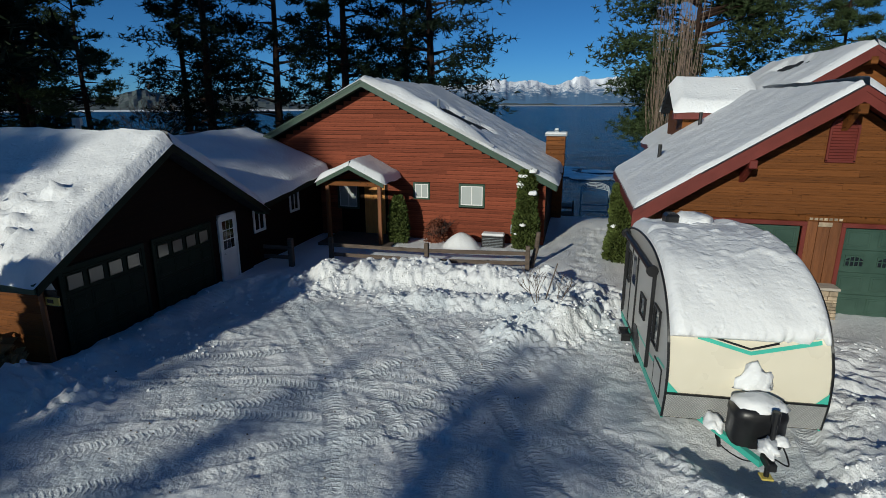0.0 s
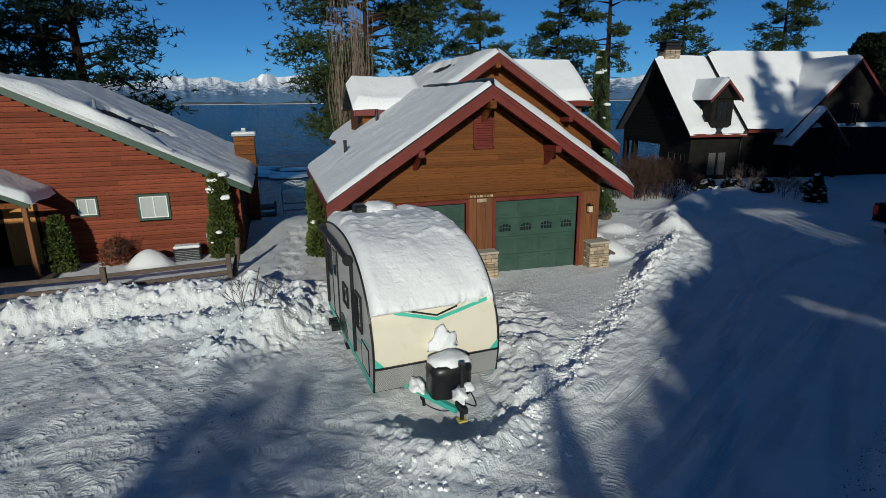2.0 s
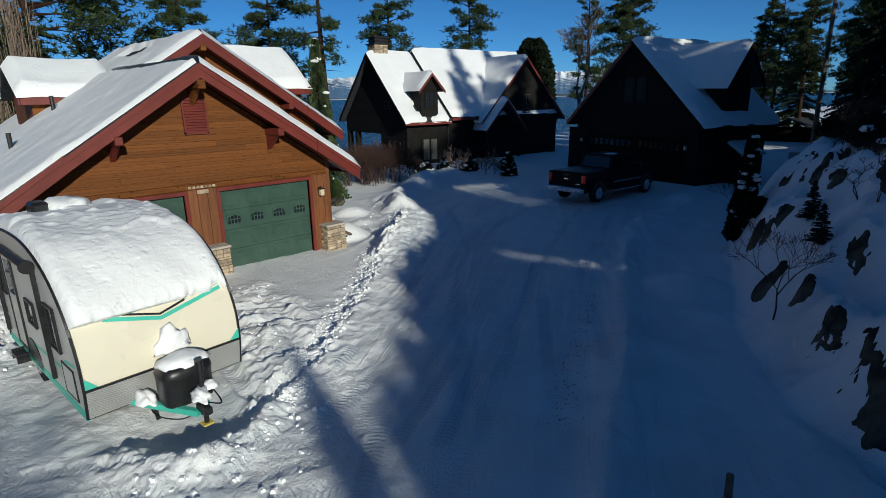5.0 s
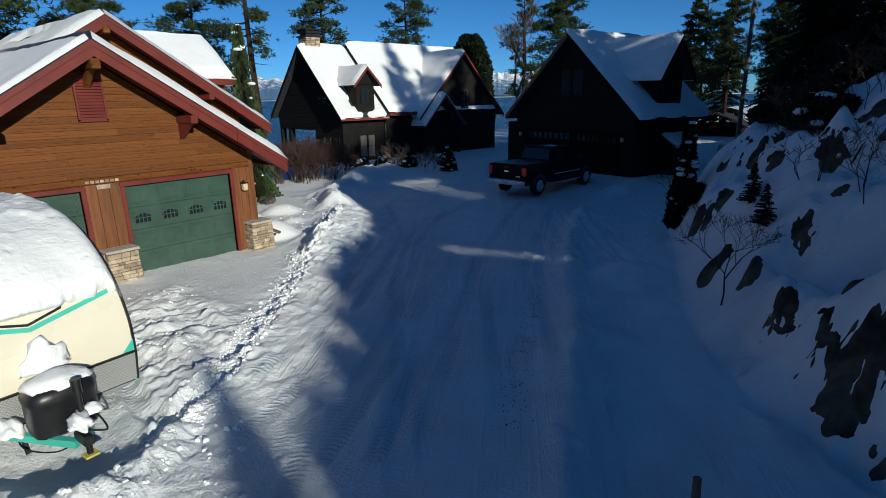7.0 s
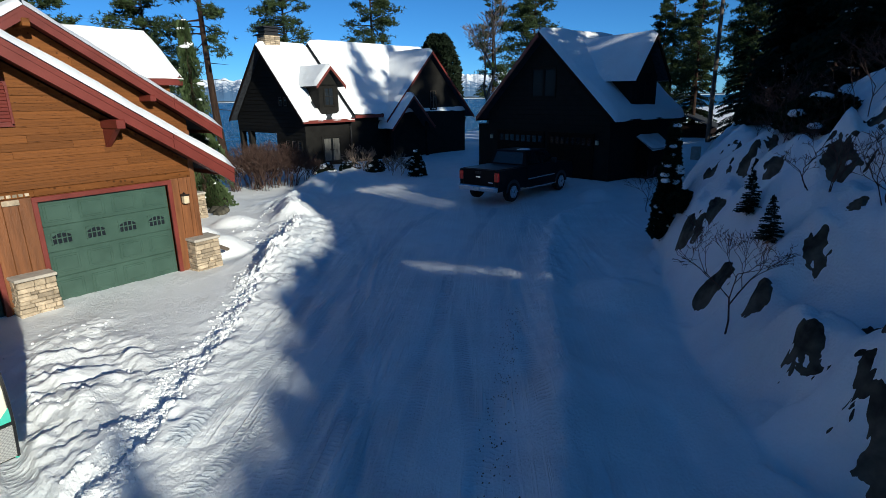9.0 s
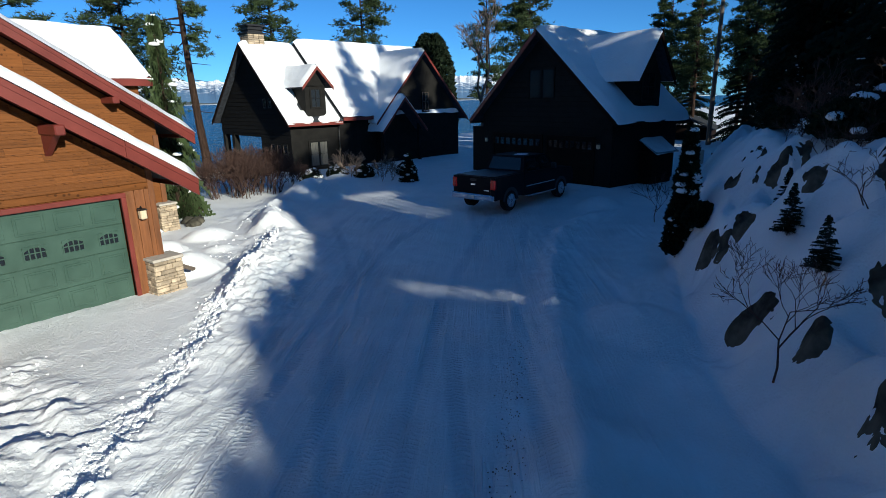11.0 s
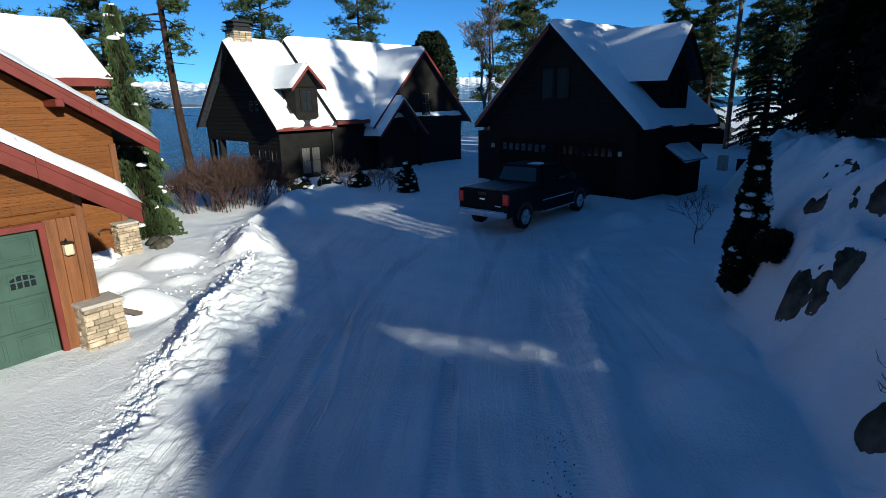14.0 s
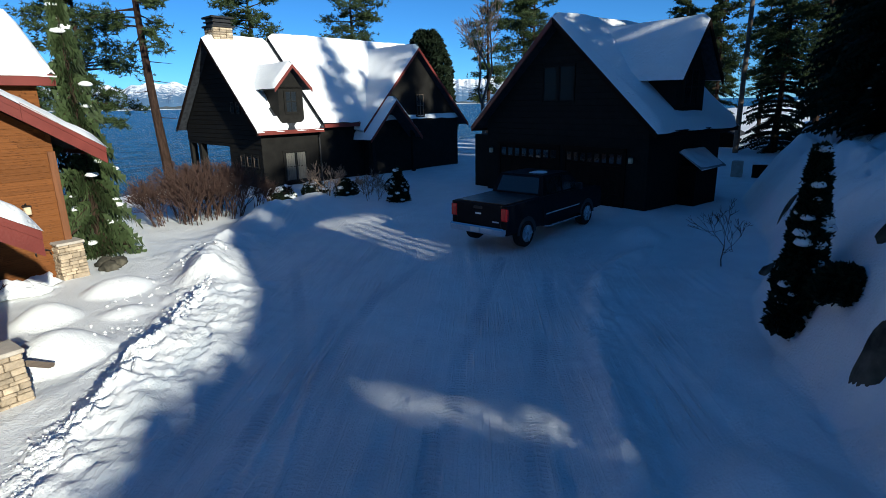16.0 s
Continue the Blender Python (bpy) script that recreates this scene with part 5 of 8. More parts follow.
hook = Mesh().tube([(12.62 + 0.16 * math.cos(t), HW - 0.06, 0.62 + 0.07 * math.sin(t)) for t in np.linspace(0.2, 3.1, 8)], 0.02, 6).tube([(12.46, HW - 0.03, 0.62), (12.46, HW - 0.1, 0.56)], 0.015, 5).tube([(12.78, HW - 0.03, 0.6), (12.78, HW - 0.1, 0.55)], 0.015, 5)
solid("hose_bracket", hook, BLACK, "small black iron hose bracket on the cedar wall", "bracket")

# ---- the red boarded house ----
RY, RA, RZ = 20.4, -7.95, 5.9
rs, RE, RW = 0.5, 7.3, 9.0
R = thing("red_house", pose(RA, 25.0, 0), "red-stained boarded house with green trim and a snowy roof", "house")
rl = lambda x, y, z: (x - RA, y - 25.0, z)
RF = RY - 0.55
rz_ = lambda x: RZ - 0.25 - abs(x - RA) * rs
m = Mesh()
m.prism([rl(-16.0, RY, -0.6), rl(-1.05, RY, -0.6), rl(-1.05, RY, rz_(-1.05)), rl(RA, RY, rz_(RA)), rl(-16.0, RY, rz_(-16.0))], (0, 0.2, 0))
m.box(-1.25 - RA, -1.05 - RA, RY + 0.2 - 25, 31 - 25, -3.5, 2.3)
m.box(-16.0 - RA, -15.8 - RA, RY + 0.2 - 25, 31 - 25, -3.5, 1.7)
m.box(-15.8 - RA, -1.25 - RA, 30.8 - 25, 31 - 25, -3.5, 2.3)
# near-black backing in the board gaps stands for the lap shadow lines
r_wall = part("wall", m, DARK_SHADE, R)
rf = Face(rl(-13.0, RY, 0), (1, 0, 0), (0, -1, 0))
siding(r_wall, rf, lambda z: (max(0.0, RA + 13.0 - (RZ - 0.28 - z) / rs), min(11.95, RA + 13.0 + (RZ - 0.28 - z) / rs)), -0.3, 5.6, 0.16,
       [(8.67, 9.68, 1.16, 2.1), (6.86, 7.52, 1.4, 2.1), (3.8, 5.8, -0.3, 2.0)], REDWOOD, rng, 4.2, lap=0.925)
window(r_wall, rf, 8.75, 9.6, 1.26, 2.0, GREEN_TRIM, WHITE_PAINT, BLIND_GLASS, 2, 1)
window(r_wall, rf, 6.92, 7.46, 1.48, 2.02, GREEN_TRIM, WHITE_PAINT, BLIND_GLASS, 2, 1, tw=0.06)
d = Mesh()
rf.box(d, 4.82, 5.68, 0.0, 0.04, -0.1, 1.95, 0.006)
door = part("entrance_door", d, ORANGE_DOOR, R, "honey-coloured wooden entrance door")
for a, z0, z1 in ((4.94, 0.2, 0.95), (5.32, 0.2, 0.95), (4.94, 1.1, 1.5), (5.32, 1.1, 1.5)):
    p = Mesh()
    rf.box(p, a, a + 0.26, 0.04, 0.055, z0, z1, 0.01)
    part("panel", p, ORANGE_DOOR, door)
window(r_wall, rf, 3.75, 4.5, 1.0, 2.0, GREEN_TRIM, WHITE_PAINT, BLIND_GLASS, 2, 1)
for sgn in (-1, 1):
    w_ = RE if sgn > 0 else RW
    e, ez = RA + sgn * w_, RZ - w_ * rs
    part("roof", slab(rl(e, RF, ez), rl(e, 31.5, ez), rl(RA, 31.5, RZ), rl(RA, RF, RZ), 0.15), SHINGLE, R, "dark asphalt shingle roof")
    f = Mesh()
    beam(f, rl(RA, RF, RZ - 0.02), rl(e, RF, ez - 0.02), 0.24, 0.05, (0, -1, 0))
    beam(f, rl(RA, RF - 0.02, RZ), rl(e, RF - 0.02, ez), 0.1, 0.06, (0, -1, 0))
    part("barge_board", f, GREEN_TRIM, R, "green barge board")
    part("eave_board", Mesh().box(e - RA - 0.03, e - RA + 0.03, RF - 25, 6.5, ez - 0.24, ez, 0.01), GREEN_TRIM, R)
    part("soffit", slab(rl(e, RF, ez - 0.18), rl(e, RY, ez - 0.18), rl(RA, RY, RZ - 0.18), rl(RA, RF, RZ - 0.18), 0.02), GREEN_TRIM, R)
    snow_on(R, rl(e, RF - 0.04, ez), rl(e, 31.5, ez), rl(RA, 31.5, RZ), rl(RA, RF - 0.04, RZ), t=0.13 if sgn > 0 else 0.05, rnd=(1, 0, 1, 0), seed=21 + sgn, lump=0.03, cell=0.15,
            label="wind-packed snow lying on the red house roof", melt=[(0.3, 0.6, 0.1, 0.15), (0.37, 0.48, 0.06, 0.08)] if sgn > 0 else [(0.02, 0.5, 0.035, 0.35)])
part("vent_pipe", Mesh().tube([rl(-5.6, 22.3, 4.5), rl(-5.6, 22.3, 5.2)], 0.06, 8), GALV, R)
# heap of slid snow near the crest
drift = Mesh()
n1 = 26
for i in range(n1 + 1):
    for j in range(9):
        a, b = i / n1, j / 8
        x = RA + 0.1 + 4.9 * a
        hgt = 0.34 * math.sin(math.pi * b) * (math.sin(math.pi * min(1, a * 1.05)) ** 0.5 if a < 0.95 else 0.2) * (1 + 0.4 * noise.noise(Vector((x * 1.3, b * 2, 1))))
        drift.v.append((x - RA, RF - 25 - 0.1 + b * (0.9 + 0.5 * noise.noise(Vector((x * 0.9, 3, 0)))), RZ - (x - RA) * rs + 0.1 + hgt))
drift.f = [(i * 9 + j, i * 9 + j + 1, (i + 1) * 9 + j + 1, (i + 1) * 9 + j) for i in range(n1) for j in range(8)]
ob = solid("roof_snow", drift, ROOF_SNOW, "curled heap of slid snow along a gable edge", "snow", kind="stuff", smooth=True)
ob.matrix_basis = R.matrix_basis.copy()
# chimney of boards at the east side
ch = part("chimney", Mesh().box(-1.4 - RA, -0.6 - RA, 26.0 - 25, 26.9 - 25, -3, 3.6), CEDAR, R, "board-clad chimney with a snowy cap")
for k in range(9):
    part("board", Mesh().box(-1.43 - RA, -0.57 - RA, 25.97 - 25, 26.93 - 25, 1.8 + k * 0.2, 1.985 + k * 0.2, 0.012), CEDAR, ch)
part("cap", Mesh().box(-1.5 - RA, -0.5 - RA, 25.9 - 25, 27.0 - 25, 3.6, 3.67, 0.01).box(-1.12 - RA, -0.88 - RA, 26.3 - 25, 26.6 - 25, 3.67, 3.86, 0.03), GALV, ch)
part("snow_cap", Mesh().box(-1.5 - RA, -0.5 - RA, 25.9 - 25, 27.0 - 25, 3.672, 3.77, 0.045).box(-1.1 - RA, -0.9 - RA, 26.32 - 25, 26.58 - 25, 3.86, 3.93, 0.03), ROOF_SNOW, ch)
# entrance porch
PO = thing("porch", pose(-7.95, 19.5, 0), "small gabled entrance porch with green trim and snow", "porch")
pf, pe, pz, ph = -1.1, 1.3, 2.9, 0.48
for sgn in (-1, 1):
    part("roof", slab((sgn * pe, pf, pz - pe * ph), (sgn * pe, 1.1, pz - pe * ph), (0, 1.1, pz), (0, pf, pz), 0.1), SHINGLE, PO)
    f = Mesh()
    beam(f, (0, pf, pz), (sgn * pe, pf, pz - pe * ph), 0.17, 0.05, (0, -1, 0))
    part("barge_board", f, GREEN_TRIM, PO)
    snow_on(PO, (sgn * pe, pf, pz - pe * ph), (sgn * pe, 1.05, pz - pe * ph), (0, 1.05, pz), (0, pf, pz), t=0.2, seed=30 + sgn, lump=0.015, cell=0.1,
            label="rounded snow cap on the porch roof")
    part("post", Mesh().box(sgn * 1.02 - 0.07, sgn * 1.02 + 0.07, pf + 0.25, pf + 0.39, -0.3, pz - 1.02 * ph - 0.1, 0.012), CEDAR_V, PO)
part("beam", Mesh().box(-1.15, 1.15, pf + 0.24, pf + 0.4, 2.1, 2.26, 0.012), CEDAR, PO)
part("deck", Mesh().box(-1.4, 1.4, pf, 1.1, -0.3, -0.05, 0.01), OLD_WOOD, PO)

# ---- the garage wing ----
W = thing("garage_wing", pose(-13.5, 13.0, 0), "low garage wing with shade-darkened green doors and thick roof snow", "house")
wl = lambda x, y, z: (x + 13.5, y - 13.0, z)
WX, WA, WZ, WE, WEZ = -10.0, 11.55, 4.1, 4.0, 1.78
ws = (WZ - WEZ) / WE
m = Mesh()
wz = lambda y: WZ - 0.22 - abs(y - WA) * ws
m.prism([wl(WX, 8.0, -0.5), wl(WX, 15.1, -0.5), wl(WX, 15.1, wz(15.1)), wl(WX, WA, wz(WA)), wl(WX, 8.0, wz(8.0))], (-0.2, 0, 0))
m.box(-30 + 13.5, WX - 0.2 + 13.5, 8.0 - 13, 8.2 - 13, -0.5, 1.75)
m.box(WX - 0.3 + 13.5, WX - 0.1 + 13.5, 15.1 - 13, 20.4 - 13, -0.5, 2.1)
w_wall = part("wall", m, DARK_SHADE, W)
wf = Face(wl(-30, 8.0, 0), (1, 0, 0), (0, -1, 0))
siding(w_wall, wf, lambda z: (10.0, 20.0), -0.3, 1.75, 0.16, [], CEDAR, rng, 3.5)
cb = Mesh()
wf.box(cb, 19.9, 20.03, 0.0, 0.05, -0.4, 1.75, 0.01)
part("corner_board", cb, CEDAR_V, w_wall)
# east side: boards and green paint darker than the cedar south, shade included
we = Face(wl(WX, 8.0, 0), (0, 1, 0), (1, 0, 0))
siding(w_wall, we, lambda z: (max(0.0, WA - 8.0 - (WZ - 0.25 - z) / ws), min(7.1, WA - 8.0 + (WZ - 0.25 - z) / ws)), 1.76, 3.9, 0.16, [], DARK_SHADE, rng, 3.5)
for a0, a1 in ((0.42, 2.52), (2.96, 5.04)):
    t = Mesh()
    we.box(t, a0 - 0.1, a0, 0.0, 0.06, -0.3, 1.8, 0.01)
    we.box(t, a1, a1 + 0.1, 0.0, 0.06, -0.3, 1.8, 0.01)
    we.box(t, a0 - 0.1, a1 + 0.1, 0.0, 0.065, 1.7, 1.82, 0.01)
    part("door_casing", t, SHADED_GREEN, w_wall)
    garage_door(W, we, a0, a1, -0.2, 1.7, SHADED_GREEN, rows=4, cols=4, win_row=3, pane=SNOWLIT_GLASS, arch=False, recess=0.03)
d = Mesh()
we.box(d, 5.54, 6.24, 0.0, 0.05, -0.15, 1.82, 0.006)
sd = part("side_door", d, WHITE_PAINT, W, "white side door with a nine-light window")
fr = Mesh()
for q in ((5.46, 5.54, -0.15, 1.9), (6.24, 6.32, -0.15, 1.9), (5.46, 6.32, 1.82, 1.9)):
    we.box(fr, q[0], q[1], 0.0, 0.07, q[2], q[3], 0.006)
part("frame", fr, WHITE_PAINT, sd)
for i in range(3):
    for j in range(3):
        g = Mesh()
        we.box(g, 5.64 + i * 0.175, 5.79 + i * 0.175, 0.045, 0.056, 0.85 + j * 0.29, 1.11 + j * 0.29)
        part("pane", g, GLASS, sd)
k = Mesh()
we.box(k, 5.6, 5.64, 0.05, 0.1, 0.7, 0.74, 0.01)
part("knob", k, CHROME, sd)
wb = Face(wl(WX - 0.1, 15.1, 0), (0, 1, 0), (1, 0, 0))
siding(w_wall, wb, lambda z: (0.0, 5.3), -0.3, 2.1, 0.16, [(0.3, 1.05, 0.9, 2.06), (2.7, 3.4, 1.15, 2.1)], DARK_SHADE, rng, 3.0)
window(w_wall, wb, 0.38, 0.95, 0.98, 2.0, WHITE_PAINT, WHITE_PAINT, GLASS, 2, 1, tw=0.05)
window(w_wall, wb, 2.76, 3.33, 1.22, 2.0, WHITE_PAINT, WHITE_PAINT, GLASS, 2, 1, tw=0.05)
# roofs: gable toward the yard, its ridge running west; a lower roof links it to the red house
for sgn in (-1, 1):
    e = WA + sgn * WE
    fx = WX + 0.4
    part("roof", slab(wl(fx, e, WEZ), wl(-30, e, WEZ), wl(-30, WA, WZ), wl(fx, WA, WZ), 0.14), SHINGLE, W)
    f = Mesh()
    beam(f, wl(fx, WA, WZ - 0.02), wl(fx, e, WEZ - 0.02), 0.2, 0.05, (1, 0, 0))
    part("barge_board", f, SHADED_GREEN, W, "green barge board with shade in its colour")
    part("eave_board", Mesh().box(-16.5, fx + 13.5, e - 13 - 0.03, e - 13 + 0.03, WEZ - 0.2, WEZ, 0.01), GREEN_TRIM, W)
    snow_on(W, wl(-30, e, WEZ), wl(fx, e, WEZ), wl(fx, WA, WZ), wl(-30, WA, WZ), t=0.32, rnd=(0, 1, 1, 0), seed=41 + sgn, lump=0.035 if sgn < 0 else 0.02, cell=0.11, rough=0.2 if sgn < 0 else 0.0,
            label="deep lumpy snow blanket on the garage wing roof")
LZ, LX = 3.75, -13.0
part("roof", slab(wl(-9.6, 15.25, 1.98), wl(-9.6, 20.35, 2.5), wl(LX, 20.35, LZ + 0.2), wl(LX, 13.2, LZ), 0.14), SHINGLE, W)
part("roof", slab(wl(-20, 13.5, 1.6), wl(-20, 20.3, 1.7), wl(LX, 20.3, LZ + 0.2), wl(LX, 13.2, LZ), 0.14), SHINGLE, W)
part("eave_board", Mesh().prism([wl(-9.6, 15.25, 1.93), wl(-9.6, 20.3, 2.45), wl(-9.6, 20.3, 2.28), wl(-9.6, 15.25, 1.77)], (0.05, 0, 0)), SHADED_GREEN, W)
snow_on(W, wl(-9.6, 15.25, 1.98), wl(-9.6, 20.3, 2.5), wl(LX, 20.3, LZ + 0.2), wl(LX, 13.2, LZ), t=0.2, rnd=(0, 1, 1, 0), seed=51, lump=0.035, cell=0.15, label="wind-rippled snow blanket on the link roof")
snow_on(W, wl(-20, 13.5, 1.6), wl(-20, 20.3, 1.7), wl(LX, 20.3, LZ + 0.2), wl(LX, 13.2, LZ), t=0.2, rnd=(0, 1, 1, 0), seed=52, lump=0.03, cell=0.25, label="wind-rippled snow blanket on the link roof")
pp = part("flue_pipe", Mesh().tube([wl(-17.0, 16.0, 2.4), wl(-17.0, 16.0, 4.3)], 0.09, 10).tube([wl(-17.0, 16.0, 4.3), wl(-17.0, 16.0, 4.55)], 0.16, 10), GALV, W, "galvanised flue pipe with a cowl")

# ---- the dark lake house ----
LH = thing("dark_house", pose(24.5, 28.0, 0, 0, 0, -8), "charcoal lake house with steep snowy roofs and red trim", "house")
LR, LEZ, LRZ, LD = 4.9, 2.9, 7.6, 9.8        # ridge depth, eave and ridge heights, roof depth
lsl = (LRZ - LEZ) / LR
m = Mesh()
lz = lambda y: LRZ - 0.25 - abs(y - LR) * lsl
m.prism([(0.4, 0.5, 2.05), (0.4, LD - 0.5, 2.05), (0.4, LD - 0.5, lz(LD - 0.5)), (0.4, LR, lz(LR)), (0.4, 0.5, lz(0.5))], (0.2, 0, 0))
m.box(0.4, 0.6, 0.5, 4.0, -1, 2.05)
m.box(0.6, 14.2, 0.5, 0.7, -1, 2.95).box(5.2, 14.2, LD - 0.7, LD - 0.5, -1, 2.95).box(5.0, 5.2, 4.0, LD - 0.5, -1, 2.05)
m.box(0.6, 5.0, 4.0, 4.2, -1, 2.05).box(0.6, 5.2, 4.2, LD - 0.5, 1.98, 2.05).box(14.0, 14.2, 0.7, LD - 0.7, -1, 2.95)
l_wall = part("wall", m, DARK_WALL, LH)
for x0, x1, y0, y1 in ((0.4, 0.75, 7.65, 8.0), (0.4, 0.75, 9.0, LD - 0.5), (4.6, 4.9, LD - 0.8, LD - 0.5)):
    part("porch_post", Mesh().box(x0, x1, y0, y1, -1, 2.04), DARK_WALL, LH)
rail = Mesh().box(0.48, 0.54, 4.0, 7.65, 0.72, 0.78).box(0.48, 0.54, 4.0, 7.65, 0.1, 0.14)
for k in range(22):
    rail.box(0.495, 0.525, 4.1 + k * 0.165, 4.13 + k * 0.165, 0.1, 0.74)
part("railing", rail, BLACK, LH, "thin black porch railing")
lg = Face((0.4, 0.5, 0), (0, 1, 0), (-1, 0, 0))
lf = Face((0.6, 0.5, 0), (1, 0, 0), (0, -1, 0))
for z in np.arange(-0.2, 7.0, 0.24):
    y0, y1 = (0.5, LD - 0.5) if z < 2.9 else (0.5 + (z - 2.75) / lsl, LD - 0.5 - (z - 2.75) / lsl)
    if y1 - y0 > 0.3 and z > 2.05:
        part("shingle_course", Mesh().box(0.375, 0.4, y0, y1, z, z + 0.22, 0.006), DARK_WALL, l_wall)
    elif z <= 2.05:
        part("shingle_course", Mesh().box(0.375, 0.4, 0.5, 4.0, z, min(z + 0.22, 2.1), 0.006), DARK_WALL, l_wall)
window(l_wall, lg, 1.85, 2.25, 3.75, 4.3, DARK_WALL, OLD_WOOD, GLASS, 1, 1, tw=0.06)
window(l_wall, lg, 2.45, 2.85, 3.75, 4.3, DARK_WALL, OLD_WOOD, GLASS, 1, 1, tw=0.06)
for a in (0.5, 1.2, 1.9):
    window(l_wall, lg, a, a + 0.42, 1.05, 1.6, DARK_WALL, OLD_WOOD, GLASS, 1, 1, tw=0.06)
w = window(l_wall, lf, 1.0, 2.3, 0.25, 1.75, DARK_WALL, DARK_WALL, GLASS, 2, 2, tw=0.1)
for x in (1.08, 1.73):
    c = Mesh()
    for k in range(5):
        lf.box(c, x + k * 0.1, x + k * 0.1 + 0.09, 0.028, 0.034 + 0.006 * (k % 2), 0.32, 1.7)
    part("curtain", c, CURTAIN, w)
LROOF = ((0.0, 3.85, 0.0), (3.85, 14.6, 0.3))
for x0, x1, dz in LROOF:
    for e in (0.0, LD):
        ez = LEZ if e == 0 else LEZ
        part("roof", slab((x0, e, ez + dz), (x1, e, ez + dz), (x1, LR, LRZ + dz), (x0, LR, LRZ + dz), 0.2), SHINGLE, LH)
        xs = x1 - 0.16 if x0 == 0 else x1
        snow_on(LH, (x0, e, ez + dz), (xs, e, ez + dz), (xs, LR, LRZ + dz), (x0, LR, LRZ + dz), t=0.22, rnd=(1, 1, 1, 0), seed=61 + int(x0), lump=0.012, cell=0.25,
                label="smooth snow blanket on the dark house roof", melt=[(0.58, 0.19, 0.25, 0.15)] if x0 == 0 and e == 0 else None)
for e in (0.0, LD):
    f = Mesh()
    beam(f, (0.0, LR, LRZ), (0.0, e, LEZ), 0.22, 0.06, (-1, 0, 0))
    part("barge_board", f, DARK_SHADE, LH)
part("eave_board", Mesh().box(0, 3.8, -0.04, 0.03, LEZ - 0.2, LEZ, 0.01), FASCIA, LH)
part("eave_board", Mesh().box(3.85, 7.0, -0.04, 0.03, LEZ + 0.0, LEZ + 0.2, 0.01), FASCIA, LH)
part("downpipe", Mesh().tube([(3.75, 0.3, 2.7), (3.75, 0.42, 2.4), (3.75, 0.42, 0.0)], 0.05, 8), BLACK, LH)


def small_gable(parent, x0, x1, y0, y1, ez, rz, trim, snow_t, seed, wall=True, ground=-0.5, fascia=0.2, inset=0.35, label=""):
    """A gable facing -y: its roof runs back from y0 to y1."""
    c = (x0 + x1) / 2
    if wall:
        k = (rz - ez) / ((x1 - x0) / 2)
        wz = lambda x: rz - 0.22 - abs(x - c) * k
        part("gable_wall", Mesh().prism([(x0 + inset, y0 + 0.4, ground), (x1 - inset, y0 + 0.4, ground), (x1 - inset, y0 + 0.4, wz(x1 - inset)), (c, y0 + 0.4, wz(c)), (x0 + inset, y0 + 0.4, wz(x0 + inset))],
                                        (0, y1 - y0 - 0.6, 0)), DARK_WALL, parent)
    for x in (x0, x1):
        part("roof", slab((x, y0, ez), (x, y1, ez), (c, y1, rz), (c, y0, rz), 0.14), SHINGLE, parent)
        f = Mesh()
        beam(f, (c, y0, rz - 0.01), (x, y0, ez - 0.01), fascia, 0.06, (0, -1, 0))
        part("barge_board", f, trim, parent)
        snow_on(parent, (x, y0, ez), (x, y1, ez), (c, y1, rz), (c, y0, rz), t=snow_t, rnd=(1, 0, 1, 0), seed=seed, lump=0.01, cell=0.2, label=label or "smooth snow blanket on a small gable roof")


small_gable(LH, 6.2, 15.05, -0.35, 5.0, 2.75, 7.3, FASCIA, 0.22, 71, inset=0.6, label="smooth snow blanket on the cross gable")
small_gable(LH, 6.12, 10.1, -1.0, 2.4, 2.2, 4.3, FASCIA, 0.22, 72, wall=False)
for x in (6.55, 9.7):
    part("porch_post", Mesh().box(x - 0.1, x + 0.1, -0.7, -0.5, -0.4, 2.6, 0.015), DARK_WALL, LH)
cf = Face((6.95, 0.05, 0), (1, 0, 0), (0, -1, 0))
window(l_wall, cf, 3.75, 4.35, 3.3, 4.6, DARK_WALL, OLD_WOOD, GLASS, 2, 2, tw=0.07)
# roof dormer
c0, c1, cy = 1.3, 3.0, -0.02
part("dormer", Mesh().box(c0 + 0.15, c1 - 0.15, cy + 0.35, 3.2, 3.2, 5.0), DARK_WALL, LH)
small_gable(LH, c0 - 0.22, c1 + 0.22, cy, 4.0, 4.95, 6.1, FASCIA, 0.16, 73, wall=False)
part("dormer_gable", Mesh().prism([(c0 + 0.15, cy + 0.35, 4.9), (c1 - 0.15, cy + 0.35, 4.9), ((c0 + c1) / 2, cy + 0.35, 5.95)], (0, 0.3, 0)), DARK_WALL, LH)
window(l_wall, Face((c0, cy + 0.35, 0), (1, 0, 0), (0, -1, 0)), 0.52, 1.18, 3.75, 4.8, DARK_WALL, DARK_WALL, GLASS, 2, 2, tw=0.08)
ch = part("chimney", Mesh().box(0.55, 1.6, 4.6, 5.6, 6.5, 8.15, 0.02), DARK_SHADE, LH, "stone chimney with a dark metal cap")
rng = random.Random(9)
for k in range(5):
    for s in range(3):
        part("stone", Mesh().box(0.5 + s * 0.36, 0.83 + s * 0.36 + rng.uniform(0, 0.03), 4.54, 4.7, 7.55 + k * 0.12, 7.66 + k * 0.12, 0.02), STONE, ch)
        part("stone", Mesh().box(0.49, 0.62, 4.56 + s * 0.35, 4.9 + s * 0.35, 7.55 + k * 0.12, 7.66 + k * 0.12, 0.02), STONE, ch)
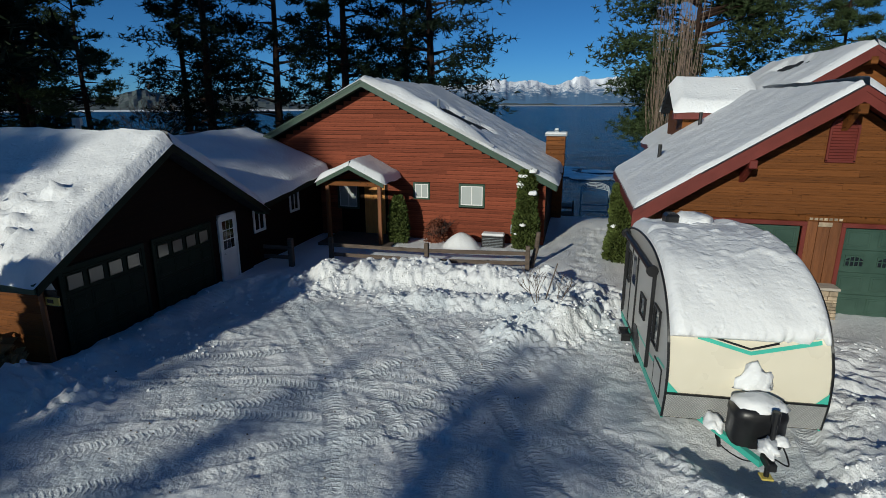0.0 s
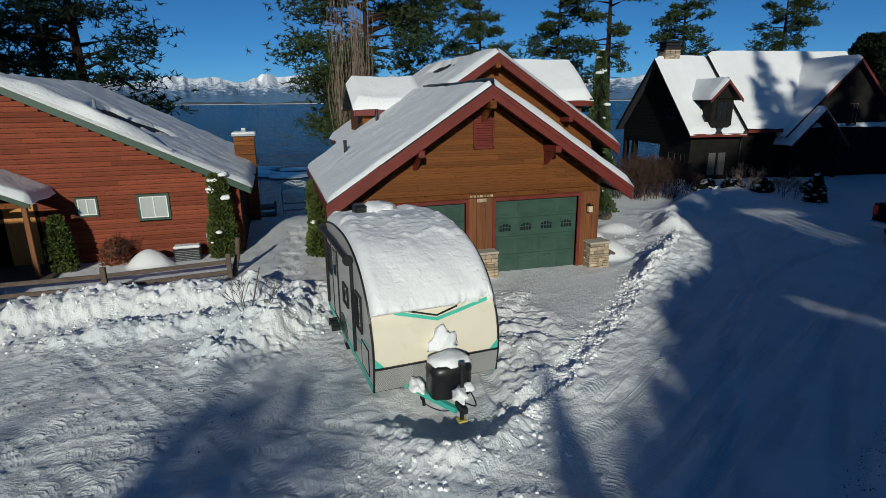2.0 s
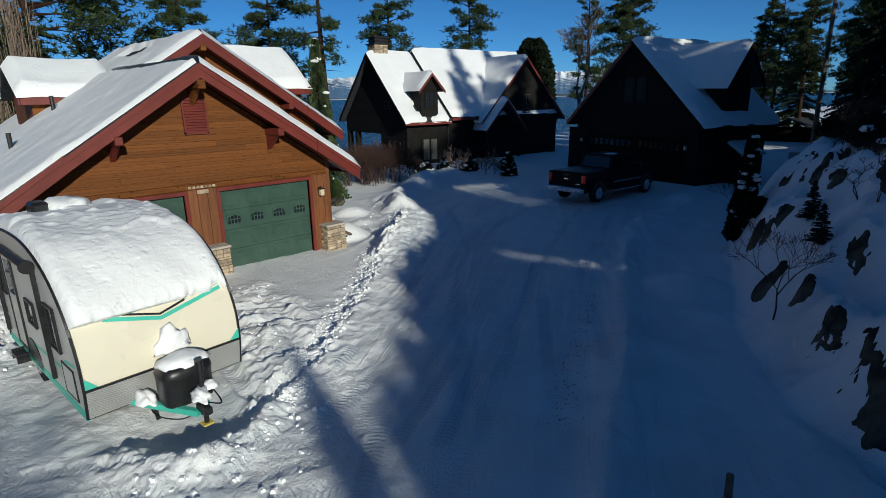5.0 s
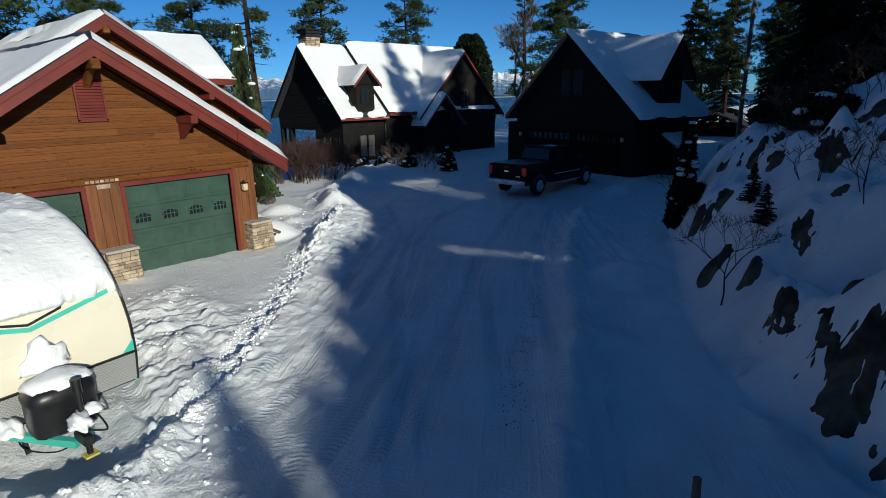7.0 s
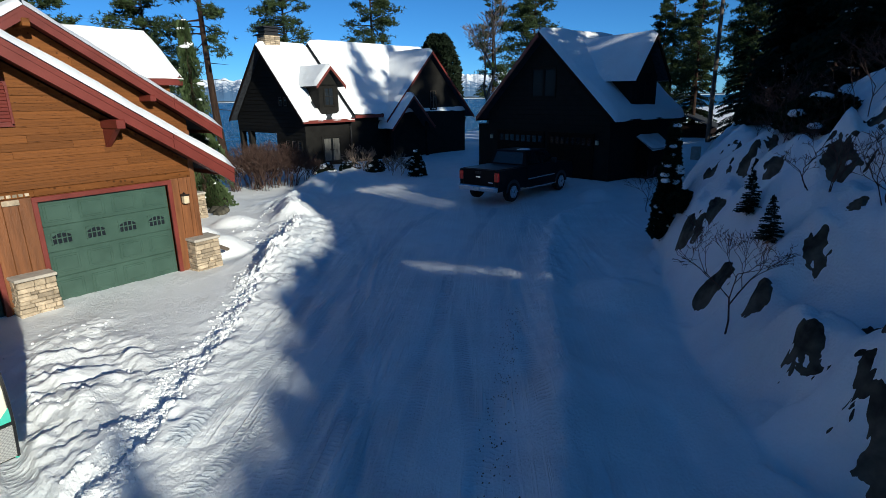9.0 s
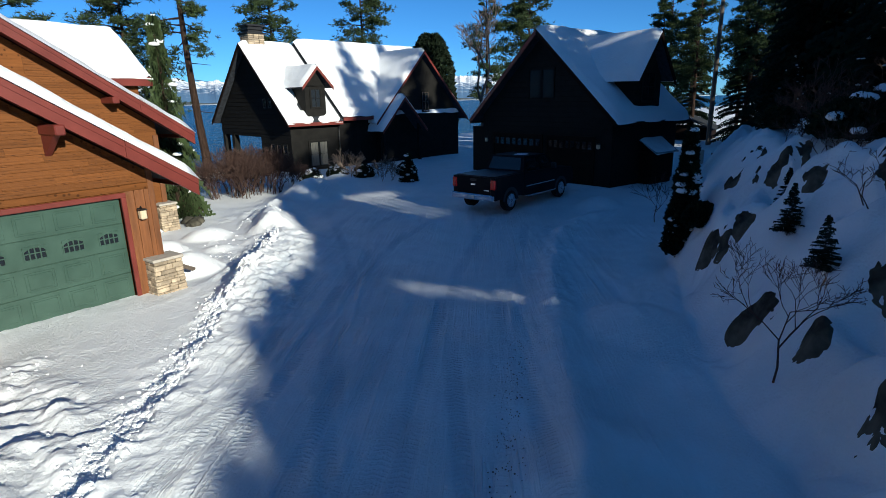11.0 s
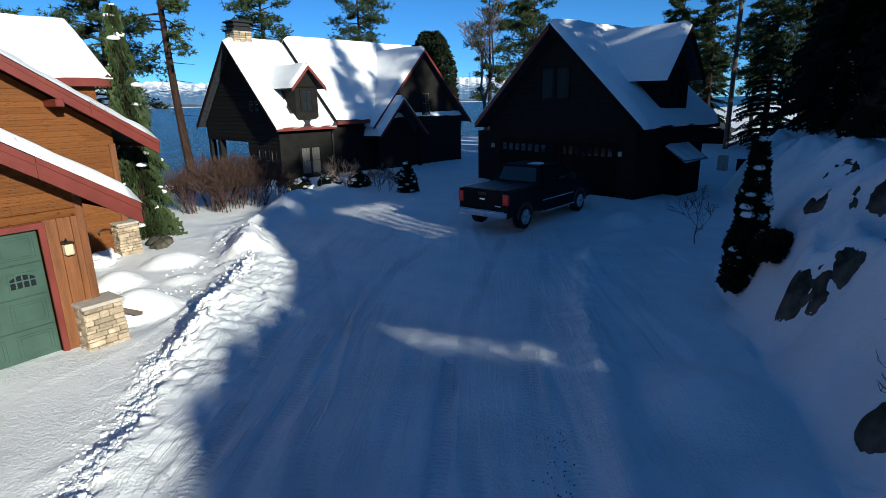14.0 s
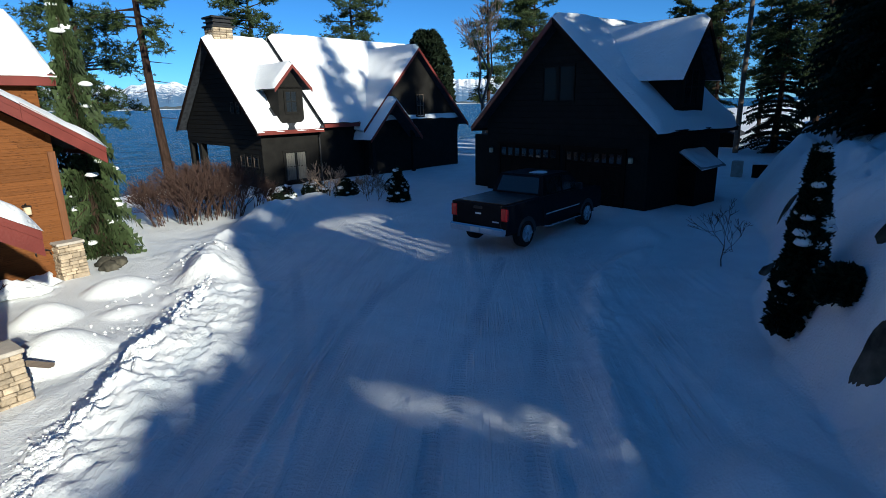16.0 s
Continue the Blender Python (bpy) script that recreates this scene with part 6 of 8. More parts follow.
part("cap", Mesh().box(0.42, 1.73, 4.47, 5.73, 8.15, 8.25, 0.02).box(0.6, 1.55, 4.65, 5.55, 8.25, 8.6).box(0.45, 1.7, 4.5, 5.7, 8.6, 8.7, 0.02).box(0.5, 1.65, 4.55, 5.65, 8.4, 8.46), BLACK, ch)

# ---- the dark garage with the dormer ----
DH = thing("dark_garage", pose(27.6, 10.35, 0, 0, 0, -15.7), "black-stained garage house with a steep snowy roof", "house")
DA, DZ, DE, DEZ, DX = 4.55, 7.22, 4.75, 2.98, 6.15
dsl = (DZ - DEZ) / DE
dz = lambda y: DZ - 0.22 - abs(y - DA) * dsl
m = Mesh()
m.prism([(0.5, 0.35, -0.5), (0.5, 8.75, -0.5), (0.5, 8.75, dz(8.75)), (0.5, DA, dz(DA)), (0.5, 0.35, dz(0.35))], (0.2, 0, 0))
m.box(0.7, DX - 0.3, 0.35, 0.55, -0.5, 3.2).box(0.7, DX - 0.3, 8.55, 8.75, -0.5, 3.2)
m.prism([(DX - 0.5, 0.55, -0.5), (DX - 0.5, 8.55, -0.5), (DX - 0.5, 8.55, dz(8.75)), (DX - 0.5, DA, dz(DA)), (DX - 0.5, 0.55, dz(0.35))], (0.2, 0, 0))
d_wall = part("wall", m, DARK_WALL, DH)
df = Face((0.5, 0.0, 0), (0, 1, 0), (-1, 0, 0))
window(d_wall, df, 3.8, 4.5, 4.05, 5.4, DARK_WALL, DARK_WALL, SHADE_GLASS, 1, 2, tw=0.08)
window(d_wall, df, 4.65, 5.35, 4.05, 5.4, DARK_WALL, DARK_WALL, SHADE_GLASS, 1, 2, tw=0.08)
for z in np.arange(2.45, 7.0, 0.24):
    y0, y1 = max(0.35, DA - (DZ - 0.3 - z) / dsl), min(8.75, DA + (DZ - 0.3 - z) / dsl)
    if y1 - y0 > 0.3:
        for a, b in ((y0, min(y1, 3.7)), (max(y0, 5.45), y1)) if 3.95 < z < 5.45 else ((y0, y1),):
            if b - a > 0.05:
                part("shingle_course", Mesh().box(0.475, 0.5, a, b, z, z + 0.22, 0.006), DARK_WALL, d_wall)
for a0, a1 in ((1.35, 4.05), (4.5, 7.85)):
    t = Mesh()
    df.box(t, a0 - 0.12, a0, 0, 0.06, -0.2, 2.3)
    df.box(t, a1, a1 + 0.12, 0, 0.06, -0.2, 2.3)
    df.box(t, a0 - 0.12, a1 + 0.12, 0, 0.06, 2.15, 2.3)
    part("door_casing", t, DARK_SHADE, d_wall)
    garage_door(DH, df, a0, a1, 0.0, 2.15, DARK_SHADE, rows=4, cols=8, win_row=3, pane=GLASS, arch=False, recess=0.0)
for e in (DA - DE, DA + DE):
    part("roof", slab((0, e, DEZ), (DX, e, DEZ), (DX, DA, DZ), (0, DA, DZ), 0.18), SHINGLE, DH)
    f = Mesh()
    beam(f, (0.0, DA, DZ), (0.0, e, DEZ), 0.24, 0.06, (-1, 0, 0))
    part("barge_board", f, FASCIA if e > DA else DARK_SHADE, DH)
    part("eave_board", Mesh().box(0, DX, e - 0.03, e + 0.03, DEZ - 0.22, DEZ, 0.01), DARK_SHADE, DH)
    snow_on(DH, (0, e, DEZ), (DX, e, DEZ), (DX, DA, DZ), (0, DA, DZ), t=0.22, rnd=(1, 1, 1, 0), seed=81, lump=0.012, cell=0.2, label="smooth snow blanket on the dark garage roof")
part("dormer", Mesh().box(1.86, 3.9, 0.24, 4.0, 3.25, 4.95), DARK_WALL, DH)
part("dormer_gable", Mesh().prism([(1.86, 0.24, 4.9), (3.9, 0.24, 4.9), (2.88, 0.24, 6.35)], (0, 0.3, 0)), DARK_WALL, DH)
small_gable(DH, 1.4, 4.36, -0.2, 4.4, 4.8, 6.82, DARK_SHADE, 0.18, 83, wall=False, fascia=0.24)
window(d_wall, Face((1.86, 0.24, 0), (1, 0, 0), (0, -1, 0)), 0.5, 1.5, 3.85, 5.1, DARK_WALL, DARK_WALL, SHADE_GLASS, 2, 2, tw=0.08)
for a in (0.95, 8.35):
    wall_lamp(Face(DH.matrix_basis @ Vector((0.5, 0.0, 0)), DH.matrix_basis.to_3x3() @ Vector((0, 1, 0)), DH.matrix_basis.to_3x3() @ Vector((-1, 0, 0))), a, 1.9, "small dark lantern on the black garage wall")
# added dark block that fills the dark gap beside the garage; no known part
part("side_store", Mesh().box(0.9, 4.6, 8.76, 10.1, -0.4, 2.55, 0.02), DARK_WALL, DH)
SH = thing("lean_to", DH.matrix_basis @ pose(2.75, -0.35, 0), "low dark lean-to with a snowy corrugated roof", "shed")
part("body", Mesh().box(0, 1.7, 0, 0.68, -0.4, 1.55, 0.01), DARK_SHADE, SH)
part("roof", slab((-0.1, -0.25, 1.5), (1.85, -0.25, 1.5), (1.85, 0.68, 2.1), (-0.1, 0.68, 2.1), 0.05), GALV, SH)
snow_on(SH, (-0.05, -0.2, 1.5), (1.8, -0.2, 1.5), (1.8, 0.66, 2.1), (-0.05, 0.66, 2.1), t=0.07, seed=85, cell=0.1, label="thin snow on the lean-to roof")

# ---- travel trailer ----
T = thing("travel_trailer", pose(2.66, 8.3, 0, 0, 0, 4), "cream and turquoise travel trailer under deep snow", "trailer")
TW, TL = 1.13, 4.35


def trailer_line():
    """The body's outline seen from the side: (back, up), from the front hem over the roof to the tail."""
    pts = [(0.0, 0.28), (-0.05, 0.55), (-0.08, 0.75), (-0.06, 1.15), (0.06, 1.5), (0.28, 1.85), (0.62, 2.16), (1.05, 2.38), (1.6, 2.52), (2.2, 2.57), (3.0, 2.55), (3.7, 2.47), (4.2, 2.36), (4.33, 2.15), (4.38, 1.2), (4.36, 0.3)]
    return bend(pts, 4)


LINE = trailer_line()
side = [(y, z) for y, z in LINE]
body = Mesh()
n = len(side)
body.add([(-TW, y, z) for y, z in side] + [(TW, y, z) for y, z in side], [(i, i + 1, n + i + 1, n + i) for i in range(n - 1)])
part("shell", body, CREAM, T, "glossy cream front and roof shell", smooth=True)
for sx in (-1, 1):
    part("side_panel", Mesh().prism([(sx * TW, y, z) for y, z in side], (sx * -0.02, 0, 0)), SILVER_SIDE, T, "pale grey side panel")
    tr = Mesh()
    for (y0, z0), (y1, z1) in zip(side, side[1:]):
        tr.tube([(sx * (TW + 0.005), y0, z0), (sx * (TW + 0.005), y1, z1)], 0.022, 5, False)
    part("edge_trim", tr, BLACK, T, "black rubber edge trim")
    part("skirt", Mesh().box(sx * TW - 0.015, sx * TW + 0.015, 0.02, TL, 0.24, 0.36), TEAL, T)
part("floor", Mesh().box(-TW, TW, 0.05, TL, 0.24, 0.32), BLACK, T)
front = lambda z: float(np.interp(z, [q[1] for q in LINE[:34]], [q[0] for q in LINE[:34]]))
# chequer plate along the foot of the front
dp = Mesh()
for z0, z1 in ((0.29, 0.45), (0.45, 0.6), (0.6, 0.72)):
    dp.add([(-TW + 0.01, front(z0) - 0.012, z0), (TW - 0.01, front(z0) - 0.012, z0), (TW - 0.01, front(z1) - 0.012, z1), (-TW + 0.01, front(z1) - 0.012, z1)], [(0, 1, 2, 3)])
part("rock_guard", dp, DIAMOND, T, "silver chequer-plate stone guard")
part("guard_trim", Mesh().box(-TW, TW, front(0.73) - 0.03, front(0.73), 0.715, 0.745), BLACK, T)


def stripe(pts, w, lift, mat, label):
    """A flat band on the front cap, along points (x, z)."""
    s = Mesh()
    dense = []
    for (a, b), (c, d) in zip(pts, pts[1:]):
        for k in range(8):
            dense.append((a + (c - a) * k / 8, b + (d - b) * k / 8))
    dense.append(pts[-1])
    for (a, b), (c, d) in zip(dense, dense[1:]):
        q = [(a, b), (c, d), (c, d + w), (a, b + w)]
        s.add([(x, front(z) - lift, z) for x, z in q], [(0, 1, 2, 3)])
    part("stripe", s, mat, T, label)


stripe([(-0.72, 1.58), (0.02, 1.4), (1.0, 1.6)], 0.055, 0.012, TEAL, "turquoise chevron stripe")
stripe([(-0.5, 1.6), (0.02, 1.47), (0.42, 1.57)], 0.03, 0.014, BLACK, "black chevron stripe")
for sx in (-1, 1):
    t = Mesh()
    t.add([(sx * (TW - 0.01), front(0.75) - 0.012, 0.75), (sx * (TW - 0.17), front(0.75) - 0.012, 0.75), (sx * (TW - 0.01), front(0.92) - 0.012, 0.92)], [(0, 1, 2)])
    part("corner_flash", t, TEAL, T)
# west side: windows, entrance door, awning, hatch
ts = Face((-TW, 0, 0), (0, 1, 0), (-1, 0, 0))
for a0, a1, z0, z1 in ((0.7, 1.08, 1.1, 1.72), (1.9, 2.3, 1.15, 1.5), (3.75, 4.1, 1.3, 1.9)):
    window(T, ts, a0, a1, z0, z1, BLACK, BLACK, GLASS, 1, 1, out=0.01, tw=0.04)
d = Mesh()
ts.box(d, 2.92, 3.5, 0, 0.015, 0.45, 2.2, 0.006)
dd = part("entrance_door", d, SILVER_SIDE, T)
fr = Mesh()
for q in ((2.88, 2.92, 0.42, 2.24), (3.5, 3.54, 0.42, 2.24), (2.88, 3.54, 2.2, 2.24), (2.88, 3.54, 0.42, 0.46)):
    ts.box(fr, q[0], q[1], 0, 0.03, q[2], q[3])
part("frame", fr, BLACK, dd)
g = Mesh()
ts.box(g, 3.04, 3.38, 0.012, 0.022, 1.4, 2.0)
part("pane", g, GLASS, dd)
hx = Mesh()
ts.box(hx, 0.3, 0.8, 0, 0.014, 0.45, 0.9, 0.004)
part("storage_hatch", hx, SILVER_SIDE, T)
hf2 = Mesh()
for q in ((0.28, 0.3, 0.43, 0.92), (0.8, 0.82, 0.43, 0.92), (0.28, 0.82, 0.9, 0.92), (0.28, 0.82, 0.43, 0.45)):
    ts.box(hf2, q[0], q[1], 0, 0.018, q[2], q[3])
part("hatch_trim", hf2, BLACK, T)
sw = Mesh()
for (a, b), (c, e) in zip([(0.15, 1.0), (0.6, 0.95), (0.95, 0.75), (1.6, 0.7)], [(0.6, 0.95), (0.95, 0.75), (1.6, 0.7), (2.6, 0.66)]):
    sw.add([ts.p(a, 0.004, b), ts.p(c, 0.004, e), ts.p(c, 0.004, e + 0.05), ts.p(a, 0.004, b + 0.05)], [(0, 1, 2, 3)])
part("stripe", sw, TEAL, T, "turquoise side stripe")
aw = Mesh().tube([ts.p(1.2, 0.1, 2.28), ts.p(4.1, 0.1, 2.28)], 0.06, 10)
part("awning_roll", aw, BLACK, T, "rolled black awning")
for a in (1.22, 4.08):
    part("awning_arm", Mesh().box(0, 0.05, 0, 0.06, 0, 1.75, 0.008, ts.m(a - 0.02, 0.02, 0.5)), BLACK, T)
    part("awning_end", Mesh().tube([ts.p(a - 0.03, 0.1, 2.28), ts.p(a + 0.03, 0.1, 2.28)], 0.1, 12), BLACK, T)
for a in (2.6,):
    for sx in (-1, 1):
        w = part("wheel", Mesh().tube([(sx * (TW - 0.22), a, 0.28), (sx * (TW - 0.02), a, 0.28)], 0.33, 20), RUBBER, T)
        part("rim", Mesh().tube([(sx * (TW - 0.05), a, 0.28), (sx * (TW + 0.0), a, 0.28)], 0.19, 14), ALLOY, w)
        part("wheel_arch", Mesh().prism([(sx * TW, a + 0.46 * math.cos(t), 0.28 + 0.46 * math.sin(t)) for t in np.linspace(0, math.pi, 14)], (sx * 0.015, 0, 0)), BLACK, T)
step = Mesh()
ts.box(step, 3.0, 3.4, 0.02, 0.2, 0.28, 0.33, 0.01)
ts.box(step, 3.0, 3.05, 0.0, 0.2, 0.2, 0.36)
ts.box(step, 3.35, 3.4, 0.0, 0.2, 0.2, 0.36)
part("folding_step", step, BLACK, T)
# drawbar, jack, gas bottles under their cover
dbm = Mesh()
for sx in (-1, 1):
    dbm.prism([(sx * 0.62, 0.1, 0.24), (sx * 0.55, 0.1, 0.24), (sx * 0.02, -1.0, 0.24), (sx * 0.09, -1.05, 0.24)], (0, 0, 0.09))
part("drawbar", dbm, TEAL, T, "turquoise A-frame drawbar")
part("coupler", Mesh().box(-0.06, 0.06, -1.24, -0.95, 0.3, 0.42, 0.02), BLACK, T)
part("jack", Mesh().tube([(0.08, -0.92, 0.0), (0.08, -0.92, 0.85)], 0.035, 10).tube([(0.08, -0.92, 0.85), (0.08, -0.92, 1.02)], 0.055, 10), BLACK, T)
part("jack_foot", Mesh().box(0.0, 0.16, -1.0, -0.84, 0.0, 0.03, 0.01), YELLOW, T)
cov = Mesh()
n = 18
ring = lambda s, z: [(0.02 + s * 0.36 * math.copysign(abs(math.cos(t)) ** 0.6, math.cos(t)), -0.5 + s * 0.26 * math.copysign(abs(math.sin(t)) ** 0.6, math.sin(t)), z) for t in np.linspace(0, 2 * math.pi, n + 1)[:-1]]
rings = [ring(0.97, 0.32), ring(1.0, 0.4), ring(1.0, 0.72), ring(1.03, 0.74), ring(1.03, 0.79), ring(0.95, 0.87), ring(0.7, 0.91)]
cov.add([p for r in rings for p in r], [(i * n + k, i * n + (k + 1) % n, (i + 1) * n + (k + 1) % n, (i + 1) * n + k) for i in range(len(rings) - 1) for k in range(n)] + [tuple(range((len(rings) - 1) * n, len(rings) * n))])
part("gas_bottle_cover", cov, BLACK, T, "black plastic gas bottle cover", smooth=True)
part("cables", Mesh().tube(bend([(0.1, -0.2, 0.5), (0.2, -0.8, 0.55), (0.25, -1.1, 0.35), (0.05, -1.15, 0.45)]), 0.012, 5).tube(bend([(-0.3, 0.0, 0.4), (-0.4, -0.3, 0.15), (-0.2, -0.7, 0.12), (0.0, -1.0, 0.3)]), 0.01, 5), BLACK, T)
part("stabiliser", Mesh().tube([(-0.35, -0.15, 0.3), (-0.35, -0.3, 0.02)], 0.03, 6).tube([(0.6, 0.3, 0.3), (0.6, 0.3, 0.0)], 0.03, 6), BLACK, T)
part("roof_vent", Mesh().box(-0.62, -0.34, 3.3, 3.7, 2.5, 2.86, 0.05), BLACK, T)


def trailer_snow():
    """The blanket on roof and nose, thick and rounded at its front lip."""
    us, ys = np.linspace(-1, 1, 70), np.linspace(0, 1, 110)
    top = [q for q in LINE if q[1] > 1.55 and q[0] < 4.3]
    arc = np.cumsum([0] + [math.dist(a, b) for a, b in zip(top, top[1:])])
    m = Mesh()
    for v in ys:
        for u in us:
            lip = (0.14 + 0.12 * math.cos(u * 1.3 + 0.7) + 0.07 * noise.noise(Vector((u * 5, 0, 2))) + 0.05 * noise.noise(Vector((u * 13, 0, 5))) + (0.12 if abs(u) > 0.93 else 0)) * (1 - v)
            s = (v * (1 - 0.0) * (arc[-1] - 0.02)) + 0.0
            s = max(0, s - (lip - 0.16) * (1 - v) * 1.4)
            y, z = float(np.interp(s, arc, [q[0] for q in top])), float(np.interp(s, arc, [q[1] for q in top]))
            y2, z2 = float(np.interp(s + 0.05, arc, [q[0] for q in top])), float(np.interp(s + 0.05, arc, [q[1] for q in top]))
            ny, nz = -(z2 - z), (y2 - y)
            q = math.hypot(ny, nz) or 1
            e = min(1, (1 - abs(u)) * TW / 0.2)
            edge = math.sqrt(max(0, 1 - (1 - e) ** 2))
            f = min(1, v / 0.05)
            edge *= math.sqrt(max(0, 1 - (1 - f) ** 2)) * min(1, (1 - v) / 0.04 + 0.15)
            t = (0.15 + 0.035 * float(fbm(u * 1.3 + v * 0.8, v * 4, 0.8, 2, 91)) + (0.07 * max(0, float(field(u * 2.0 + v * 5, v * 9 - u * 1.2, 0.42, 92)) - 0.25) + 0.02 * max(0, float(field(u * 3.4 + v * 3, v * 13 - u * 2.0, 0.4, 93)) - 0.1)) * smooth(0.2, 0.36, v)) * edge
            m.v.append((u * (TW - 0.01), y + (ny / q) * t - 0.004, z + (nz / q) * t + 0.004))
    n = len(us)
    m.f = [(i * n + j, i * n + j + 1, (i + 1) * n + j + 1, (i + 1) * n + j) for i in range(len(ys) - 1) for j in range(n - 1)]
    ob = solid("roof_snow", m, ROOF_SNOW, "deep rounded snow on the trailer roof and nose", "snow", kind="stuff", smooth=True)
    ob.matrix_basis = T.matrix_basis.copy()


trailer_snow()


def blob(name, x, y, z, sx, sy, sz, seed, label, parent=None, mat=None, amp=0.25):
    """A soft lump of snow."""
    bm = bmesh.new()
    bmesh.ops.create_icosphere(bm, subdivisions=3, radius=1.0)
    for v in bm.verts:
        k = 1 + amp * noise.noise(v.co * 1.7 + Vector((seed, 0, 0))) + amp * 0.4 * noise.noise(v.co * 4 + Vector((0, seed, 0)))
        zz = v.co.z * (1 if v.co.z > 0 else 0.35)
        v.co = Vector((v.co.x * sx * k, v.co.y * sy * k, zz * sz * k))
    me = bpy.data.meshes.new(name)
    bm.to_mesh(me)
    bm.free()
    me.polygons.foreach_set("use_smooth", [True] * len(me.polygons))
    me.materials.append(mat or ROOF_SNOW)
    ob = new(name, me)
    ob.matrix_basis = (parent.matrix_basis if parent else Matrix()) @ pose(x, y, z)
    return tagged(ob, label, "snow", kind="stuff")


blob("snow_lump", 0.02, -0.5, 0.88, 0.36, 0.25, 0.14, 1, "rounded snow on the gas bottle cover", T)
blob("snow_lump", -0.05, 3.5, 2.55, 0.46, 0.5, 0.36, 2, "snow mound round the trailer roof vent", T)
blob("snow_lump", 0.55, 3.6, 2.52, 0.5, 0.45, 0.2, 3, "snow mound on the trailer roof", T)
blob("snow_lump", 0.06, -0.12, 0.98, 0.24, 0.07, 0.3, 4, "snow stuck to the trailer nose", T, amp=0.5)
blob("snow_lump", -0.45, -0.22, 0.36, 0.12, 0.2, 0.13, 5, "snow heaped on the drawbar", T, amp=0.6)
blob("snow_lump", 0.02, -0.98, 0.5, 0.12, 0.2, 0.11, 6, "snow clinging to the trailer coupler", T, amp=0.6)
blob("snow_lump", 0.2, -0.9, 0.55, 0.1, 0.1, 0.1, 7, "snow clinging to the trailer coupler", T)

# ---- pickup truck ----
K = thing("pickup_truck", pose(20.6, 13.05, 0.0, 0, 0, -5.5), "dark navy crew-cab pickup truck parked in shade", "truck")


def profile(pts, half, inset=0.0):
    """A body piece from its side outline (along, up)."""
    m = Mesh()
    return m.prism([(a, -half + inset, z) for a, z in pts], (0, 2 * (half - inset), 0))


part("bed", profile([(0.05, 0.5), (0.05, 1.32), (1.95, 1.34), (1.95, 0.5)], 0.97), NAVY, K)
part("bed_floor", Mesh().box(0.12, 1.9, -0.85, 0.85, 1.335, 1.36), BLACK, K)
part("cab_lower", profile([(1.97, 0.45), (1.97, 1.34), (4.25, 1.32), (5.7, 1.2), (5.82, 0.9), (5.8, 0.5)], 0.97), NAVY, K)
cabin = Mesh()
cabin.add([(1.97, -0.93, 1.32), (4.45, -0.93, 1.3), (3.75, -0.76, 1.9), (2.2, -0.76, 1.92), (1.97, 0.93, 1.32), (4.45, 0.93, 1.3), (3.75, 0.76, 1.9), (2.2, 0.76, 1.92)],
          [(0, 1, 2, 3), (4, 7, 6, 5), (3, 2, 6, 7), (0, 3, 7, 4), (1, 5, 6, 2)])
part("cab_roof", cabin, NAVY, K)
for sy in (-1, 1):
    for a0, a1, b0, b1 in ((2.15, 3.05, 2.33, 3.0), (3.15, 4.2, 3.12, 3.68)):
        g = Mesh().add([(a0, sy * 0.915, 1.38), (a1, sy * 0.915, 1.38), (b1, sy * 0.79, 1.83), (b0, sy * 0.79, 1.83)], [(0, 1, 2, 3)])
        for v in range(4):
            x, y, z = g.v[v]
            g.v[v] = (x, y + sy * 0.012, z)
        part("side_window", g, GLASS, K)
    part("mirror", Mesh().box(4.0, 4.12, sy * 1.0 - 0.12, sy * 1.0 + 0.12, 1.3, 1.52, 0.03), BLACK, K)
    part("running_board", Mesh().box(2.1, 4.2, sy * 0.98 - 0.09, sy * 0.98 + 0.09, 0.4, 0.47, 0.02), CHROME, K, "snowy chrome running board")
    part("side_mould", Mesh().box(2.1, 4.2, sy * 0.975 - 0.01, sy * 0.975 + 0.015, 0.78, 0.82), CHROME, K)
    part("tail_lamp", Mesh().box(0.0, 0.14, sy * 0.88 - 0.1, sy * 0.88 + 0.1, 0.9, 1.25, 0.02), LAMP_RED, K)
    for a in (1.05, 4.75):
        w = part("wheel", Mesh().tube([(a, sy * 0.72, 0.4), (a, sy * 0.78, 0.4), (a, sy * 0.96, 0.4), (a, sy * 0.99, 0.4)], [0.36, 0.4, 0.4, 0.36], 22), RUBBER, K)
        part("rim", Mesh().tube([(a, sy * 0.97, 0.4), (a, sy * 1.0, 0.4)], [0.26, 0.25], 18), ALLOY, w)
        for s in range(5):
            t = s * 2 * math.pi / 5
            part("spoke", Mesh().prism([(a + 0.05 * math.cos(t + 1.57), sy * 1.0, 0.4 + 0.05 * math.sin(t + 1.57)), (a + 0.25 * math.cos(t + 0.12), sy * 1.0, 0.4 + 0.25 * math.sin(t + 0.12)),
                                       (a + 0.25 * math.cos(t - 0.12), sy * 1.0, 0.4 + 0.25 * math.sin(t - 0.12)), (a + 0.05 * math.cos(t - 1.57), sy * 1.0, 0.4 + 0.05 * math.sin(t - 1.57))], (0, sy * 0.02, 0)), CHROME, w)
        part("wheel_arch", Mesh().prism([(a + 0.5 * math.cos(t), sy * 0.972, 0.4 + 0.5 * math.sin(t)) for t in np.linspace(0, math.pi, 14)], (0, sy * 0.008, 0)), BLACK, K)
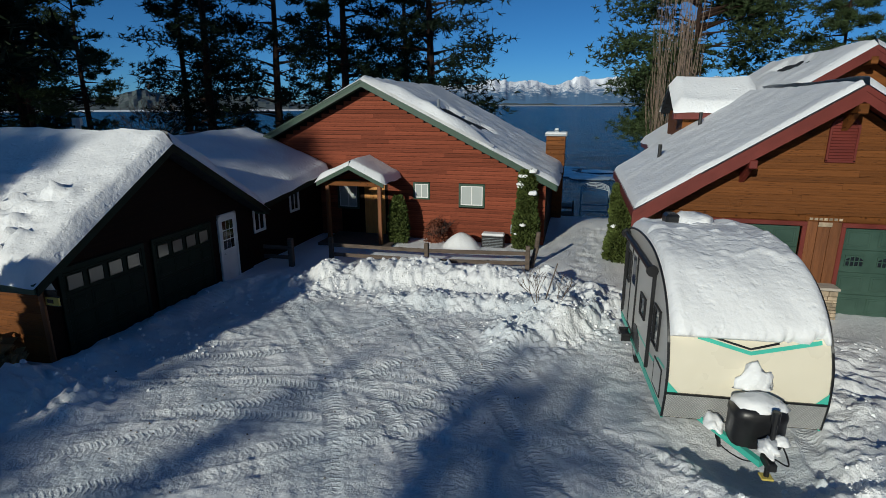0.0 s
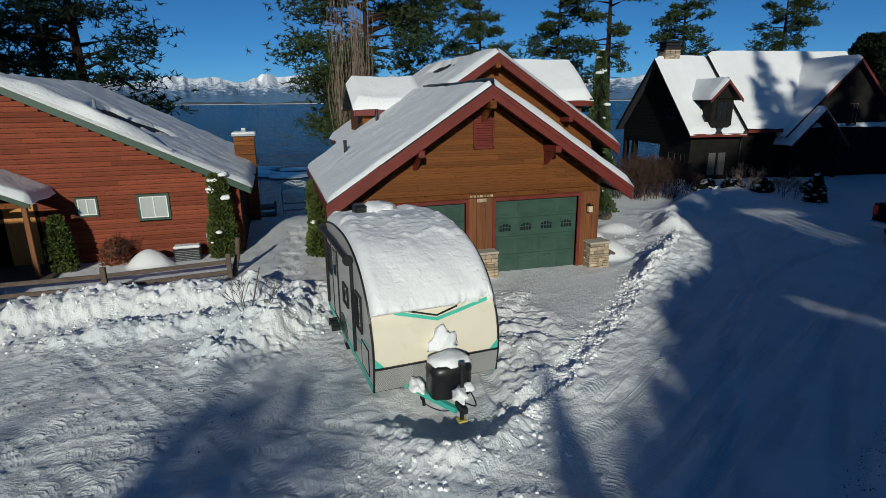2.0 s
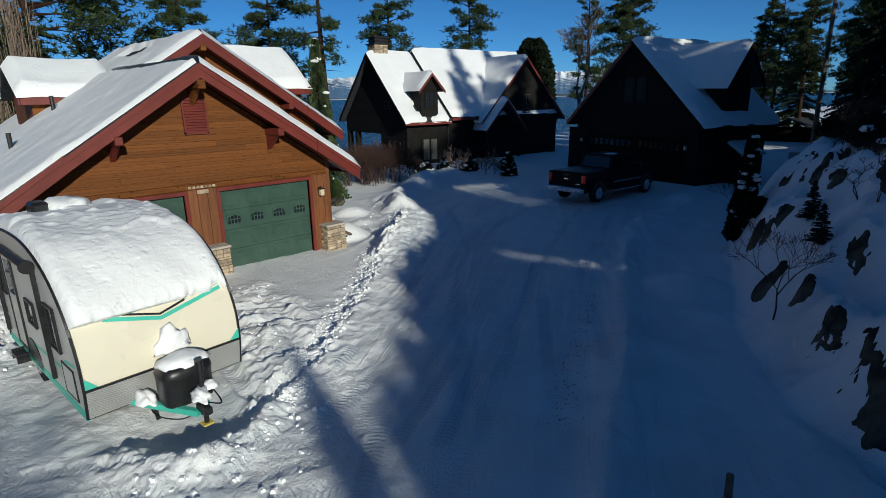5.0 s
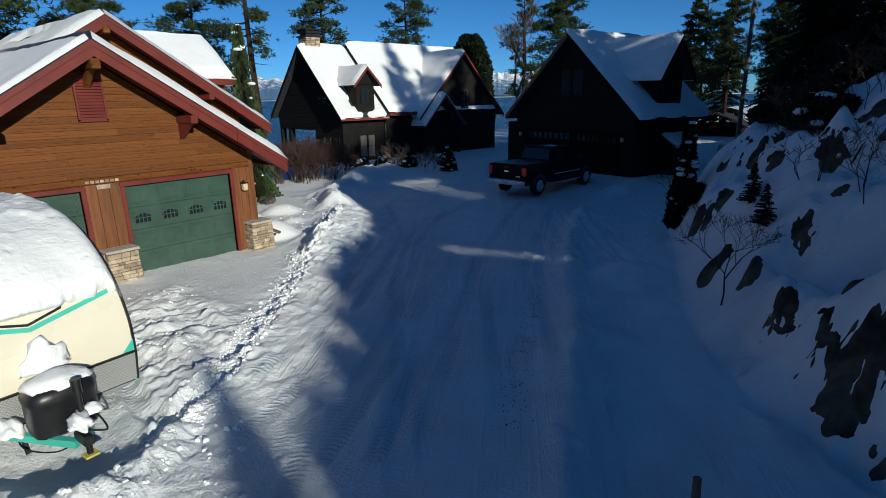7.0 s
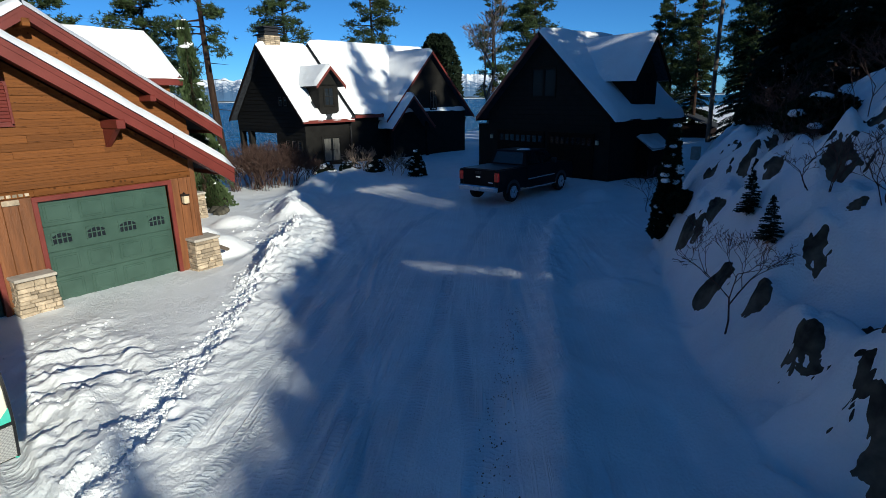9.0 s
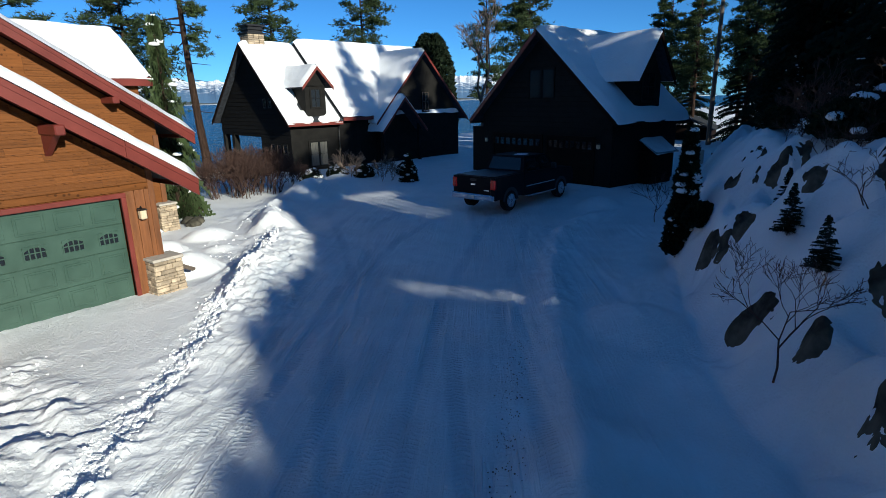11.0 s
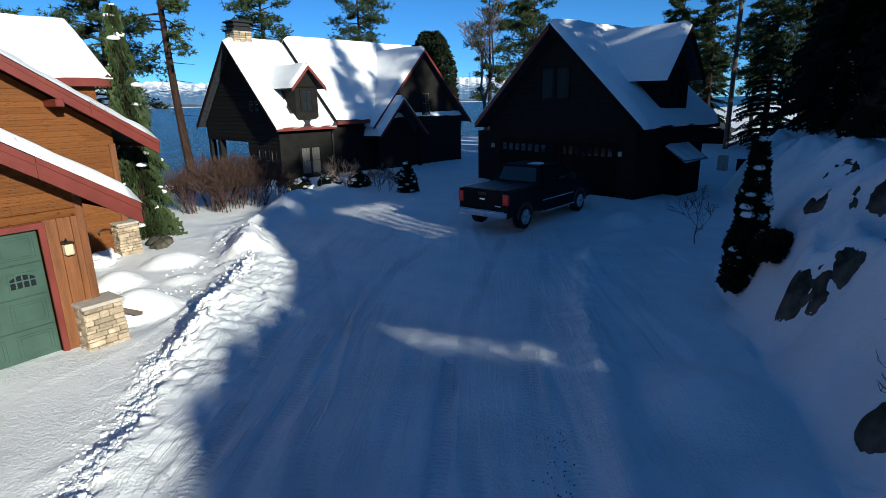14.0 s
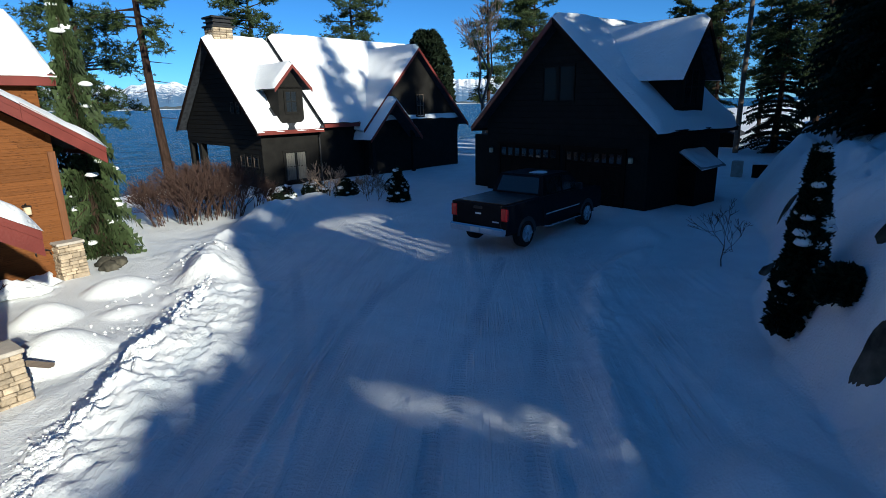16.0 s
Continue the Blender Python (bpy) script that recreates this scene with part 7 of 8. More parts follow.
part("rear_window", Mesh().add([(1.985, -0.75, 1.4), (1.985, 0.75, 1.4), (2.17, 0.66, 1.85), (2.17, -0.66, 1.85)], [(0, 1, 2, 3)]), GLASS, K)
part("windscreen", Mesh().add([(4.4, -0.82, 1.36), (4.4, 0.82, 1.36), (3.8, 0.7, 1.87), (3.8, -0.7, 1.87)], [(0, 1, 2, 3)]), GLASS, K)
tg = part("tailgate", Mesh().box(0.02, 0.07, -0.78, 0.78, 0.72, 1.33, 0.015), NAVY, K)
part("badge", Mesh().box(0.0, 0.025, -0.11, 0.11, 1.02, 1.08, 0.008), CHROME, tg)
part("latch", Mesh().box(0.0, 0.03, -0.15, 0.15, 1.18, 1.26, 0.01), BLACK, tg)
part("letter_bar", Mesh().box(0.005, 0.025, -0.72, -0.5, 0.84, 0.88), CHROME, tg)
bp_ = part("bumper", Mesh().box(-0.12, 0.1, -0.95, 0.95, 0.5, 0.72, 0.04), CHROME, K)
part("number_plate", Mesh().box(-0.135, -0.115, -0.16, 0.16, 0.54, 0.68), PLATE, bp_)
blob("snow_lump", 2.9, -0.2, 1.9, 0.4, 0.3, 0.04, 12, "thin snow left on the truck cab roof", K)


# ---- trees ----
def blades(mesh, c, rng, n, length, width, up=0.15):
    """A tuft of needles: flat slivers round a point."""
    for _ in range(n):
        d = Vector((rng.gauss(0, 1), rng.gauss(0, 1), rng.gauss(up, 0.7))).normalized()
        s = d.cross(Vector((rng.gauss(0, 1), rng.gauss(0, 1), rng.gauss(0, 1)))).normalized() * width * rng.uniform(0.6, 1.2)
        l = length * rng.uniform(0.6, 1.2)
        k = len(mesh.v)
        mesh.v.extend((tuple(c - s), tuple(c + s), tuple(c + d * l)))
        mesh.f.append((k, k + 1, k + 2))


def quick(mesh, name, mat, flat=True):
    me = bpy.data.meshes.new(name)
    me.from_pydata(mesh.v, [], mesh.f)
    me.materials.append(mat)
    return me


def pine(seed, h, r, start, spread, dens=1.0, lean=0.0, mat=None, blade=(16, 0.2, 0.017), label="", full=1.8):
    """A ponderosa: bare lower trunk, uneven limbs, tufts of needles."""
    rng = random.Random(seed)
    P = thing("pine_tree", None, label or "tall pine with bare lower trunk and open tufted crown", "tree", "pines by the lake")
    path = [(lean * h * t + 0.12 * math.sin(t * 5 + seed), 0.1 * math.sin(t * 4 + seed * 2), h * t - 0.6) for t in np.linspace(0, 1, 12)]
    rad = [max(0.03, r * (1 - 0.92 * t) * (1.25 if t == 0 else 1)) for t in np.linspace(0, 1, 12)]
    trunk, crown = Mesh().tube(path, rad, 9), Mesh()
    at = lambda t: Vector(tuple(np.interp(t, np.linspace(0, 1, 12), [p[k] for p in path]) for k in range(3)))
    n = int(34 * dens)
    for i in range(n):
        t = start + (0.985 - start) * (i + rng.random()) / n
        f = (t - start) / (1 - start)
        size = spread * (0.55 + 0.6 * math.sin(math.pi * min(1, f * 0.95 + 0.12))) * rng.uniform(0.55, 1.15) * (1 - 0.45 * f)
        a = rng.uniform(0, 6.283)
        p0 = at(t)
        rise = rng.uniform(-0.25, 0.35) + 0.3 * f
        pts = [p0 + Vector((math.cos(a) * size * s, math.sin(a) * size * s, size * (rise * s - 0.25 * s * s * (1 - f)))) for s in (0, 0.35, 0.7, 1)]
        trunk.tube(pts, [0.05 * size / 2 + 0.015, 0.03, 0.02, 0.01], 4, False)
        for k in range(int((9 * dens + size * 4) * full)):
            s = rng.uniform(0.42, 1.05) ** 0.8
            q = pts[0].lerp(pts[3], min(s, 1)) + Vector((rng.gauss(0, 0.17), rng.gauss(0, 0.17), rng.gauss(0.04, 0.1))) * size * 0.8
            q.z += size * (rise * s - 0.25 * s * s * (1 - f)) - (pts[3].z - pts[0].z) * min(s, 1)
            blades(crown, q, rng, blade[0], blade[1], blade[2], 0.3)
    for i in range(5):
        t = start * rng.uniform(0.45, 0.98)
        a, l = rng.uniform(0, 6.283), rng.uniform(0.6, 1.6)
        p0 = at(t)
        trunk.tube([p0, p0 + Vector((math.cos(a) * l, math.sin(a) * l, -0.1 * l))], [0.03, 0.008], 4, False)
    part("trunk", trunk, BARK, P)
    part("crown", quick(crown, "crown", mat or NEEDLE), mat or NEEDLE, P)
    return P


def fir(seed, h, r, spread, start=0.08, mat=None, droop=0.35, name="fir_tree", label="", group="firs on the slope", snow=0, dens=1.0, gaps=0.12, fine=1.0):
    """A fir or spruce: whorls of drooping boughs with hanging sprays."""
    rng = random.Random(seed)
    P = thing(name, None, label or "dense dark fir tree with drooping boughs", "tree", group)
    trunk, crown, load = Mesh().tube([(0, 0, -0.6), (0.03, 0, h * 0.5), (0, 0.02, h)], [r, r * 0.6, 0.02], 8), Mesh(), Mesh()
    z = h * start
    while z < h * 0.985:
        f = (z - h * start) / (h * (1 - start))
        n = max(4, int((8 - 3 * f) * dens))
        for k in range(n):
            if rng.random() < gaps:
                continue
            a = rng.uniform(0, 6.283)
            size = max(0.12, spread * (1 - f) ** 0.85 * rng.uniform(0.6, 1.15))
            ca, sa = math.cos(a), math.sin(a)
            tip = None
            steps_ = max(3, int(size / (0.2 * fine)))
            for s in range(steps_):
                u = (s + 0.6) / steps_
                d = size * u
                zz = z + rng.uniform(-0.03, 0.03) + 0.1 * d - droop * d * u
                c = Vector((ca * d, sa * d, zz))
                wdt = (0.10 * fine + 0.32 * size * (1 - u) ** 0.7 * 0.6) * rng.uniform(0.7, 1.2)
                for sd in (-1, 1):
                    tipp = c + Vector((-sa * sd * wdt + ca * 0.18, ca * sd * wdt + sa * 0.18, (-0.10 - 0.22 * rng.random()) * (1.4 if fine < 1 else 1)))
                    b = c + Vector((ca * 0.16, sa * 0.16, 0.02))
                    q = len(crown.v)
                    mid = (c + tipp) / 2 + Vector((0, 0, 0.03))
                    w2 = Vector((ca, sa, 0)) * 0.09 * fine * fine
                    crown.v.extend((tuple(c), tuple(mid - w2), tuple(tipp), tuple(mid + w2), tuple(b)))
                    crown.f.append((q, q + 1, q + 2, q + 3, q + 4))
                    hang = c + Vector((-sa * sd * wdt * 0.5, ca * sd * wdt * 0.5, -0.28 * rng.uniform(0.5, 1.2)))
                    q = len(crown.v)
                    crown.v.extend((tuple(c - w2 * 0.7), tuple(c + w2 * 0.7), tuple(hang)))
                    crown.f.append((q, q + 1, q + 2))
            trunk.tube([(0, 0, z), (ca * size, sa * size, z + 0.1 * size - droop * size)], [0.02 + 0.012 * size, 0.006], 3, False)
            if snow and rng.random() < snow:
                u = rng.uniform(0.45, 0.95)
                d = size * u
                bx = Mesh()
                s = rng.uniform(0.07, 0.17)
                cc = Vector((ca * d, sa * d, z + 0.1 * d - droop * d * u + 0.05))
                ringp = []
                for kk, (rr, zz) in enumerate(((0.6, -0.3), (1.0, 0.0), (0.75, 0.4), (0.05, 0.6))):
                    ringp += [cc + Vector((math.cos(t) * rr * s * 1.3, math.sin(t) * rr * s * 1.3, zz * s)) * 1.0 for t in np.linspace(0, 6.283, 7)[:-1]]
                load.add(ringp, [(i * 6 + j, i * 6 + (j + 1) % 6, (i + 1) * 6 + (j + 1) % 6, (i + 1) * 6 + j) for i in range(3) for j in range(6)])
        z += max(0.16, h * 0.024) * rng.uniform(0.7, 1.3) * (1 - 0.4 * f)
    part("trunk", trunk, BARK, P)
    part("crown", quick(crown, "crown", mat or SHADED_FIR), mat or SHADED_FIR, P)
    if load.v:
        part("snow_load", load, ROOF_SNOW, P, "clumps of snow on the boughs", smooth=True)["kind"] = "stuff"
    return P


def bare_tree(seed, h, r, mat, name="bare_tree", label="leafless tree with fine bare twigs", depth=5, spread=0.55, group="bare trees", stems=1, base=0.0, thin=0.006):
    rng = random.Random(seed)
    m = Mesh()

    def grow(p, d, l, rad, k):
        mid = p + d * l * 0.5 + Vector((rng.gauss(0, 1), rng.gauss(0, 1), rng.gauss(0, 0.5))) * l * 0.04
        end = p + d * l
        m.tube([p, mid, end], [rad, rad * 0.85, rad * 0.68], 5 if rad > 0.03 else 3, False)
        if k == 0:
            return
        for i in range(rng.choice((2, 3, 3)) if k > 1 else 2):
            q = p.lerp(end, rng.uniform(0.55, 1.0)) if i else end
            nd = (d + Vector((rng.gauss(0, spread), rng.gauss(0, spread), rng.gauss(0.12, spread * 0.5)))).normalized()
            grow(q, nd, l * rng.uniform(0.58, 0.82), max(rad * rng.uniform(0.5, 0.68), thin), k - 1)
    for s in range(stems):
        a = rng.uniform(0, 6.283)
        tilt = 0.0 if stems == 1 else rng.uniform(0.1, 0.5)
        grow(Vector((base * math.cos(a), base * math.sin(a), -0.1)), Vector((math.cos(a) * tilt, math.sin(a) * tilt, 1)).normalized(), h * 0.32 * rng.uniform(0.8, 1.1), r, depth)
    P = thing(name, None, label, "tree" if h > 3 else "shrub", group)
    part("branchwork", m, mat, P)["kind"] = "stuff"
    return P


def leafy(seed, h, r, mat, shape, n, name, label, category, group="", leaf=0.1, snow=0, rings=9):
    """A clipped or columnar evergreen: leaf sprays over an uneven body; shape(f) is the relative radius at height f."""
    rng = random.Random(seed)
    P = thing(name, None, label, category, group)
    crown, load = Mesh(), Mesh()
    for _ in range(n):
        f = rng.random()
        if shape(f) < 0.02:
            continue
        a = rng.uniform(0, 6.283)
        rr = r * shape(f) * (0.72 + 0.3 * rng.random() ** 0.5 + 0.16 * noise.noise(Vector((math.cos(a) * 2, math.sin(a) * 2, f * h * 1.7 + seed))))
        c = Vector((math.cos(a) * rr, math.sin(a) * rr, f * h))
        d = Vector((math.cos(a) * 0.6, math.sin(a) * 0.6, rng.uniform(0.1, 1.2))).normalized()
        for _k in range(2):
            dd = (d + Vector((rng.gauss(0, 0.4), rng.gauss(0, 0.4), rng.gauss(0, 0.3)))).normalized()
            s = dd.cross(Vector((rng.gauss(0, 1), rng.gauss(0, 1), rng.gauss(0, 1)))).normalized() * leaf * 0.33
            k = len(crown.v)
            crown.v.extend((tuple(c), tuple(c + dd * leaf * 0.5 + s), tuple(c + dd * leaf * rng.uniform(0.8, 1.3)), tuple(c + dd * leaf * 0.5 - s)))
            crown.f.append((k, k + 1, k + 2, k + 3))
        if snow and rng.random() < snow:
            s = rng.uniform(0.05, 0.12) * (1 + r)
            ringp = []
            for rr2, zz in ((0.6, -0.3), (1.0, 0.0), (0.75, 0.4), (0.05, 0.6)):
                ringp += [c + Vector((math.cos(t) * rr2 * s, math.sin(t) * rr2 * s, zz * s)) for t in np.linspace(0, 6.283, 7)[:-1]]
            load.add(ringp, [(i * 6 + j, i * 6 + (j + 1) % 6, (i + 1) * 6 + (j + 1) % 6, (i + 1) * 6 + j) for i in range(3) for j in range(6)])
    core = Mesh()
    prof = [(f, max(0.02, r * shape(f) * 0.74)) for f in np.linspace(0.02, 0.98, rings)]
    core.tube([(0, 0, f * h) for f, _ in prof], [q for _, q in prof], 10)
    part("core", core, mat, P)
    part("foliage", quick(crown, "foliage", mat), mat, P)
    if load.v:
        part("snow_load", load, ROOF_SNOW, P, "clumps of snow in the foliage", smooth=True)["kind"] = "stuff"
    return P


def put(ob, x, y, z=None, turn=0.0, size=1.0):
    ob.matrix_basis = pose(x, y, height(x, y) - 0.05 if z is None else z, 0, 0, turn) @ Matrix.Diagonal((size, size, size, 1))
    return ob


def again(ob, x, y, turn, size=1.0, z=None, label=""):
    c = copy_thing(ob, Matrix())
    put(c, x, y, z, turn, size)
    if label:
        c["label"] = label
    return c


def shoots(seed, n, h, r):
    """A clump of straight pale stems with short upright side twigs."""
    rg = random.Random(seed)
    m = Mesh()
    for _ in range(n):
        a, d = rg.uniform(0, 6.283), r * math.sqrt(rg.random())
        top = h * rg.uniform(0.55, 1.0)
        base = Vector((math.cos(a) * d, math.sin(a) * d, -0.2))
        tip = base + Vector((rg.gauss(0, 0.25) + math.cos(a) * 0.35, rg.gauss(0, 0.25) + math.sin(a) * 0.35, top))
        m.tube([base, base.lerp(tip, 0.5) + Vector((rg.gauss(0, 0.06), rg.gauss(0, 0.06), 0)), tip], [0.022, 0.016, 0.006], 4, False)
        for _k in range(14):
            p = base.lerp(tip, rg.uniform(0.25, 0.97))
            l = rg.uniform(0.5, 1.5)
            b = rg.uniform(0, 6.283)
            m.tube([p, p + Vector((math.cos(b) * 0.16 * l, math.sin(b) * 0.16 * l, l))], [0.008, 0.005], 3, False)
    P = thing("poplar_shoots", None, "clump of straight leafless pale shoots", "tree")
    part("branchwork", m, TWIG, P)["kind"] = "stuff"
    return P


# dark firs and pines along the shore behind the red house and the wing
fa = put(pine(101, 25, 0.42, 0.2, 4.2, 1.9, mat=SHADED_FIR, blade=(8, 0.4, 0.045), full=1.95, label="tall dark shore pine with dense ragged crown"), -9.9, 37.0)
pa = put(pine(102, 20, 0.32, 0.3, 2.9, 1.7, blade=(12, 0.32, 0.032), full=2.2), -38.0, 37.0)
pb = put(pine(103, 19, 0.26, 0.36, 3.1, 1.9, blade=(12, 0.32, 0.032), full=2.3), 23.9, 44.0)
for src, x, y, turn, s in ((fa, -16.6, 38.5, 80, 1.05), (fa, -22.0, 38.5, 200, 1.0), (fa, -27.5, 38.0, 140, 1.1), (fa, -46, 38, 20, 1.15), 
                           (pa, -44.0, 37.0, 120, 1.0), (fa, -53, 40, 60, 1.1), (fa, -32.0, 41, 95, 0.95), (fa, -48.5, 41, 250, 1.1), (fa, -12.8, 41, 310, 0.9), (pa, -19.0, 41.0, 250, 1.0)):
    again(src, x, y, turn, s)
# pines behind the cedar house and between the houses
put(pine(112, 26, 0.24, 0.26, 5.0, 3.0, mat=NEEDLE, blade=(10, 0.34, 0.042), full=3.0, label="big spreading evergreen behind the cedar house"), 6.4, 37.5)
again(pb, 16.5, 43.0, 130, 1.0)
pc = put(pine(104, 20, 0.3, 0.42, 2.8, 1.2, lean=-0.06, blade=(12, 0.32, 0.032), full=2.2), 24.6, 36.6)
again(pb, 36.6, 44.1, 60, 0.95)
again(pb, 44.5, 41.0, 200, 0.95)
again(pb, 60.0, 31.0, 15, 0.95)
again(pb, 71.0, 38.0, 95, 1.05)
again(pb, 82.0, 23.5, 170, 0.6)
again(pa, 56.0, 34.0, 10, 0.8)
# spruce at the corner of the cedar house
put(fir(105, 7.4, 0.13, 1.15, 0.02, NEEDLE, droop=0.8, name="weeping_spruce", label="narrow weeping spruce hung with clumps of snow", group="", snow=0.07, dens=1.5, gaps=0.25, fine=0.5), 14.6, 22.6)
# rounded dark tree and the bare tree behind the two dark houses
rc = put(leafy(106, 9.5, 2.1, DARK_LEAF, lambda f: math.sqrt(max(0.0, 1 - ((f - 0.38) / 0.64) ** 2)), 5200, "rounded_cedar", "dense dark rounded evergreen tree", "tree", leaf=0.34), 44.8, 33.0)
put(bare_tree(107, 13.5, 0.24, OLD_WOOD, depth=7, spread=0.4, thin=0.022), 47.3, 29.3)
# bare poplar shoots by the cedar house
put(shoots(108, 46, 13.5, 1.0), 4.5, 31.5)
put(bare_tree(109, 10, 0.14, TWIG, depth=6, spread=0.5, thin=0.015), -31.0, 36.0)
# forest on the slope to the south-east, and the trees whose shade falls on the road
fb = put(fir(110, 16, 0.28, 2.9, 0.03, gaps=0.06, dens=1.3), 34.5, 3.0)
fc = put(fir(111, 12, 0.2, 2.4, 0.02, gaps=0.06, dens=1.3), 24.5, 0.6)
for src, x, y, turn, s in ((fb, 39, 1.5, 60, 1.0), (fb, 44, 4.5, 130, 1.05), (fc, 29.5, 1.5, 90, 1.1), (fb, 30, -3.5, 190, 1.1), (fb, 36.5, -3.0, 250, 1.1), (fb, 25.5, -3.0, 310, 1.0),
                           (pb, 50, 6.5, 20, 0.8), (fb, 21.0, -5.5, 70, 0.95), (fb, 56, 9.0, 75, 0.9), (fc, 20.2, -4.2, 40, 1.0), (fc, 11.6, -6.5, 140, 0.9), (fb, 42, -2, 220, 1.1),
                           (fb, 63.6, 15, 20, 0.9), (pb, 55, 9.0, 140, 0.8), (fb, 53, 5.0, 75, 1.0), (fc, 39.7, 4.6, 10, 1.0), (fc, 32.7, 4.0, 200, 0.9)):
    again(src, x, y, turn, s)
for x, y, turn, s in ((60, 14, 0, 0.75), (66, 18, 90, 0.8), (52, 15, 40, 0.6), (72, 12, 10, 0.8), (63, 6, 200, 0.9)):
    again(pb, x, y, turn, s)
# trees behind the viewer, whose tops throw the shade over yard, road and dark houses
RUN = Vector((0.9018, 2.943))            # how far a shadow reaches for each metre of height


def shade_tree(src, tall, tipx, tipy, top, turn, wide=1.0):
    """A tree of full height tall whose tip's shadow falls on the ground at tipx, tipy; top: the tip's height."""
    x, y = tipx - RUN.x * top, tipy - RUN.y * top
    z = height(x, y)
    k = (top - z) / tall
    c = copy_thing(src, Matrix())
    c.matrix_basis = pose(x, y, z, 0, 0, turn) @ Matrix.Diagonal((k * wide, k * wide, k, 1))


rng = random.Random(31)
rs = put(leafy(116, 9.5, 2.1, DARK_LEAF, lambda f: math.sqrt(max(0.0, 1 - ((f - 0.38) / 0.64) ** 2)), 1300, "rounded_cedar", "dense dark rounded evergreen tree", "tree", leaf=0.6), 30.0, -32.0)
ps = put(pine(117, 20, 0.32, 0.3, 2.9, 1.5, blade=(9, 0.42, 0.06), full=1.0), -44.0, -62.0)
# a belt of dense round-headed evergreens on the slope behind
EDGE_C = [3.0, 3.5, 4.7, 5.3, 5.8, 6.8, 8.1, 8.8, 10.0, 10.5, 10.9, 12.0, 14.0, 28.0]
EDGE_Y = [5.2, 5.9, 7.7, 8.5, 10.4, 12.0, 12.2, 12.8, 15.2, 17.6, 20.8, 22.5, 23.5, 26.0]


def from_c(c, y):
    return (c + 0.293 * y) / 0.956


for c in (3.6, 4.35, 5.2, 6.1, 6.9, 7.7, 8.35, 11.75):
    y = float(np.interp(c - 0.35, EDGE_C, EDGE_Y)) + rng.uniform(0.1, 0.7)
    shade_tree(rs, 9.5, from_c(c, y), y, rng.uniform(8.0, 9.5), rng.uniform(0, 360), rng.uniform(0.46, 0.56))
for c in (5.4, 6.8, 13.3, 19.0, 21.0, 23.0, 25.0, 27.0):
    y = float(np.interp(c - 1.6, EDGE_C, EDGE_Y)) - (1.5 if c < 12 else 0.0)
    shade_tree(rs, 9.5, from_c(c, y), y, rng.uniform(8.0, 9.5), rng.uniform(0, 360), rng.uniform(0.9, 1.0))
for c, y, wide in ((2.95, 5.3, 0.3), (3.3, 5.9, 0.28), (8.3, 9.6, 0.42), (12.2, 19.0, 0.5), (12.9, 20.0, 0.6)):
    shade_tree(rs, 9.5, from_c(c, y), y, 8.6, 40 * c, wide)


def lifted_tree(c, low, top, top_z, seed):
    """A bare trunk with a dense head, whose shade on the ground runs from low to top."""
    y0 = top - RUN.y * top_z
    x0 = from_c(c, y0)
    z0 = height(x0, y0)
    foot = ((low - y0) / RUN.y + 0.25 - z0) / (top_z - z0)
    t = leafy(seed, top_z - z0, 0.42, DARK_LEAF, lambda f: math.sqrt(max(0.0, 1 - ((f - foot) / (1.02 - foot) * 2 - 1) ** 4)) if f > foot else 0.0, 1400,
              "high_crowned_cedar", "evergreen with a bare lower trunk and dense top", "tree", leaf=0.3, rings=60)
    t.matrix_basis = pose(x0, y0, z0)


# a gap under the high crowns lets a thin band of sun through to the road; low trees close it from below
for k in range(9):
    c = 8.95 + 0.33 * k
    low, top = float(np.interp(c - 0.3, [9.0, 9.7, 10.15, 10.5, 11.3], [9.55, 8.85, 7.95, 7.2, 6.1])), float(np.interp(c - 0.1, EDGE_C, EDGE_Y))
    gap = float(np.interp(c, [9.0, 9.2, 9.9, 10.2, 10.9, 11.2], [0.1, 0.25, 0.9, 1.1, 0.8, -0.3]))
    lifted_tree(c, low, top, 8.8, 500 + k)
    shade_tree(rs, 9.5, from_c(c, low - gap), low - gap, 7.4, 60 * k, 0.3)
# the same farther off, by the shrubs
for k in range(9):
    c = 14.1 + 0.42 * k
    lifted_tree(c, 19.4 - 0.1 * k, 23.2, 9.0, 520 + k)
    shade_tree(rs, 9.5, from_c(c, 19.0 - 0.06 * k), 19.0 - 0.06 * k, 7.4, 60 * k, 0.36)
shade_tree(fc, 12, from_c(4.71, 9.4), 9.4, 9.0, 70, 0.3)
shade_tree(fc, 12, 5.1, 9.4, 9.0, 30, 0.9)
high = put(pine(115, 20, 0.2, 0.74, 2.4, 1.2, blade=(9, 0.5, 0.09), full=1.0, label="tall pine with a small high crown"), -30.0, -24.0)
far_pine = put(pine(118, 20, 0.25, 0.5, 2.6, 1.5, blade=(9, 0.5, 0.09), full=1.1, label="tall pine on the slope behind"), -20.0, -70.0)
for x, top in ((25.6, 14.5), (27.2, 15.5), (23.8, 14.0)):
    shade_tree(high, 20, x, 32.8, top, 50 * x, 0.9)
for k in range(2, 14):
    x = 25.5 + k * 1.55
    shade_tree(far_pine, 20, x + rng.uniform(-0.5, 0.5), 31 + 0.25 * (x - 19) + rng.uniform(-4, 5) - (5 if k > 6 else 0), rng.uniform(22, 28), rng.uniform(0, 360), rng.uniform(0.5, 0.8) if k < 8 else 1.15)
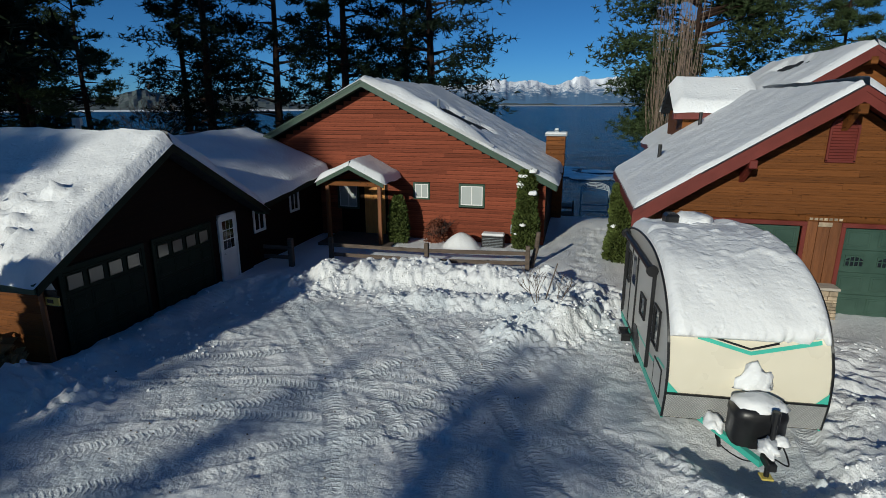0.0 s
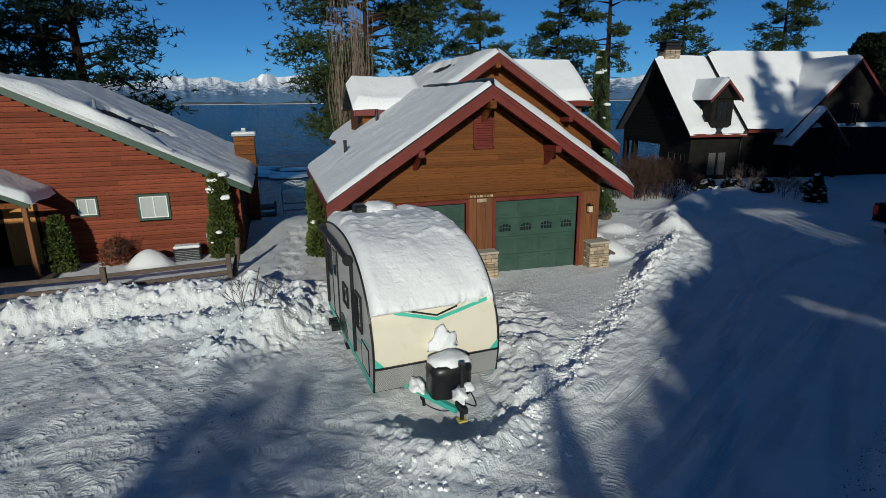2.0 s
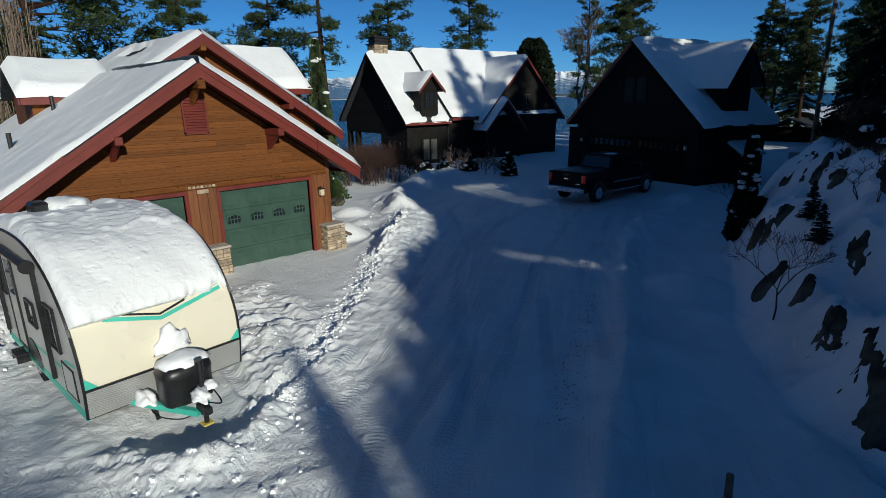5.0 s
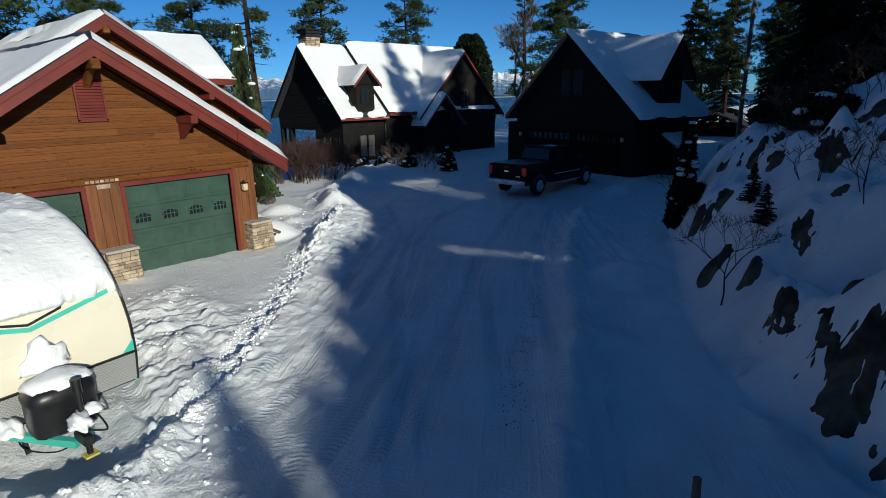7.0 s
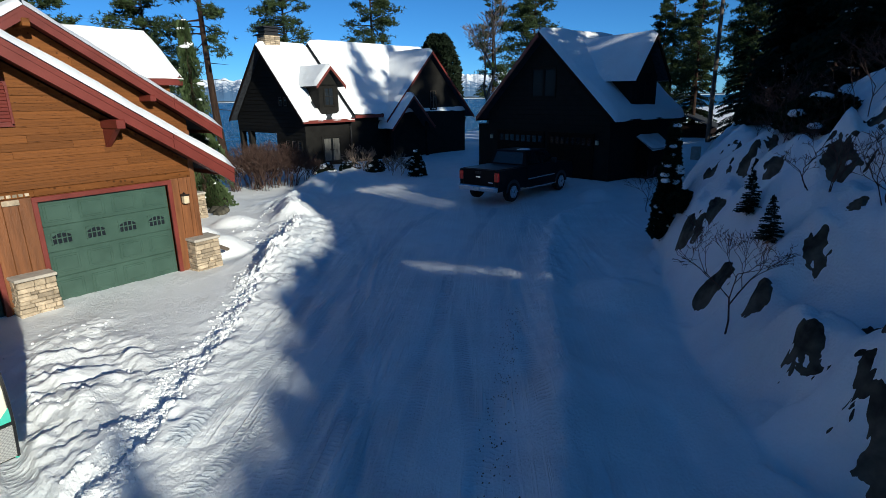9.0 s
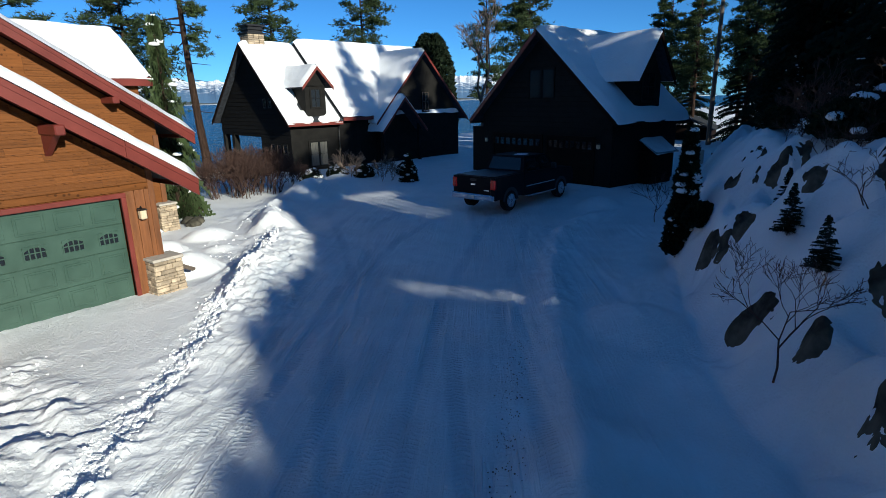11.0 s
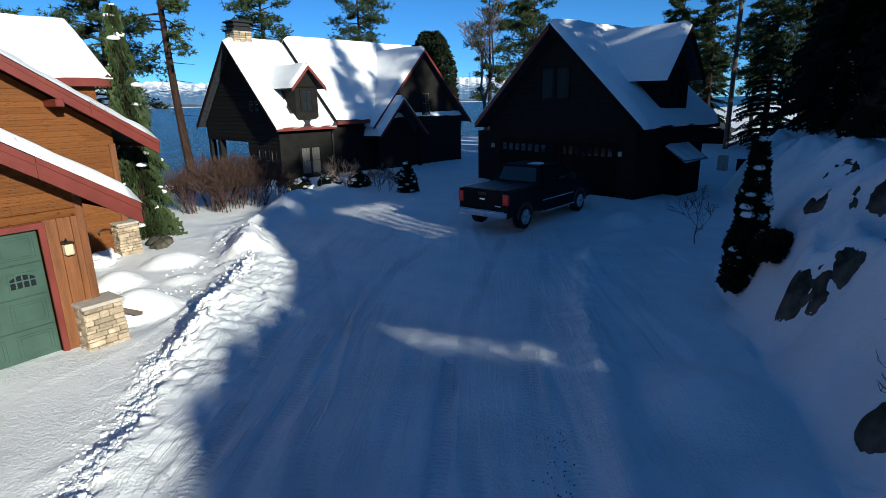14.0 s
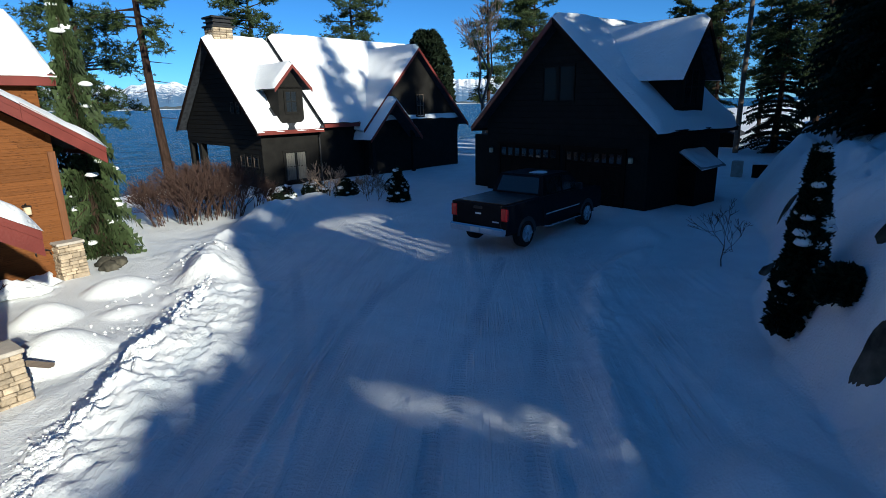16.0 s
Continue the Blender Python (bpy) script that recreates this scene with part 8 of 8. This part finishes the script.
for x, y, top, wide in ((-0.4, 11.9, 10.0, 1.25), (-0.7, 9.6, 9.0, 1.5), (0.4, 11.0, 9.5, 1.2), (0.9, 9.6, 9.0, 1.4), (-3.75, 10.9, 11.0, 0.55), (-4.5, 9.2, 10.0, 0.6), (-7.6, 8.6, 10.0, 1.4), (-6.9, 10.2, 10.0, 0.8), (-8.2, 9.6, 10.0, 1.3), (-8.8, 8.2, 9.0, 1.8), (-7.2, 6.8, 9.0, 1.8), (-10.6, 7.6, 9.0, 1.6)):
    shade_tree(ps, 20, x, y, top, rng.uniform(0, 360), wide)
# unseen tall wood, added west of the wing to keep the shore trees in shade
fw = put(pine(114, 27, 0.4, 0.2, 4.2, 1.8, mat=SHADED_FIR, blade=(6, 0.7, 0.12), full=0.8, label="unseen added pine that shades the shore trees"), -66.0, 20.0)
for k in range(15):
    again(fw, -20.0 - 3.1 * k + rng.uniform(-0.6, 0.6), 12.6 + (k % 2) * 2.5 + 0.25 * k, rng.uniform(0, 360), rng.uniform(1.05, 1.25))
# more unseen trees, added to throw shade on wing roof, red wall and yard
shade_tree(rs, 9.5, -9.8, 21.2, 7.8, 40, 0.85)
shade_tree(high, 20, -6.9, 33.6, 20.0, 0)
shade_tree(high, 20, -9.3, 30.5, 20.5, 140)
shade_tree(rs, 9.5, -7.75, 13.6, 3.6, 80, 1.3)


# ---- rocks breaking through the snowy bank ----
def rock(x, y, hw, h, seed):
    """Bedrock that shows where the snow has slid off: a jagged block whose face just clears the snow, with an uneven edge."""
    n = 44
    wide, deep = hw, 0.1 + 0.17 * h
    l, g = np.meshgrid(np.linspace(-1.5, 1.5, n) * wide, np.linspace(-1.5, 1.5, n) * deep)
    X, Y = x + l * FACE[1] + g * FACE[0], y - l * FACE[0] + g * FACE[1]
    body = 0.85 - (l / wide) ** 2 - (g / deep) ** 2
    ragged = 0.8 * fbm(l + seed * 3.1, g * 1.8, 0.4, 4, seed, 0.6)
    facets = np.round(field(l + 0.3 * g + seed, g * 1.3, 0.3, seed + 5) * 2.5) / 2.5
    Z = land(X, Y) + np.clip(body + ragged, -1.2, 1.0) * 0.1 * (0.6 + h) + 0.05 * facets * (body > -0.6) + 0.025 * fbm(l, g, 0.14, 3, seed + 9) - 0.02
    edge = np.maximum(np.abs(l) / (1.5 * wide), np.abs(g) / (1.5 * deep))
    Z = Z - 0.4 * smooth(0.85, 1.0, edge)
    m = Mesh()
    m.v = [tuple(q) for q in np.stack([X - x, Y - y, Z - float(Z[n // 2, n // 2])], -1).reshape(-1, 3)]
    m.f = [(i * n + j, i * n + j + 1, (i + 1) * n + j + 1, (i + 1) * n + j) for i in range(n - 1) for j in range(n - 1)]
    rim = [j for j in range(n)] + [i * n + n - 1 for i in range(1, n)] + [(n - 1) * n + j for j in range(n - 2, -1, -1)] + [i * n for i in range(n - 2, 0, -1)]
    k = len(m.v)
    m.v += [(m.v[q][0], m.v[q][1], m.v[q][2] - 0.5) for q in rim]
    m.f += [(rim[i], rim[(i + 1) % len(rim)], k + (i + 1) % len(rim), k + i) for i in range(len(rim))] + [tuple(range(k, k + len(rim)))[::-1]]
    ob = solid("rock", m, ROCK, "dark jagged bedrock showing through the snow bank", "rock", "rocks in the bank")
    ob.matrix_basis = pose(x, y, float(Z[n // 2, n // 2]))
    return ob


for k, (x, y, hw, h) in enumerate(SHELVES):
    rock(x, y, hw * 0.74, h * 0.85, 200 + k)

# ---- planting on and below the bank ----
put(leafy(301, 3.15, 0.43, DARK_LEAF, lambda f: (1.0 - 0.93 * f ** 1.15) * (0.7 + 0.3 * min(1, f * 6)) * (1 + 0.12 * math.sin(f * 23)), 3600, "columnar_cypress", "dark columnar evergreen with clumps of snow", "shrub", leaf=0.13, snow=0.02), 18.16, 5.19, 0.12)
put(leafy(302, 0.5, 0.36, DARK_LEAF, lambda f: math.sin(math.pi * min(1, 0.3 + 0.7 * f)) ** 0.6, 900, "juniper_bush", "low dark juniper bush at the foot of the bank", "shrub", leaf=0.12), 17.45, 4.65)
put(leafy(303, 1.9, 0.6, DARK_LEAF, lambda f: 1.0 - 0.6 * f, 1500, "juniper_bush", "dark upright juniper on the near bank", "shrub", leaf=0.13, snow=0.004), 8.95, -0.55)
put(leafy(304, 0.8, 0.9, DARK_LEAF, lambda f: math.sin(math.pi * min(1, 0.3 + 0.7 * f)) ** 0.6, 1400, "juniper_bush", "spreading dark juniper draped over the rocks", "shrub", leaf=0.14, snow=0.01), 17.6, 1.9)
sp = put(fir(305, 6.8, 0.09, 2.0, 0.08, droop=0.1, gaps=0.3, dens=0.9, name="young_spruce", label="small young spruce on the snowy bank", group="young spruces"), 12.76, 2.2, size=0.125)
again(sp, 16.35, 2.95, 70, 0.12)
again(sp, 14.42, 2.74, 130, 0.135)
sb = put(fir(306, 9.0, 0.14, 3.4, 0.05, droop=0.3, name="young_spruce", label="broad young spruce with snow on its boughs", group="young spruces", snow=0.08), 29.5, 4.1, size=0.3)
again(sb, 21.5, 1.6, 160, 0.34)
put(bare_tree(307, 2.7, 0.022, RED_TWIG, "bare_sapling", "small leafless sapling at the foot of the bank", 6, 0.5, "bare saplings", thin=0.0035), 11.66, 2.52)
put(bare_tree(308, 1.9, 0.02, RED_TWIG, "bare_sapling", "small leafless sapling beside the road", 5, 0.5, "bare saplings"), 22.6, 7.0)
put(bare_tree(309, 2.2, 0.02, RED_TWIG, "bare_sapling", "thin leafless brush on top of the bank", 5, 0.5, "bare saplings", stems=4, base=0.4), 19.3, 2.6)
put(bare_tree(310, 2.0, 0.015, RED_TWIG, "bare_sapling", "thin leafless brush on top of the bank", 5, 0.5, "bare saplings", stems=4, base=0.4), 14.4, 0.3)
for k, (x, y, hh) in enumerate(((17.2, 2.0, 1.1), (16.2, 1.2, 1.3), (15.0, 0.6, 1.2), (18.4, 2.6, 1.0), (14.0, 0.1, 1.3), (15.9, 2.2, 0.8), (17.9, 3.2, 0.7), (13.4, 1.6, 0.8), (12.3, 0.6, 1.2), (20.4, 3.4, 1.0))):
    put(bare_tree(350 + k, hh * 1.5, 0.012, RED_TWIG, "bare_brush", "thin leafless brush poking through bank snow", 4, 0.55, "brush on the bank", stems=5, base=0.25, thin=0.004), x, y)
put(leafy(365, 0.55, 0.4, DARK_LEAF, lambda f: math.sin(math.pi * min(1, 0.3 + 0.7 * f)) ** 0.6, 500, "juniper_bush", "small dark juniper on the rocky bank", "shrub", leaf=0.1), 19.9, 3.6)
blob("snow_lump", 20.3, 3.7, height(20.3, 3.7) + 0.1, 0.4, 0.3, 0.35, 71, "knobbly snow over a bush on the bank", amp=0.6)
# red-twigged thicket and bare shrubs before the dark house
tw = put(bare_tree(311, 2.0, 0.02, RED_TWIG, "red_twig_shrub", "reddish leafless thicket with arching twigs", 5, 0.42, "shrubs by the dark house", stems=11, base=0.5), 18.2, 24.8)
for x, y, t, s in ((18.9, 24.3, 60, 1.15), (19.9, 24.4, 150, 1.25), (21.3, 24.6, 220, 0.8), (19.0, 25.2, 300, 1.3), (22.6, 24.6, 20, 0.6), (18.5, 25.3, 200, 1.25), (20.4, 25.0, 100, 1.2), (19.5, 24.9, 260, 1.3), (18.0, 25.0, 20, 1.0), (20.0, 25.5, 330, 1.2)):
    again(tw, x, y, t, s)
bs = put(bare_tree(312, 1.7, 0.02, TWIG, "bare_shrub", "leafless tan shrub in the snow", 5, 0.45, "shrubs by the dark house", stems=7, base=0.3), 23.6, 22.4)
again(bs, 25.2, 21.3, 100, 0.85)
again(bs, 26.2, 22.6, 200, 0.8)
put(leafy(313, 1.45, 0.5, DARK_LEAF, lambda f: 1.0 - 0.9 * f, 1200, "dwarf_conifer", "small cone-shaped conifer dusted with snow", "shrub", leaf=0.11, snow=0.02), 25.6, 20.2)
for k, (x, y) in enumerate(((22.9, 24.6), (25.6, 23.4), (27.6, 22.0), (24.6, 24.4))):
    put(leafy(320 + k, 0.75, 0.55, DARK_LEAF, lambda f: math.sin(math.pi * min(1, 0.3 + 0.7 * f)) ** 0.6, 500, "snowy_bush", "low evergreen bush half buried in snow", "shrub", "low bushes", leaf=0.11, snow=0.05), x, y)
# snow-laden bush by the cedar house
for k, (x, y, s) in enumerate(((11.7, 20.3, 0.4), (12.3, 20.5, 0.34), (11.1, 20.1, 0.42), (12.0, 19.9, 0.25))):
    blob("snow_lump", x, y, height(x, y) + s * 0.3, s, s * 0.8, s * 0.75, 40 + k, "knobbly snow over a low shrub by the cedar wall", amp=0.6)
put(bare_tree(330, 0.8, 0.012, RED_TWIG, "red_twig_shrub", "twiggy shrub poking from the snow by the wall", 4, 0.5, "shrubs by the cedar house", stems=6, base=0.3), 10.8, 20.2)
for k, (x, y) in enumerate(((13.95, 20.6), (14.3, 20.9), (14.1, 21.2))):
    q = blob("stone", x, y, height(x, y) + 0.03, 0.24, 0.2, 0.2, 240 + k, "grey stone beside the stone pier", mat=ROCK, amp=0.5)
    tagged(q, category="stone", group="stones by the pier")
    del q["kind"]
# gutter spout lying out over the snow beside the corner pier
solid("gutter_spout", Mesh().prism([(10.05, 14.6, 0.42), (10.17, 14.6, 0.42), (10.15, 14.6, 0.36), (10.07, 14.6, 0.36)], (0.35, 0.04, -0.2)), OLD_WOOD, "dull grey gutter spout beside the stone pier", "spout")

# ---- yard by the red house ----
hedge = put(leafy(331, 2.75, 0.5, CEDAR_LEAF, lambda f: (0.9 + 0.1 * math.sin(f * 9)) * (1 - 0.35 * f ** 3), 3600, "arborvitae", "tall clipped green arborvitae beside the path", "shrub", leaf=0.13, snow=0.002), 1.62, 18.9, -0.35)
again(hedge, 1.75, 20.0, 80, 0.98, -0.4)
put(leafy(332, 2.95, 0.45, CEDAR_LEAF, lambda f: (0.85 + 0.15 * math.sin(f * 7)) * (1 - 0.45 * f ** 4), 3400, "arborvitae", "columnar arborvitae at the corner with snow on top", "shrub", leaf=0.12, snow=0.004), -1.68, 19.9, -0.25)
for k, (dx, dy, dz) in enumerate(((-1.75, 19.75, 2.5), (-1.5, 19.7, 2.68), (-1.9, 19.8, 2.2), (-1.45, 19.6, 1.9))):
    blob("snow_lump", dx, dy, dz, 0.16, 0.15, 0.13, 50 + k, "snow caught on the arborvitae top", amp=0.4)
put(leafy(333, 1.75, 0.36, CEDAR_LEAF, lambda f: math.sin(math.pi * min(1, 0.35 + 0.62 * f)) ** 0.6, 1500, "arborvitae", "small arborvitae beside the porch steps", "shrub", leaf=0.11), -6.45, 19.4, -0.1)
put(bare_tree(334, 1.1, 0.012, RED_TWIG, "russet_bush", "russet leafless bush against the red wall", 5, 0.5, "", stems=9, base=0.2), -5.15, 19.95)
put(leafy(335, 0.85, 0.42, RUSSET, lambda f: math.sin(math.pi * min(1, 0.3 + 0.65 * f)) ** 0.7, 420, "russet_bush", "russet bush with dry leaves by the wall", "shrub", leaf=0.08), -5.15, 19.95)
AC = thing("air_conditioner", pose(-2.88, 19.85, -0.25), "grey air-conditioning unit with snow on top", "air conditioner")
part("case", Mesh().box(-0.42, 0.42, -0.2, 0.2, 0.0, 0.5, 0.02), BLACK, AC)
for k in range(7):
    part("fin", Mesh().box(-0.38, 0.38, -0.215, -0.2, 0.06 + k * 0.06, 0.07 + k * 0.06), GALV, AC)
part("snow_cap", Mesh().box(-0.43, 0.43, -0.21, 0.21, 0.502, 0.6, 0.045), ROOF_SNOW, AC)
solid("meter_box", Mesh().box(-2.3, -2.12, 20.28, 20.37, 0.25, 0.6, 0.015).tube([(-2.21, 20.33, -0.2), (-2.21, 20.33, 0.25)], 0.02, 6), GALV, "small grey meter box on the red wall", "meter")
FE = thing("rail_fence", pose(-4.5, 16.5, -0.15), "weathered three-post timber rail fence in snow", "fence")
FP = ((-7.85, 16.4), (-4.53, 16.4), (-1.33, 16.8))
for x, y in FP:
    part("post", Mesh().box(x + 4.5 - 0.07, x + 4.5 + 0.07, y - 16.57, y - 16.43, -0.3, 0.85, 0.015), OLD_WOOD, FE)
for (x0, y0), (x1, y1) in zip(FP, FP[1:]):
    for z in (0.28, 0.6):
        d = Vector((x1 - x0, y1 - y0, 0))
        a = Vector((x0 + 4.5, y0 - 16.5, z))
        part("rail", Mesh().prism([a + Vector((0, -0.02, -0.06)), a + Vector((0, -0.02, 0.06)), a + Vector((0, 0.02, 0.06)), a + Vector((0, 0.02, -0.06))], d), OLD_WOOD, FE)
FL = thing("rail_fence", pose(-8.9, 15.6, -0.15), "short dark timber fence beside the side door", "fence")
part("post", Mesh().box(-0.08, 0.08, -0.08, 0.08, -0.3, 0.95, 0.015), OLD_WOOD, FL)
for z in (0.3, 0.62):
    part("rail", Mesh().box(-1.0, 0.0, -0.03, 0.03, z - 0.06, z + 0.06, 0.008), OLD_WOOD, FL)
solid("leaning_post", Mesh().tube([(-1.3, 17.1, -0.3), (-1.1, 17.3, 0.5), (-1.05, 17.3, 1.05)], [0.09, 0.08, 0.07], 8), OLD_WOOD, "gnarled grey timber stub beside the fence", "post")
put(bare_tree(340, 1.3, 0.014, OLD_WOOD, "brush_pile", "dead twigs sticking out of the ploughed snow", 3, 0.5, "", stems=5, base=0.25), -0.5, 12.7)
solid("marker_stick", Mesh().tube([(-0.6, 12.7, 0.2), (-0.3, 12.75, 1.35)], [0.02, 0.015], 6), OLD_WOOD, "thin wooden snow marker stick", "stick")
solid("marker_stick", Mesh().tube([(6.1, 1.4, -0.1), (6.1, 1.42, 0.55)], [0.05, 0.04], 7), OLD_WOOD, "short wooden snow marker stake", "stick")
# dry grass and the little sailing-boat sign at the wing's corner
rng = random.Random(77)
for k, (gx, gy, gs) in enumerate(((-11.0, 7.3, 1.0), (-11.9, 7.1, 1.2), (-10.5, 7.45, 0.6), (-12.8, 7.0, 1.0))):
    gm = Mesh()
    for _ in range(150):
        a, l = rng.uniform(0, 6.283), gs * rng.uniform(0.5, 1.0)
        t = rng.uniform(0.1, 0.7)
        p0 = Vector((rng.gauss(0, 0.08), rng.gauss(0, 0.08), 0))
        p1 = p0 + Vector((math.cos(a) * l * t * 0.5, math.sin(a) * l * t * 0.5, l * 0.7))
        p2 = p0 + Vector((math.cos(a) * l * t, math.sin(a) * l * t, l * (0.95 - t * 0.5)))
        s = Vector((-math.sin(a), math.cos(a), 0)) * 0.012
        n0 = len(gm.v)
        gm.v.extend((tuple(p0 - s), tuple(p0 + s), tuple(p1 + s), tuple(p2), tuple(p1 - s)))
        gm.f.append((n0, n0 + 1, n0 + 2, n0 + 3, n0 + 4))
    tagged(put(solid("grass_tuft", quick(gm, "grass_tuft", STRAW), STRAW), gx, gy), "tuft of tall dry straw-coloured grass in snow", "grass", "grass tufts")
SG = thing("boat_sign", pose(-9.86, 8.02, 1.2), "yellow plaque with a white sailing boat above", "sign")
part("plaque", Mesh().box(-0.2, 0.2, -0.02, 0.02, -0.02, 0.16, 0.008), YELLOW, SG)
part("border", Mesh().box(-0.22, 0.22, -0.015, 0.015, -0.035, -0.015).box(-0.22, 0.22, -0.015, 0.015, 0.155, 0.175), BLACK, SG)
part("number_bar", Mesh().box(-0.07, 0.07, -0.03, -0.02, 0.03, 0.11), BLACK, SG)
part("hull", Mesh().prism([(-0.16, -0.015, 0.24), (0.14, -0.015, 0.24), (0.18, -0.015, 0.3), (-0.2, -0.015, 0.3)], (0, 0.03, 0)), BLACK, SG)
part("sail", Mesh().prism([(-0.13, -0.012, 0.3), (-0.02, -0.012, 0.3), (-0.02, -0.012, 0.52)], (0, 0.02, 0)), WHITE_PAINT, SG)
part("sail", Mesh().prism([(0.0, -0.012, 0.3), (0.14, -0.012, 0.31), (0.0, -0.012, 0.58)], (0, 0.02, 0)), WHITE_PAINT, SG)
part("bracket", Mesh().box(-0.16, 0.16, 0.0, 0.012, 0.16, 0.25), BLACK, SG)

# ---- boat lift and dock ----
PALE_STEEL = material("pale_painted_steel", (0.45, 0.5, 0.53), 0.5, 0.1, 5.0, bump=0.05)
BL = thing("boat_lift", pose(1.72, 48.5, LAKE), "steel boat lift with an empty arched canopy frame", "boat lift")
for x in (-1.2, 1.2):
    for y in (-1.6, 1.6):
        part("leg", Mesh().tube([(x, y, -1.0), (x, y, 2.3)], 0.05, 8), PALE_STEEL, BL)
    part("side_beam", Mesh().box(x - 0.05, x + 0.05, -1.6, 1.6, 0.75, 0.87), PALE_STEEL, BL)
    part("side_beam", Mesh().box(x - 0.04, x + 0.04, -1.8, 1.8, 2.2, 2.3), PALE_STEEL, BL)
    part("brace", Mesh().tube([(x, -1.6, 0.1), (x * 0.45, -1.6, 0.8)], 0.03, 6), PALE_STEEL, BL)
for y in (-1.6, 1.6):
    part("cross_beam", Mesh().box(-1.2, 1.2, y - 0.05, y + 0.05, 0.75, 0.87), PALE_STEEL, BL)
for y in np.linspace(-1.8, 1.8, 5):
    part("canopy_rib", Mesh().tube([(1.25 * math.cos(t), y, 2.25 + 0.55 * math.sin(t)) for t in np.linspace(0, math.pi, 9)], 0.03, 5), PALE_STEEL, BL)
for t in np.linspace(0.4, 2.74, 5):
    part("canopy_rail", Mesh().tube([(1.25 * math.cos(t), -1.8, 2.25 + 0.55 * math.sin(t)), (1.25 * math.cos(t), 1.8, 2.25 + 0.55 * math.sin(t))], 0.025, 5), PALE_STEEL, BL)
DK = thing("dock", pose(-1.6, 48.0, LAKE), "dark timber dock sections pulled up by the shore", "dock")
part("deck", Mesh().box(-2.2, 1.6, -0.8, 0.8, 0.9, 1.1, 0.02), OLD_WOOD, DK)
part("deck", Mesh().box(-2.2, 1.6, -0.8, 0.8, 0.2, 0.4, 0.02), OLD_WOOD, DK)
for x in (-2.0, 1.5):
    part("pile", Mesh().tube([(x, -0.85, -1.0), (x, -0.85, 1.6)], 0.07, 8), OLD_WOOD, DK)

# ---- on the hill behind the dark garage ----
UP = thing("utility_pole", pose(54.0, 11.3, height(54, 11.3)), "tall bare timber pole on the hill", "pole")
part("pole", Mesh().tube([(0, 0, -0.5), (0, 0, 14)], [0.2, 0.13], 10), OLD_WOOD, UP)
GT = thing("gate", pose(40.0, 7.9, height(40, 7.9) - 0.1), "low gate between two snowy stone posts", "gate")
for y in (-1.3, 1.3):
    part("post", Mesh().box(-0.25, 0.25, y - 0.25, y + 0.25, -0.5, 0.8, 0.03), CAP_STONE, GT)
part("panel", Mesh().box(-0.06, 0.06, -1.0, 0.6, -0.1, 0.65, 0.02), DARK_SHADE, GT)
part("snow_cap", Mesh().box(-0.1, 0.1, -1.02, 0.62, 0.65, 0.75, 0.04), ROOF_SNOW, GT)
CB = thing("far_cabin", pose(60.0, 14.2, height(60, 14.2)) @ Matrix.Diagonal((0.7, 0.7, 0.7, 1)), "small dark cabin with snowy roof on the hill", "house")
part("wall", Mesh().box(-2.5, 2.5, -3, 3, -1, 1.6), DARK_SHADE, CB)
for y in (-3.6, 3.6):
    part("roof", slab((-3, y, 1.4), (3, y, 1.4), (3, 0, 3.0), (-3, 0, 3.0), 0.15), SHINGLE, CB)
